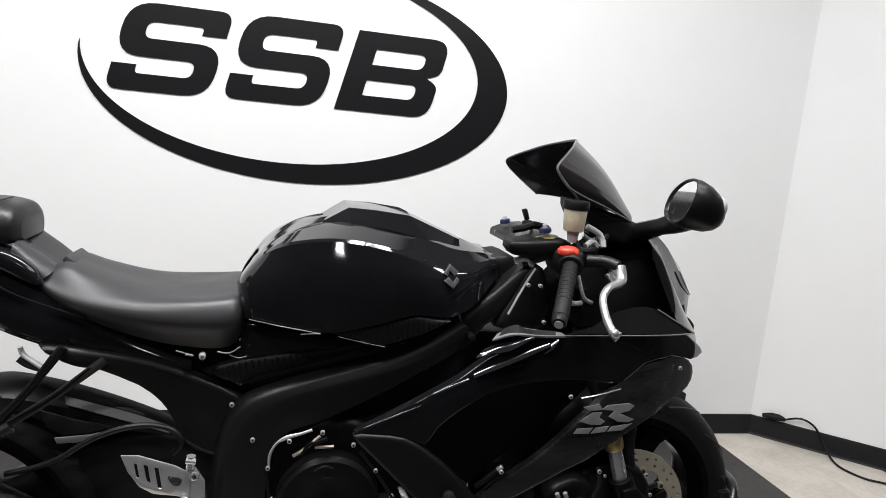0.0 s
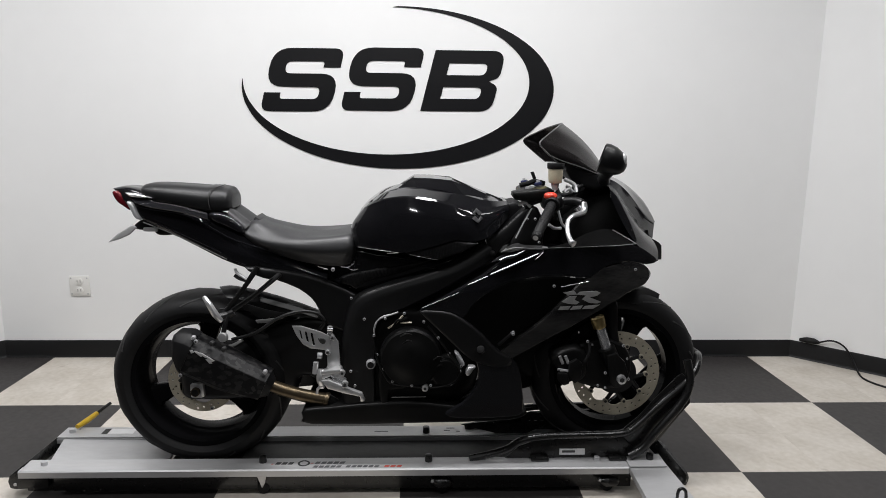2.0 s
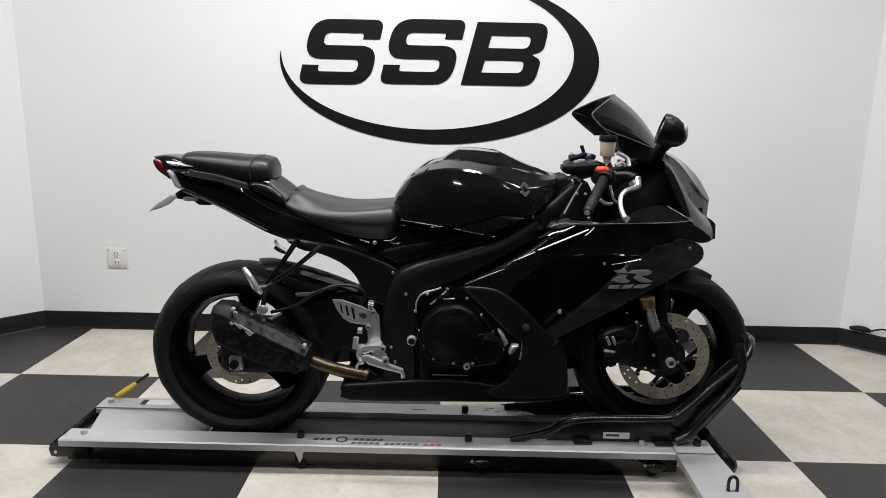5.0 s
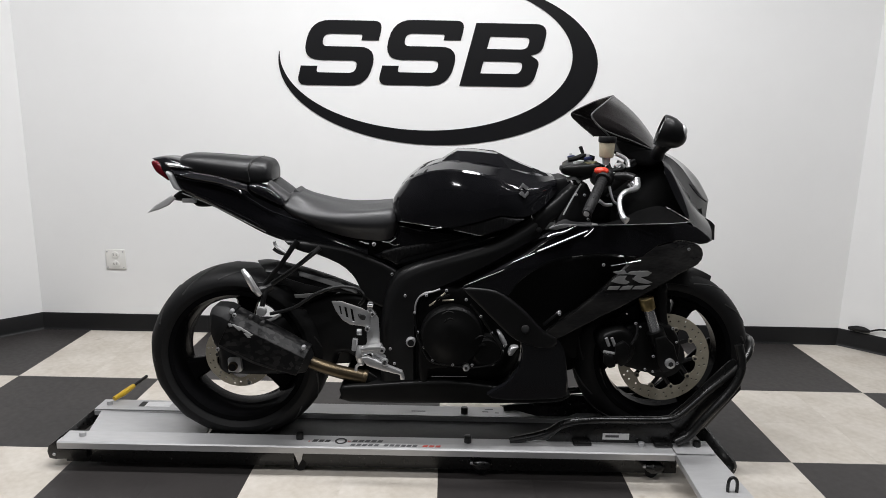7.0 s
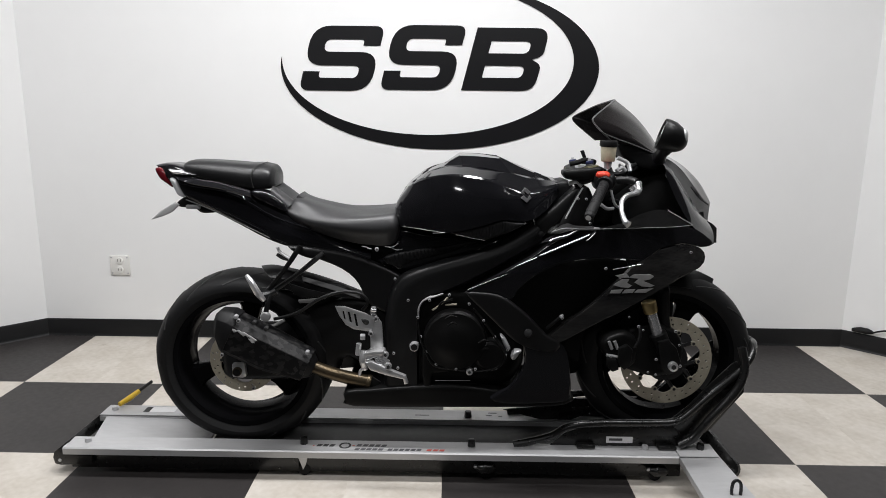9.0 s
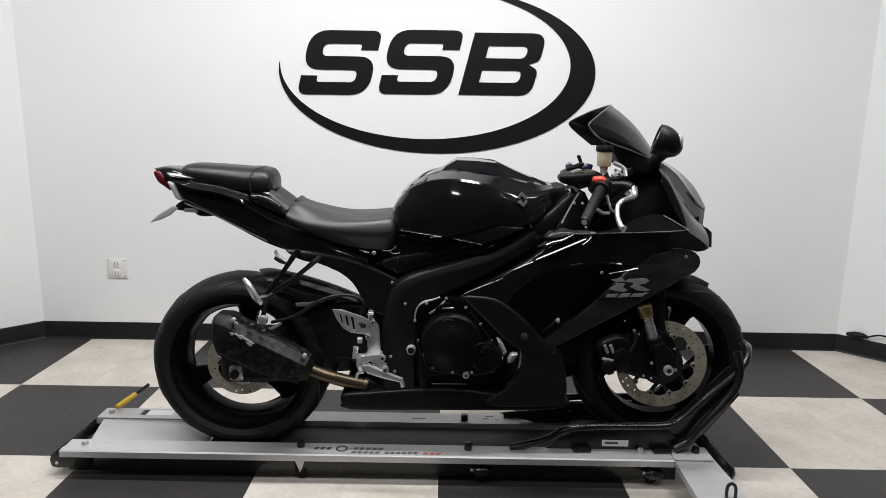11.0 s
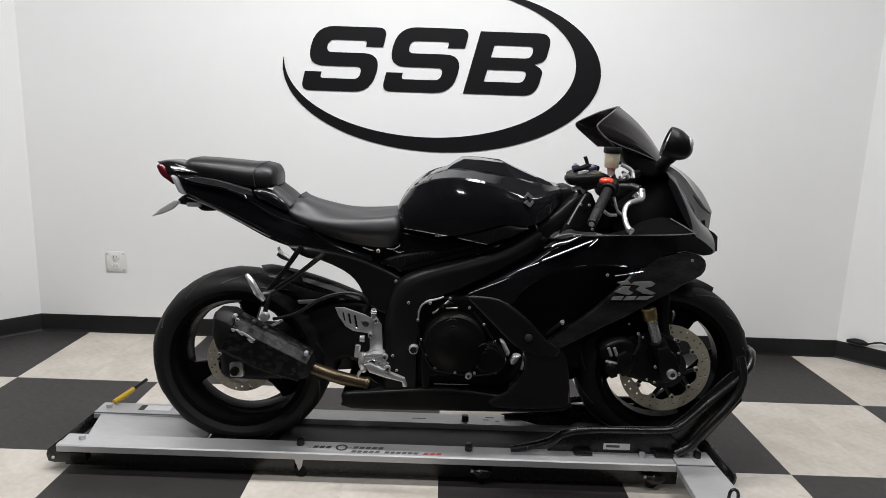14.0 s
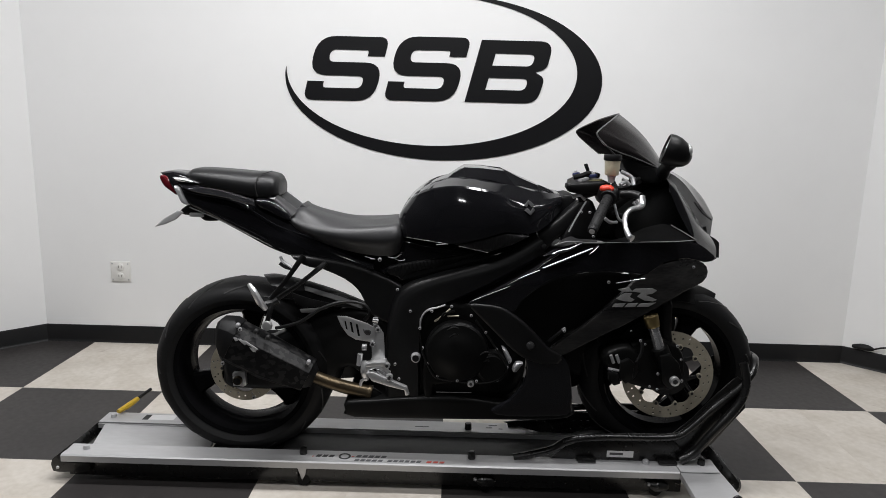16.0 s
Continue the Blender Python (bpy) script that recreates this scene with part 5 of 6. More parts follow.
part("shock_guard", panel([(-0.521, 0.573), (-0.467, 0.604), (-0.404, 0.59), (-0.331, 0.582), (-0.258, 0.563), (-0.331, 0.533), (-0.433, 0.525), (-0.516, 0.506), (-0.556, 0.528)], YC - 0.05, 0.012, 0.02, 0.03, curve=2), PLASTIC, bike)

# rearset: heel guard, bracket, peg, brake pedal
HEEL = [(-0.331, 0.597), (-0.302, 0.597), (-0.24, 0.577), (-0.215, 0.563), (-0.215, 0.515), (-0.241, 0.52), (-0.275, 0.524), (-0.299, 0.538), (-0.319, 0.567)]
SLOT1, SLOT2, SLOT3 = [(-0.309, 0.583), (-0.304, 0.581), (-0.299, 0.554), (-0.304, 0.556)], [(-0.293, 0.58), (-0.286, 0.578), (-0.28, 0.544), (-0.287, 0.548)], [(-0.275, 0.575), (-0.268, 0.573), (-0.261, 0.534), (-0.268, 0.535)]
heel = part("heel_guard", slab(HEEL, YC - 0.203, YC - 0.199, 0.001, holes=(SLOT1, SLOT2, SLOT3)), ALU, bike, "slotted aluminium heel guard")
part("heel_badge", panel([(-0.252, 0.557), (-0.24, 0.559), (-0.228, 0.552), (-0.231, 0.54), (-0.243, 0.541)], YC - 0.2035, 0.002, 0.003, 0.003, curve=2), DARK, heel)
part("peg_bracket", slab([(-0.223, 0.571), (-0.207, 0.569), (-0.19, 0.543), (-0.183, 0.435), (-0.242, 0.43), (-0.225, 0.466), (-0.226, 0.511)], YC - 0.198, YC - 0.188, 0.002), ALU, bike, "aluminium footpeg bracket")
part("master_cylinder", tube([(-0.215, -0.17, 0.572), (-0.214, -0.17, 0.595)], 0.008, 12), CHROME, bike)
part("cylinder_fitting", tube([(-0.222, -0.175, 0.588), (-0.205, -0.175, 0.586)], 0.0055, 10), CHROME, bike)
part("pedal_spring", tube([(-0.26, -0.17, 0.478), (-0.264, -0.17, 0.441)], 0.0085, 10), STEEL, bike)
part("pivot_boss", tube([(-0.256, -0.16, 0.496), (-0.242, -0.16, 0.496)], 0.010, 12), STEEL, bike)
part("pedal_boss", tube([(-0.245, -0.17, 0.456), (-0.246, -0.175, 0.425), (-0.241, -0.17, 0.395)], 0.012, 12, radii=[0.010, 0.014, 0.009]), ALU, bike)
peg = part("rider_peg", slab([(-0.24, 0.454), (-0.213, 0.462), (-0.18, 0.465), (-0.175, 0.45), (-0.204, 0.444), (-0.225, 0.435), (-0.239, 0.431)], YC - 0.225, YC - 0.19, 0.003), ALU, bike, "aluminium rider footpeg")
part("brake_pedal", slab([(-0.238, 0.431), (-0.217, 0.435), (-0.152, 0.405), (-0.114, 0.39), (-0.105, 0.364), (-0.119, 0.362), (-0.121, 0.379), (-0.169, 0.39), (-0.221, 0.406)], YC - 0.24, YC - 0.222, 0.003), ALU, bike, "aluminium brake pedal")
part("pedal_arm", slab([(-0.212, 0.444), (-0.197, 0.441), (-0.156, 0.416), (-0.162, 0.401), (-0.197, 0.419)], YC - 0.232, YC - 0.222, 0.003), CHROME, bike)
for q in ((-0.179, -0.17, 0.441), (-0.167, -0.205, 0.418), (-0.206, -0.17, 0.56), (-0.222, -0.17, 0.513)):
    bolt(bike, q[0], q[1] - 0.003, q[2], 0.0085, CHROME)

part("peg_top", slab([(-0.242, 0.458), (-0.212, 0.465), (-0.181, 0.467), (-0.179, 0.457), (-0.21, 0.453), (-0.237, 0.449)], YC - 0.236, YC - 0.228, 0.002), ALU, peg)
part("return_spring", tube([(-0.24, -0.18, 0.405), (-0.255, -0.175, 0.392), (-0.259, -0.17, 0.375)], 0.005, 8), STEEL, bike)
part("pedal_web", slab([(-0.219, 0.462), (-0.205, 0.462), (-0.163, 0.43), (-0.17, 0.419), (-0.198, 0.433)], YC - 0.222, YC - 0.214, 0.002), ALU, bike)
for q in ((-0.176, -0.2, 0.452), (-0.166, -0.215, 0.422)):
    nut = part("pedal_nut", rod((q[0], q[1] + 0.012, q[2]), (q[0], q[1], q[2]), 0.010, 0.0095, 18, 0.0012), ALU, bike)
    part("nut_core", rod((q[0], q[1] + 0.004, q[2]), (q[0], q[1] - 0.0012, q[2]), 0.0048, sides=6), DARK, nut)

# fairings
SIDE_LINE = [(0.067, 0.663), (0.125, 0.697), (0.187, 0.732), (0.252, 0.769), (0.284, 0.793), (0.331, 0.822), (0.395, 0.846), (0.452, 0.853), (0.578, 0.855), (0.715, 0.855), (0.792, 0.82), (0.828, 0.791), (0.778, 0.786), (0.71, 0.803), (0.635, 0.794), (0.583, 0.761), (0.513, 0.769), (0.447, 0.77), (0.374, 0.761), (0.317, 0.745), (0.261, 0.713), (0.218, 0.675), (0.197, 0.642), (0.156, 0.656), (0.106, 0.663)]
WEDGE_LINE = [(0.303, 0.505), (0.336, 0.545), (0.407, 0.603), (0.468, 0.661), (0.515, 0.71), (0.566, 0.754), (0.632, 0.789), (0.71, 0.801), (0.774, 0.784), (0.796, 0.754), (0.778, 0.725), (0.706, 0.701), (0.591, 0.643), (0.475, 0.584), (0.363, 0.514), (0.324, 0.495)]
LOWER_LINE = [(0.236, 0.518), (0.269, 0.551), (0.309, 0.515), (0.347, 0.508), (0.372, 0.474), (0.386, 0.407), (0.394, 0.321), (0.352, 0.3), (0.204, 0.294), (0.148, 0.309), (0.202, 0.345), (0.242, 0.404), (0.248, 0.462)]
part("side_fairing", panel(SIDE_LINE, 0.003, 0.0015, 0.012, 0.02, curve=2, step=0.014, surf=fairing_side), GLOSS, bike, "gloss black upper side fairing")
part("side_fairing", panel(WEDGE_LINE, 0.004, 0.001, 0.012, 0.02, curve=2, step=0.014, surf=fairing_side), GREYED, bike, "black fairing wedge with a faint smoke graphic")
part("lower_fairing", panel(LOWER_LINE, 0.006, 0.002, 0.012, 0.02, curve=2, step=0.014, surf=fairing_side), GLOSS, bike, "gloss black lower fairing")
part("fairing_blade", panel([(0.065, 0.66), (0.106, 0.663), (0.159, 0.656), (0.203, 0.631), (0.255, 0.587), (0.308, 0.53), (0.347, 0.508), (0.341, 0.479), (0.29, 0.477), (0.237, 0.495), (0.203, 0.518), (0.159, 0.562), (0.099, 0.623)], 0.002, 0.006, 0.010, 0.012, curve=2, step=0.008, surf=fairing_side), BLADE, bike, "satin charcoal blade beside the engine")
part("vent_liner", panel([(0.086, 0.622), (0.209, 0.661), (0.347, 0.71), (0.477, 0.733), (0.6, 0.724), (0.51, 0.629), (0.382, 0.531), (0.321, 0.47), (0.26, 0.465), (0.168, 0.531)], YC - 0.105, 0.004, 0.01, 0.02, curve=0, step=0.02), INNER, bike, "dark liner behind the fairing vent")
part("vent_boss", rod(*[(0.255, -0.207, 0.532), (0.249, -0.246, 0.545)], 0.0135, 0.012, 20, 0.003), BLADE, bike)
part("vent_rod", rod(*[(0.307, -0.211, 0.548), (0.348, -0.22, 0.59)], 0.0055, 0.0045, 10, 0.001), PLASTIC, bike)
part("rod_tip", rod(*[(0.345, -0.22, 0.587), (0.353, -0.222, 0.595)], 0.0055, 0.0045, 10, 0.001), STEEL, bike)
part("vent_edge", tube([(0.488, -0.239, 0.739), (0.529, -0.235, 0.746), (0.576, -0.221, 0.752)], 0.0016, 6), CHROME, bike)
for name, outline, mat in (("side_fairing", SIDE_LINE, GLOSS), ("side_fairing", WEDGE_LINE, GREYED), ("lower_fairing", LOWER_LINE, GLOSS)):
    bm = panel(outline, 0.004, 0.004, 0.006, 0.02, curve=2, step=0.02, surf=fairing_side)
    for v in bm.verts:
        v.co.y = 2 * YC - v.co.y
    bmesh.ops.reverse_faces(bm, faces=bm.faces[:])
    part(name, bm, mat, bike)
part("belly_pan", panel([(-0.315, 0.272), (-0.31, 0.302), (-0.23, 0.309), (-0.14, 0.318), (0.021, 0.329), (0.148, 0.317), (0.274, 0.3), (0.415, 0.295), (0.393, 0.266), (0.294, 0.256), (0.041, 0.251), (-0.285, 0.248)], YC - 0.150, 0.010, 0.012, 0.25, curve=2), ENGINE, bike, "black belly pan")

part("cockpit_shelf", shell([[(0.321, -0.212, 0.848), (0.353, -0.217, 0.854), (0.389, -0.221, 0.852), (0.427, -0.225, 0.85)], [(0.334, -0.193, 0.856), (0.358, -0.194, 0.865), (0.378, -0.201, 0.86), (0.432, -0.211, 0.86)]], 0.004, 5), SATIN, bike)


def strip(a, b, wide):
    """A slim crowned step of the bodywork from a to b, facing up and outward."""
    mids = [Vector(a).lerp(Vector(b), k / 6) for k in range(7)]
    rows = []
    for k, m in enumerate(mids):
        w = wide * (0.35 + 0.65 * math.sin(math.pi * (0.12 + 0.76 * k / 6)))
        rows.append([tuple(m + Vector((0, -0.345 * w, -0.36 * w))), tuple(m), tuple(m + Vector((0, 0.405 * w, 0.295 * w)))])
    part("fairing_crease", shell([[r[k] for r in rows] for k in range(3)], 0.002, 2), GLOSS, bike, smooth=80)


for a, b, wide in ([(0.275, -0.232, 0.776), (0.417, -0.229, 0.839)] + [0.012], [(0.324, -0.23, 0.789), (0.37, -0.229, 0.801)] + [0.005], [(0.405, -0.229, 0.823), (0.433, -0.228, 0.848)] + [0.014], [(0.205, -0.236, 0.743), (0.267, -0.232, 0.77)] + [0.005], [(0.069, -0.237, 0.672), (0.181, -0.239, 0.721)] + [0.003]):
    strip(a, b, wide)
part("fairing_lip", skin([[(0.277, -0.228, 0.811), (0.301, -0.229, 0.818), (0.333, -0.229, 0.823), (0.359, -0.228, 0.834), (0.385, -0.225, 0.85)], [(0.286, -0.223, 0.818), (0.308, -0.222, 0.825), (0.338, -0.221, 0.832), (0.361, -0.223, 0.84), (0.385, -0.224, 0.852)], [(0.294, -0.216, 0.823), (0.316, -0.213, 0.832), (0.344, -0.212, 0.84), (0.364, -0.216, 0.847), (0.384, -0.221, 0.853)]], (), 0.003, 18, 4, both=False), GLOSS, bike, smooth=80)
part("lip_shelf", skin([[(0.306, -0.221, 0.842), (0.346, -0.222, 0.854), (0.394, -0.223, 0.853), (0.447, -0.225, 0.855)], [(0.322, -0.198, 0.848), (0.358, -0.188, 0.858), (0.401, -0.19, 0.856), (0.448, -0.201, 0.855)]], (), 0.003, 14, 3, both=False), TRIM_SHEEN, bike, "grey inner edge of the fairing", smooth=60)
part("cockpit_wing", shell([[(0.449, -0.213, 0.855), (0.575, -0.216, 0.861), (0.655, -0.22, 0.864), (0.713, -0.224, 0.869)], [(0.516, -0.19, 0.866), (0.596, -0.195, 0.881), (0.658, -0.205, 0.887), (0.703, -0.219, 0.876)], [(0.572, -0.16, 0.888), (0.618, -0.17, 0.904), (0.648, -0.19, 0.904), (0.683, -0.208, 0.886)]], 0.003, 6), INNER, bike, "matt black inner wing of the fairing", smooth=60)
part("wing_edge", tube([(0.647, -0.192, 0.906), (0.68, -0.21, 0.888), (0.711, -0.228, 0.87)], 0.0016, 6), EDGE, bike)
part("wing_edge", tube([(0.71, -0.228, 0.87), (0.653, -0.224, 0.863), (0.558, -0.22, 0.858), (0.448, -0.217, 0.853)], 0.0015, 6), EDGE, bike)
# graphic on the fairing as plain shapes
for shape in ([(0.495, 0.721), (0.528, 0.727), (0.539, 0.714), (0.508, 0.714)], [(0.515, 0.71), (0.538, 0.709), (0.532, 0.698), (0.548, 0.689), (0.538, 0.683), (0.513, 0.686), (0.491, 0.692)], [(0.536, 0.714), (0.549, 0.722), (0.602, 0.721), (0.616, 0.714), (0.604, 0.705), (0.581, 0.702), (0.62, 0.685), (0.606, 0.681), (0.579, 0.685), (0.555, 0.698), (0.568, 0.709)], [(0.482, 0.667), (0.488, 0.677), (0.521, 0.679), (0.513, 0.667)], [(0.518, 0.667), (0.528, 0.678), (0.56, 0.678), (0.552, 0.667)], [(0.557, 0.667), (0.567, 0.676), (0.617, 0.677), (0.593, 0.665)]):
    part("fairing_graphic", panel(shape, -0.0034, 0.0004, 0.002, 0.001, curve=0, step=0.010, surf=fairing_side), SILVER, bike)
for q in ((0.735, -0.163, 0.777), (0.467, -0.237, 0.741), (0.349, -0.231, 0.588), (0.193, -0.217, 0.482)):
    bolt(bike, q[0], q[1] + 0.001, q[2], 0.0045, length=0.003)
# nose cowl
NOSE = [(0.0, 0.0), (0.9, 0.0), (1.0, 0.15), (0.86, 0.55), (0.55, 0.88), (0.2, 0.99), (0.0, 1.0)]
ns = [((0.505, 0.84), (0.554, 0.949), 0.160), ((0.574, 0.84), (0.607, 0.999), 0.155), ((0.645, 0.84), (0.682, 1.052), 0.146), ((0.697, 0.831), (0.731, 1.037), 0.134), ((0.749, 0.807), (0.782, 0.995), 0.116), ((0.803, 0.778), (0.828, 0.932), 0.090), ((0.845, 0.765), (0.862, 0.856), 0.060), ((0.874, 0.774), (0.884, 0.801), 0.028)]
part("inner_cowl", loft([((a[0] + b[0]) / 2, a[1], b[1] - 0.02, w - 0.018) for a, b, w in ns[:6]], YC, NOSE, steps=4), INNER, bike)
crown = [(0.666, 0.03, 1.057), (0.711, 0.03, 1.045), (0.763, 0.03, 1.013), (0.81, 0.03, 0.969), (0.839, 0.03, 0.927), (0.854, 0.03, 0.9)]
brow = [(0.636, -0.086, 1.057), (0.676, -0.086, 1.044), (0.718, -0.079, 1.013), (0.765, -0.057, 0.963), (0.807, -0.028, 0.921), (0.847, 0.016, 0.898)]
temple = [(0.639, -0.108, 1.043), (0.67, -0.112, 1.023), (0.697, -0.109, 0.988), (0.739, -0.086, 0.94), (0.791, -0.042, 0.887), (0.839, 0.001, 0.848)]
cheek = [(0.65, -0.132, 1.024), (0.673, -0.137, 0.997), (0.697, -0.137, 0.959), (0.734, -0.123, 0.909), (0.786, -0.086, 0.858), (0.849, -0.028, 0.814)]
lower = [(0.649, -0.141, 1.005), (0.663, -0.147, 0.972), (0.685, -0.151, 0.929), (0.718, -0.147, 0.879), (0.77, -0.115, 0.829), (0.848, -0.042, 0.78)]
cowl = part("nose_cowl", skin([crown, brow], (), 0.003, 20), GLOSS, bike, "gloss black faceted nose cowl", smooth=60)
part("cowl_brow", skin([brow, temple], (), 0.003, 20, 3), GLOSS, cowl, smooth=60)
part("cowl_side", skin([temple, cheek, lower], (), 0.003, 24, 6), GLOSS, cowl, smooth=60)
part("brow_edge", tube([(0.762, -0.066, 0.962), (0.804, -0.037, 0.921), (0.843, 0.007, 0.897)], 0.0016, 6), EDGE, cowl)
part("nose_tip", shell([[(0.833, -0.013, 0.849), (0.863, 0.016, 0.834), (0.882, 0.03, 0.819)], [(0.838, -0.028, 0.814), (0.864, 0.001, 0.802), (0.884, 0.03, 0.794)], [(0.846, -0.042, 0.784), (0.865, -0.013, 0.779), (0.88, 0.016, 0.773)]], 0.004, 4, both=True), INNER, cowl, smooth=30)
chin = [((0.677, 0.705), (0.700, 0.752), 0.17), ((0.738, 0.700), (0.758, 0.754), 0.15), ((0.785, 0.706), (0.805, 0.751), 0.115), ((0.830, 0.722), (0.838, 0.742), 0.05)]
part("chin_cowl", loft([((a[0] + b[0]) / 2, a[1], b[1], w) for a, b, w in chin], YC, PAD), GREYED, bike)
# dark inside of the cockpit
part("screen_support", panel([(0.521, 1.096), (0.57, 1.083), (0.654, 1.058), (0.669, 1.029), (0.627, 1.01), (0.571, 1.026), (0.535, 1.056)], YC - 0.085, 0.012, 0.015, 0.12, curve=2), PLASTIC, bike)
part("cockpit_panel", panel([(0.468, 0.831), (0.49, 0.907), (0.556, 0.979), (0.623, 1.024), (0.666, 1.041), (0.691, 0.946), (0.71, 0.832)], YC - 0.04, 0.01, 0.02, 0.08, curve=2), INNER, bike)
part("inner_panel", panel([(0.343, 0.837), (0.374, 0.902), (0.412, 0.971), (0.448, 0.929), (0.45, 0.839), (0.395, 0.834)], YC - 0.135, 0.012, 0.02, 0.03, curve=2), PLASTIC, bike)
part("panel_edge", tube([(0.362, -0.13, 0.868), (0.386, -0.125, 0.916), (0.411, -0.12, 0.961)], 0.0025, 6), STEEL, bike)
for q in ((0.421, -0.13, 0.929), (0.435, -0.135, 0.857), (0.397, -0.125, 0.929)):
    bolt(bike, q[0], q[1], q[2], 0.004)

# windscreen: ruled from a flared rear edge to a narrow base
rear_edge = [(0.502, -0.105, 1.09), (0.454, -0.128, 1.13), (0.428, -0.135, 1.156), (0.432, -0.128, 1.17), (0.458, -0.095, 1.187), (0.492, -0.045, 1.207), (0.526, 0.03, 1.222)]
base_edge = [(0.635, -0.06, 1.06), (0.638, -0.057, 1.062), (0.641, -0.05, 1.065), (0.646, -0.04, 1.068), (0.652, -0.025, 1.072), (0.661, 0.0, 1.076), (0.671, 0.03, 1.078)]
half_a, half_b = smooth_line(rear_edge, 5), smooth_line(base_edge, 5)
flip = lambda v: Vector((v.x, 2 * YC - v.y, v.z))
edge_a = half_a + [flip(v) for v in reversed(half_a[:-1])]
edge_b = half_b + [flip(v) for v in reversed(half_b[:-1])]
bm = bmesh.new()
grid = []
for a, b in zip(edge_a, edge_b):
    row = []
    for k in range(11):
        t = k / 10
        p = a.lerp(b, t)
        row.append(bm.verts.new(p + Vector((0.007, 0, 0.009)) * math.sin(math.pi * t)))
    grid.append(row)
for a, b in zip(grid, grid[1:]):
    for k in range(10):
        bm.faces.new((a[k], a[k + 1], b[k + 1], b[k]))
bmesh.ops.recalc_face_normals(bm, faces=bm.faces)
bmesh.ops.solidify(bm, geom=bm.faces[:], thickness=0.003)
screen = part("windscreen", bm, SMOKE, bike, "dark smoked double-bubble windscreen", smooth=60)
# the rim's bright line is a highlight painted in grey
part("screen_rim", tube([tuple(v) for v in edge_a[::3]], 0.0022, 6, steps=3), EDGE, screen)

# mirror
MX, MY, MZ = 0.560, -0.360, 1.130


def oval(scale, lift=0.0):
    """The mirror's outline in y and z, rounder at its outer end."""
    out = []
    for k in range(36):
        a = 2 * math.pi * k / 36
        c, s = math.cos(a), math.sin(a)
        out.append((0.062 * scale * (abs(c) ** 0.85) * (1 if c > 0 else -1), (0.0387 - 0.007 * c) * scale * (abs(s) ** 0.9) * (1 if s > 0 else -1) + lift))
    return out


def mirror_rings(rings):
    bm = bmesh.new()
    rows = [[bm.verts.new((MX + dx, MY + sh + y, MZ + z)) for y, z in oval(sc, lift)] for dx, sc, lift, sh in rings]
    for a, b in zip(rows, rows[1:]):
        for k in range(36):
            bm.faces.new((a[k], a[(k + 1) % 36], b[(k + 1) % 36], b[k]))
    bm.faces.new(rows[0]), bm.faces.new(rows[-1][::-1])
    bmesh.ops.rotate(bm, verts=bm.verts[:], cent=(MX, MY, MZ), matrix=Matrix.Rotation(radians(18), 3, "Y") @ Matrix.Rotation(radians(-13), 3, "Z"))
    bmesh.ops.recalc_face_normals(bm, faces=bm.faces)
    return bm


mirror = part("mirror", mirror_rings([(0.004, 0.90, 0, 0), (-0.004, 0.94, 0, 0), (-0.004, 1.0, 0, 0), (0.008, 1.04, 0, 0), (0.026, 0.98, 0, 0), (0.044, 0.82, -0.002, -0.004), (0.056, 0.60, -0.004, -0.008), (0.064, 0.34, -0.005, -0.012), (0.067, 0.1, -0.005, -0.014)]), SATIN, bike, "black rear-view mirror with a clear indicator", smooth=50)
part("mirror_glass", mirror_rings([(-0.001, 0.9, 0, 0), (0.003, 0.9, 0, 0)]), MIRROR, mirror, "mirror glass")
ind = bmesh.new()
bmesh.ops.create_icosphere(ind, subdivisions=3, radius=1.0)
bmesh.ops.scale(ind, verts=ind.verts[:], vec=(0.013, 0.022, 0.021))
bmesh.ops.translate(ind, verts=ind.verts[:], vec=(MX + 0.043, MY - 0.034, MZ - 0.003))
part("mirror_indicator", ind, CLEAR, mirror, "clear indicator lens")
part("mirror_stalk", tube([(0.578, -0.352, 1.106), (0.588, -0.31, 1.090), (0.604, -0.23, 1.073), (0.632, -0.12, 1.050)], 0.014, 12, radii=[0.022, 0.016, 0.014, 0.018], flat=1.2), SATIN, mirror)

# handlebar area
yoke = part("top_yoke", slab([(0.402, 0.983), (0.404, 1), (0.424, 1.009), (0.454, 1.017), (0.478, 1.02), (0.48, 1.007), (0.456, 0.989)], YC - 0.155, YC + 0.165, 0.004), ENGINE, bike, "black top yoke")
for px, r, m in (((0.428, 0.155, 0.995), 0.026, CAPGOLD), ((0.439, -0.09, 1.013), 0.026, CAPGOLD)):
    part("fork_cap", rod(px, (px[0] - 0.002, px[1], px[2] + 0.009), r, r * 0.92, 16, 0.002), m, yoke)
for px in ((0.428, 0.155, 1.016), (0.435, -0.09, 1.03)):
    part("preload_adjuster", rod(px, (px[0] - 0.002, px[1], px[2] + 0.010), 0.0135, 0.012, 6, 0.002), BLUE, yoke)
    part("adjuster_screw", rod(px, (px[0] - 0.003, px[1], px[2] + 0.017), 0.006, 0.005, 10, 0.001), STEEL, yoke)
part("yoke_face", panel([(0.35, 1.011), (0.358, 0.988), (0.406, 0.982), (0.442, 0.989), (0.466, 1.009), (0.464, 1.023), (0.42, 1.019), (0.379, 1.015)], YC - 0.155, 0.008, 0.012, 0.04, curve=2, step=0.007), ENGINE, yoke)
part("ignition_key", slab([(0.432, 1.06), (0.443, 1.063), (0.452, 1.04), (0.443, 1.035)], YC + 0.025, YC + 0.035, 0.002), PLASTIC, yoke)
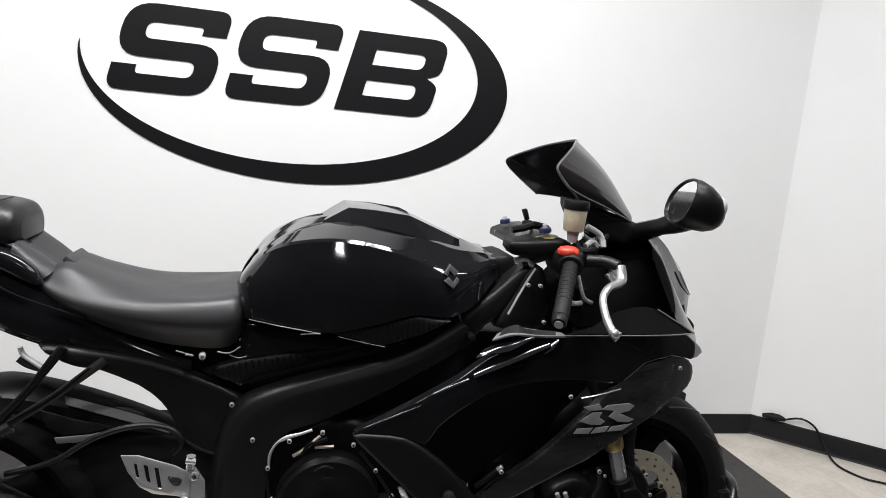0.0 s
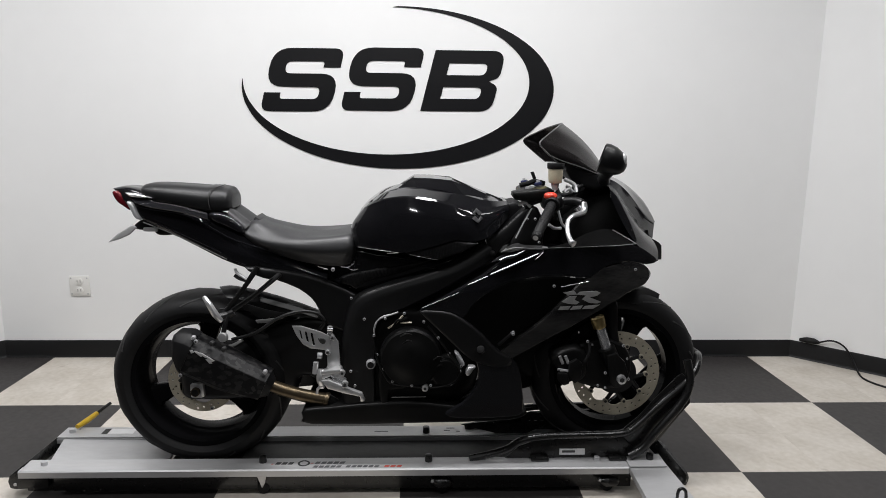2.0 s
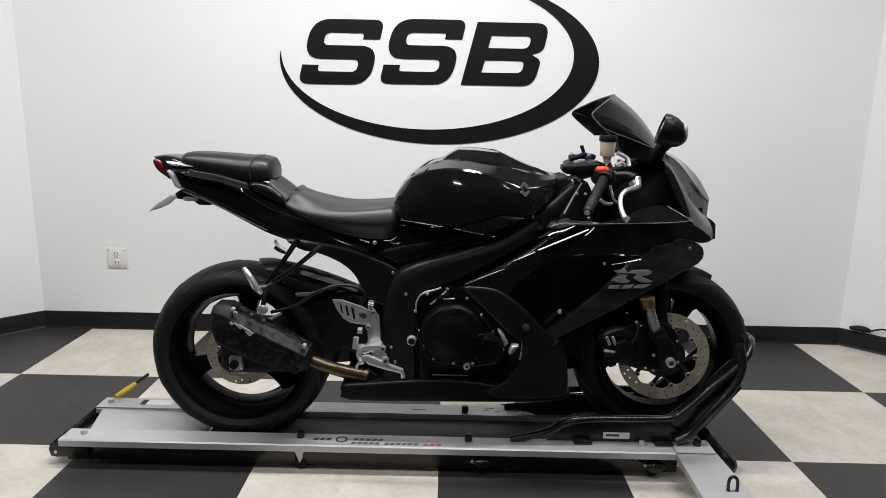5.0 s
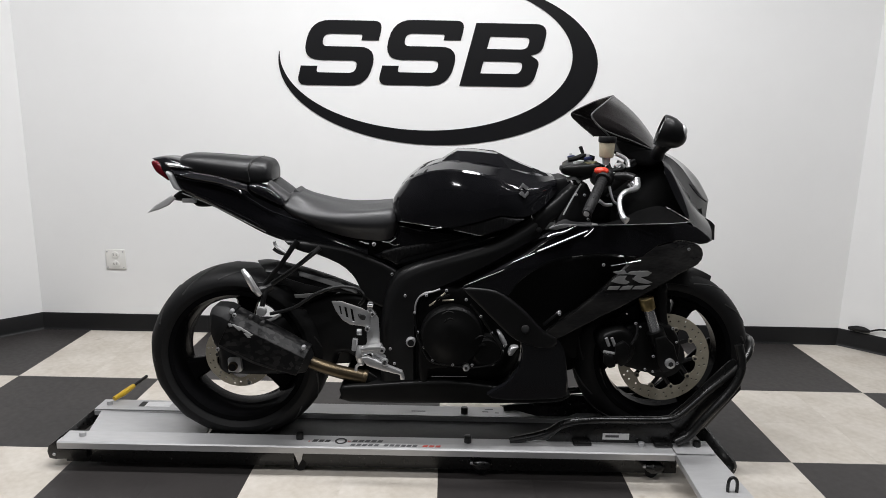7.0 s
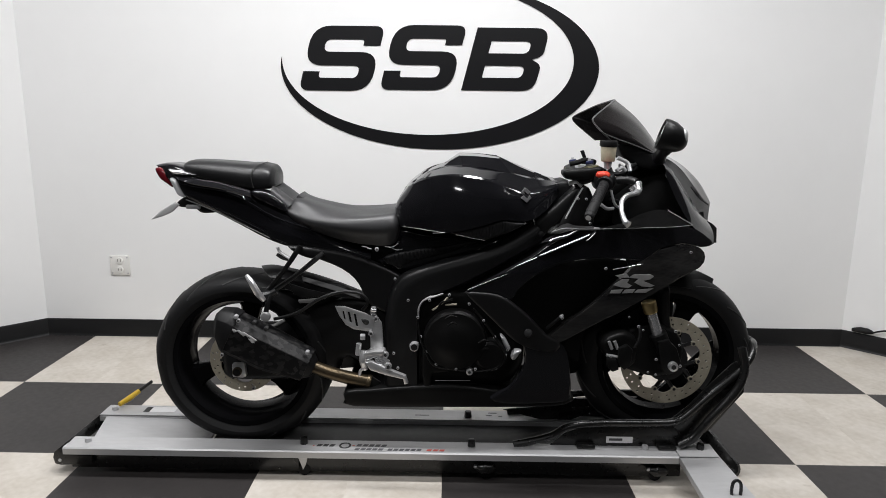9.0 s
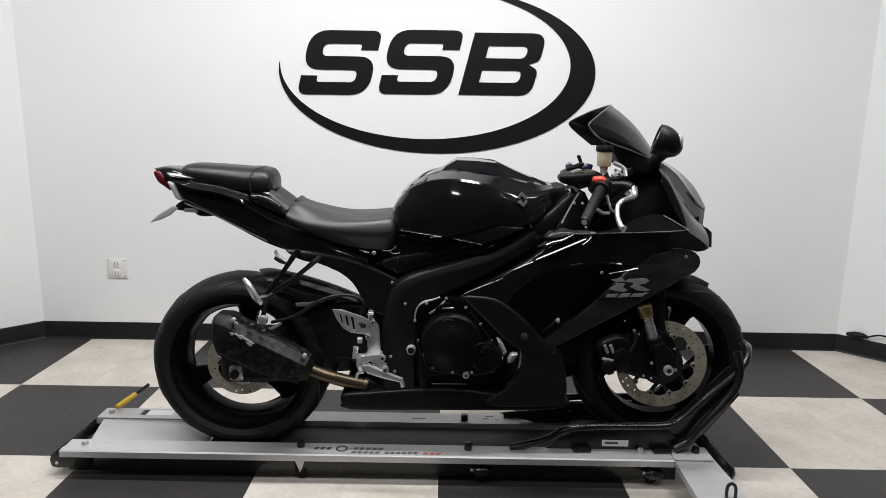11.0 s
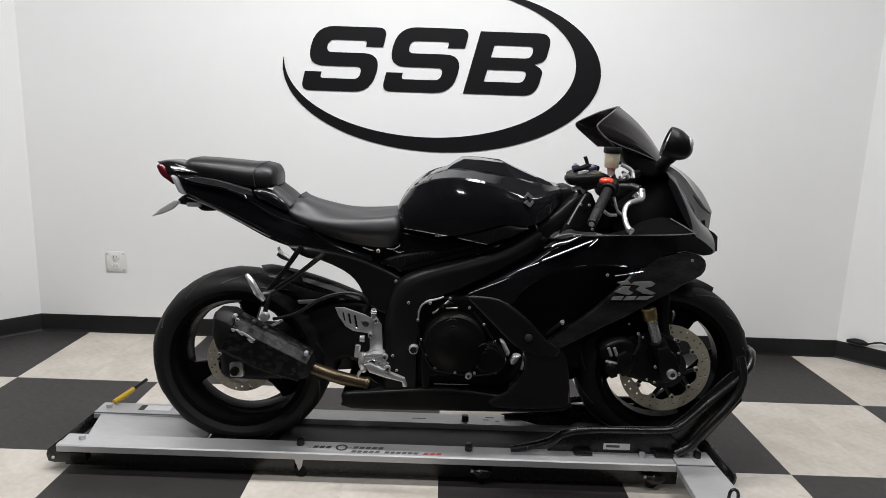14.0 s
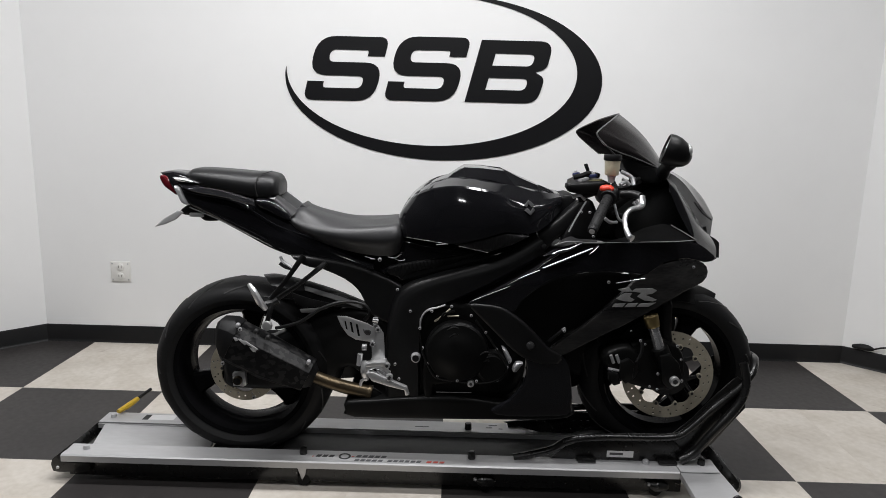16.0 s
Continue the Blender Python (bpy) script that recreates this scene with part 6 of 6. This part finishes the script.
part("key_barrel", rod((0.45, 0.06, 1.013), (0.447, 0.06, 1.036), 0.013, 0.011, 16, 0.002), PLASTIC, yoke)
part("stem_nut", rod((0.43, 0.03, 1.004), (0.429, 0.03, 1.019), 0.018, 0.017, 6, 0.002), STEEL, yoke)
part("bar_clamp", tube([(0.387, -0.1, 0.97), (0.413, -0.105, 0.982), (0.441, -0.11, 0.993)], 0.014, 10), SATIN, yoke)
part("cable_bundle", tube([(0.384, -0.03, 1.024), (0.41, -0.03, 1.03), (0.431, -0.03, 1.037), (0.465, -0.02, 1.03)], 0.008, 8), PLASTIC, bike)

part("fork_clamp", tube([(0.371, -0.105, 0.971), (0.392, -0.11, 0.977), (0.409, -0.11, 0.965)], 0.0065, 10), ALU, bike)
gx0, gx1 = Vector((0.478, -0.14, 0.993)), Vector((0.398, -0.3, 0.905))
d = (gx1 - gx0).normalized()
bar = part("handlebar", rod(gx0 - d * 0.03, gx1, 0.011, sides=16), SATIN, bike)
part("grip", rod(gx0 + d * 0.035, gx1 - d * 0.004, 0.0148, 0.0145, 24, 0.003), RUBBER, bar, "ribbed black rubber grip")
part("grip_flange", rod(gx0 + d * 0.026, gx0 + d * 0.036, 0.024, 0.023, 24, 0.002), RUBBER, bar)
part("bar_end", rod(gx1 - d * 0.005, gx1 + d * 0.012, 0.0145, 0.0125, 20, 0.003), PLASTIC, bar)
part("bar_end_cap", rod(gx1 + d * 0.011, gx1 + d * 0.0135, 0.008, sides=12), STEEL, bar)
for k in range(9):
    c = gx0 + d * (0.05 + 0.012 * k)
    part("grip_ring", rod(c, c + d * 0.004, 0.0152, sides=20), RUBBER, bar)
sw = part("switch_housing", panel([(0.44, 0.987), (0.449, 1.008), (0.485, 1.011), (0.502, 0.999), (0.501, 0.966), (0.472, 0.951), (0.448, 0.96)], YC - 0.16, 0.03, 0.02, 0.04, curve=3, step=0.008), PLASTIC, bike)
part("kill_switch", panel([(0.442, 1), (0.447, 1.012), (0.473, 1.014), (0.482, 1.004), (0.475, 0.996), (0.452, 0.994)], YC - 0.19, 0.012, 0.01, 0.015, curve=2, step=0.006), RED, sw, "red engine stop switch")
rz = (0.481, -0.12, 1.068)
res = part("brake_reservoir", rod((rz[0], rz[1], rz[2] - 0.028), (rz[0], rz[1], rz[2] + 0.018), 0.0205, 0.0235, 28, 0.004), FLUID, bike, "yellowed brake fluid reservoir")
part("reservoir_cap", rod((rz[0], rz[1], rz[2] + 0.016), (rz[0], rz[1], rz[2] + 0.034), 0.0265, 0.0265, 28, 0.003), PLASTIC, res)
part("reservoir_neck", rod((rz[0], rz[1], rz[2] - 0.05), (rz[0], rz[1], rz[2] - 0.027), 0.009, 0.013, 16), CLEAR, res)
part("reservoir_bracket", tube([(0.509, -0.12, 1.052), (0.54, -0.12, 1.036), (0.546, -0.13, 1.013)], 0.006, 8), STEEL, bike)
part("brake_hose", tube([(0.488, -0.12, 1.021), (0.496, -0.13, 1.006), (0.518, -0.13, 1.006), (0.575, -0.07, 1.015), (0.602, -0.03, 1.033)], 0.006, 8), RUBBER, bike)
part("brake_hose", tube([(0.526, -0.07, 1.027), (0.549, -0.07, 1.018), (0.579, -0.05, 1.035), (0.598, -0.03, 1.04)], 0.005, 8), STEEL, bike)
part("master_cylinder", tube([(0.506, -0.15, 0.988), (0.534, -0.17, 0.991), (0.552, -0.19, 0.986)], 0.012, 12), SATIN, bike)
part("lever_perch", tube([(0.545, -0.182, 0.976), (0.554, -0.187, 0.963)], 0.017, 12), CHROME, bike)
part("brake_lever", tube([(0.555, -0.19, 0.986), (0.551, -0.21, 0.962), (0.512, -0.24, 0.953), (0.494, -0.26, 0.936), (0.489, -0.29, 0.912), (0.495, -0.31, 0.890), (0.502, -0.32, 0.884)], 0.008, 12, radii=[0.009, 0.0085, 0.0068, 0.0058, 0.0056, 0.0064, 0.0085], flat=1.2), LEVER, bike, "polished brake lever")
ball = bmesh.new()
bmesh.ops.create_icosphere(ball, subdivisions=2, radius=0.0088)
bmesh.ops.translate(ball, verts=ball.verts[:], vec=[(0.494, -0.32, 0.89)][0])
part("lever_ball", ball, LEVER, bike)
part("throttle_cable", tube([(0.486, -0.16, 0.959), (0.498, -0.17, 0.919), (0.517, -0.17, 0.908)], 0.004, 8), STEEL, bike)
part("throttle_tube", tube([(0.452, -0.19, 0.921), (0.472, -0.18, 0.908), (0.494, -0.17, 0.907)], 0.005, 8), STEEL, bike)

part("steering_head", panel([(0.297, 0.944), (0.347, 0.971), (0.387, 0.97), (0.402, 0.919), (0.362, 0.861), (0.307, 0.847)], YC - 0.08, 0.012, 0.02, 0.10, curve=2), PLASTIC, bike)
# grey tube painting the highlight along the screen's lower edge
part("screen_crease", tube([(0.43, -0.137, 1.153), (0.454, -0.131, 1.128), (0.498, -0.118, 1.109), (0.558, -0.095, 1.09), (0.634, -0.062, 1.062)], 0.0022, 6), EDGE, screen)
for pts, r, m in ((((0.528, -0.11, 1.005), (0.543, -0.1, 1.029), (0.534, -0.09, 1.043), (0.509, -0.09, 1.056)), 0.004, RUBBER), (((0.53, -0.12, 0.997), (0.553, -0.1, 1.021), (0.575, -0.08, 1.03)), 0.006, PLASTIC), (((0.506, -0.13, 1.013), (0.525, -0.12, 1.022), (0.537, -0.12, 1.012)), 0.006, STEEL), (((0.595, -0.07, 0.933), (0.635, -0.06, 0.95), (0.661, -0.05, 0.984)), 0.007, RUBBER), (((0.5, -0.09, 0.925), (0.548, -0.07, 0.911), (0.603, -0.06, 0.914)), 0.006, RUBBER)):
    part("cockpit_cable", tube(pts, r, 8), m, bike)

# fork, caliper and front mudguard
fa, fb = Vector((0.633, -0.08, 0.641)), Vector((0.733, -0.08, 0.389))
part("fork_leg", rod(Vector((0.551, -0.08, 0.837)), fa, 0.027, sides=24), SATIN, bike)
part("fork_collar", rod(Vector((0.643, -0.085, 0.602)), Vector((0.655, -0.085, 0.565)), 0.0235, 0.0225, 24, 0.003), GOLD, bike, "gold fork collar")
part("fork_slider", rod(Vector((0.651, -0.085, 0.578)), Vector((0.685, -0.085, 0.482)), 0.0165, sides=28), CHROME, bike, "polished fork stanchion")
part("fork_foot", rod(Vector((0.679, -0.085, 0.497)), fb, 0.028, 0.026, 20, 0.004), ENGINE, bike)
part("fork_guard", panel([(0.686, 0.612), (0.711, 0.64), (0.722, 0.631), (0.727, 0.538), (0.744, 0.462), (0.712, 0.462), (0.691, 0.537)], YC - 0.075, 0.02, 0.02, 0.04, curve=3), PLASTIC, bike)
an = (0.724, -0.11, 0.401)
part("axle_nut", rod((an[0], YC - 0.10, an[2]), (an[0], YC - 0.164, an[2]), 0.0165, 0.015, 24, 0.002), ALU, bike)
part("axle_bore", rod((an[0], YC - 0.155, an[2]), (an[0], YC - 0.1645, an[2]), 0.0085, sides=6), DARK, bike)
cal = part("brake_caliper", panel([(0.502, 0.478), (0.531, 0.497), (0.574, 0.507), (0.607, 0.489), (0.619, 0.442), (0.61, 0.395), (0.574, 0.383), (0.537, 0.403), (0.512, 0.424), (0.5, 0.45)], YC - 0.11, 0.03, 0.014, 0.05, curve=2), ENGINE, bike, "black four-piston brake caliper")
part("caliper_bracket", panel([(0.557, 0.478), (0.652, 0.526), (0.744, 0.499), (0.772, 0.44), (0.768, 0.385), (0.738, 0.355), (0.684, 0.342), (0.628, 0.356), (0.582, 0.373), (0.543, 0.42)], YC - 0.085, 0.02, 0.012, 0.03, curve=2), ENGINE, cal)
for a, b in (((0.519, -0.12, 0.479), (0.53, -0.12, 0.453)), ((0.537, -0.12, 0.48), (0.548, -0.12, 0.454)), ((0.514, -0.12, 0.434), (0.55, -0.12, 0.428)), ((0.587, -0.12, 0.449), (0.573, -0.12, 0.402))):
    part("caliper_pin", tube([a, b], 0.005, 8, steps=1), STEEL, cal)
part("brake_line", tube([(0.615, -0.1, 0.527), (0.618, -0.11, 0.493), (0.602, -0.115, 0.457)], 0.005, 8), RUBBER, bike)
for q, r in (((0.606, -0.125, 0.531), 0.0055), ((0.73, -0.105, 0.51), 0.006), ((0.581, -0.105, 0.555), 0.0035), ((0.743, -0.11, 0.467), 0.0045), ((0.749, -0.115, 0.399), 0.006), ((0.669, -0.125, 0.424), 0.0055), ((0.524, -0.13, 0.433), 0.0045), ((0.54, -0.13, 0.399), 0.005), ((0.648, -0.12, 0.379), 0.0045), ((0.673, -0.12, 0.371), 0.0045), ((0.623, -0.12, 0.518), 0.004)):
    bolt(bike, q[0], q[1], q[2], r * 0.85, length=0.004)
part("caliper_bridge", slab([(0.548, 0.461), (0.572, 0.475), (0.591, 0.458), (0.588, 0.406), (0.568, 0.39), (0.548, 0.413)], YC - 0.168, YC - 0.150, 0.004), ENGINE, cal)
part("caliper_half", slab([(0.512, 0.427), (0.544, 0.424), (0.553, 0.39), (0.533, 0.382), (0.514, 0.401)], YC - 0.165, YC - 0.150, 0.004), ENGINE, cal)
part("fork_lug", slab([(0.673, 0.479), (0.705, 0.487), (0.735, 0.458), (0.75, 0.413), (0.742, 0.379), (0.711, 0.367), (0.688, 0.389)], YC - 0.150, YC - 0.128, 0.005), ENGINE, bike)
# mudguard: a curved strip over the front tyre
bm = bmesh.new()
rows = []
for k in range(25):
    a = radians(146 - 86 * k / 24)
    r = FR + 0.016
    wid = 0.066 * (1 if k < 20 else 1 - 0.55 * (k - 19) / 5)
    rows.append([bm.verts.new((FX + (r - 0.055 * (u * u) * 1.0) * math.cos(a), YC + wid * u, FZ + (r - 0.055 * (u * u)) * math.sin(a))) for u in (-1, -0.8, -0.5, -0.2, 0.2, 0.5, 0.8, 1)])
for a, b in zip(rows, rows[1:]):
    for k in range(7):
        bm.faces.new((a[k], a[k + 1], b[k + 1], b[k]))
bmesh.ops.recalc_face_normals(bm, faces=bm.faces)
bmesh.ops.solidify(bm, geom=bm.faces[:], thickness=0.004)
part("front_mudguard", bm, SATIN, bike, "satin black front mudguard")
part("inner_mudguard", panel([(0.491, 0.514), (0.551, 0.573), (0.659, 0.604), (0.746, 0.619), (0.755, 0.48), (0.746, 0.362), (0.697, 0.361), (0.613, 0.359), (0.553, 0.418)], YC - 0.02, 0.01, 0.02, 0.02, curve=2), PLASTIC, bike)
part("radiator", panel([(0.397, 0.667), (0.505, 0.688), (0.568, 0.557), (0.505, 0.401), (0.436, 0.36), (0.382, 0.437)], YC - 0.03, 0.01, 0.02, 0.10, curve=2), ENGINE, bike)
part("belly_liner", panel([(0.361, 0.541), (0.489, 0.523), (0.485, 0.425), (0.475, 0.365), (0.443, 0.325), (0.372, 0.308)], 0.0, 0.006, 0.01, 0.03, curve=0, step=0.015), INNER, bike, "black liner closing the belly behind the front wheel")

# ---- front wheel chock ----
chock = thing("wheel_chock", (0.75, 0.02, 0.05), "black steel front wheel chock of bent tubes bolted to the dolly", "wheel chock")
cradle = [(0.234, -0.09, 0.107), (0.304, -0.09, 0.123), (0.362, -0.09, 0.142), (0.412, -0.09, 0.173), (0.504, -0.09, 0.187), (0.633, -0.09, 0.19), (0.743, -0.09, 0.194), (0.792, -0.09, 0.217), (0.873, -0.085, 0.297), (0.952, -0.075, 0.363), (0.994, -0.06, 0.406), (1.019, -0.02, 0.435), (1.037, 0.03, 0.433)]
support = [(0.774, -0.1, 0.118), (0.821, -0.1, 0.149), (0.866, -0.1, 0.21), (0.933, -0.095, 0.293), (0.962, -0.09, 0.344), (0.97, -0.08, 0.394), (0.959, -0.07, 0.448)]
for side in (1, -1):
    turn = lambda p: p if side > 0 else (p[0], 2 * YC - p[1], p[2])
    part("cradle_tube", tube([turn(p) for p in cradle], 0.0125, 12, steps=6), FRAME, chock)
    part("support_tube", tube([turn(p) for p in support], 0.014, 12, steps=6), FRAME, chock)
    plate_y = sorted((YC - side * 0.105, YC - side * 0.113))
    part("side_plate", slab([(0.354, 0.102), (0.404, 0.147), (0.477, 0.174), (0.755, 0.179), (0.791, 0.141), (0.806, 0.101)], plate_y[0], plate_y[1], 0.002), FRAME, chock)
for side in (1, -1):
    web_y = sorted((YC - side * 0.100, YC - side * 0.106))
    part("web_plate", slab([(0.691, 0.184), (0.755, 0.202), (0.806, 0.25), (0.873, 0.33), (0.930, 0.392), (0.945, 0.402), (0.965, 0.385), (0.980, 0.297), (0.953, 0.261), (0.882, 0.164), (0.819, 0.122), (0.782, 0.122)], web_y[0], web_y[1], 0.002), FRAME, chock)
part("cross_plate", box(0.44, 0.80, YC - 0.085, YC + 0.085, 0.062, 0.070, 0.002), FRAME, chock)
arm = part("adjuster_arm", slab([(0.214, 0.138), (0.247, 0.143), (0.367, 0.154), (0.466, 0.186), (0.526, 0.183), (0.529, 0.135), (0.45, 0.099), (0.37, 0.097)], YC + 0.075, YC + 0.083, 0.002, holes=([(0.457, 0.162), (0.471, 0.162), (0.472, 0.152), (0.458, 0.151)], [(0.481, 0.163), (0.495, 0.163), (0.496, 0.152), (0.482, 0.152)], [(0.505, 0.163), (0.519, 0.163), (0.52, 0.153), (0.506, 0.152)])), FRAME, chock)
part("label_plate", box(*sorted(((0.539, 0.134)[0], (0.626, 0.136)[0])), YC - 0.1175, YC - 0.1165, (0.583, 0.117)[1], (0.581, 0.139)[1], 0), WHITE_LABEL, chock, "small white label")
part("label_print", box((0.548, 0.134)[0], (0.592, 0.135)[0], YC - 0.1180, YC - 0.1176, (0.582, 0.125)[1], (0.581, 0.133)[1], 0), GREY_PRINT, chock, smooth=0)
for q in (0.47, 0.735):
    part("foot_bracket", box(q - 0.03, q + 0.03, -0.112, -0.074, 0.1045, 0.116, 0.004), FRAME, chock)
part("front_leg", tube([(0.893, 0.03, 0.112), (0.924, -0.01, 0.081), (0.955, -0.05, 0.046), (0.974, -0.065, 0.022), (0.964, -0.07, 0.008)], 0.024, 8, flat=0.75), FRAME, chock)

# ---- floor tiles ----
def tile_mesh(name, mat, n=0.3048):
    bm = box(-n / 2 + 0.00012, n / 2 - 0.00012, -n / 2 + 0.00012, n / 2 - 0.00012, -0.003, 0.0, 0)
    me = bpy.data.meshes.new(name)
    bm.to_mesh(me)
    bm.free()
    me.materials.append(mat)
    return me


white_tile, black_tile = tile_mesh("tile_white", TILE_W), tile_mesh("tile_black", TILE_B)
HALF = T / 2
for i in range(-9, 9):
    for j in range(-26, 5):
        x, y = (i + 0.5) * HALF, (j + 0.5) * HALF
        dark = (math.floor(i / 2) + math.floor(j / 2)) % 2
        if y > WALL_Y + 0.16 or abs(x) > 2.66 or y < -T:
            continue
        part("tile", black_tile if dark else white_tile, None, floor, place=(x, y, 0))
# unseen dark sheet in place of more tiles, keeps low bodywork reflections dark
part("dark_floor_fill", box(-2.7, 2.7, BACK_Y, -T - 0.001, -0.004, 0.0, 0), DARKFLOOR, floor, "dark unseen floor added to darken reflections", smooth=0)
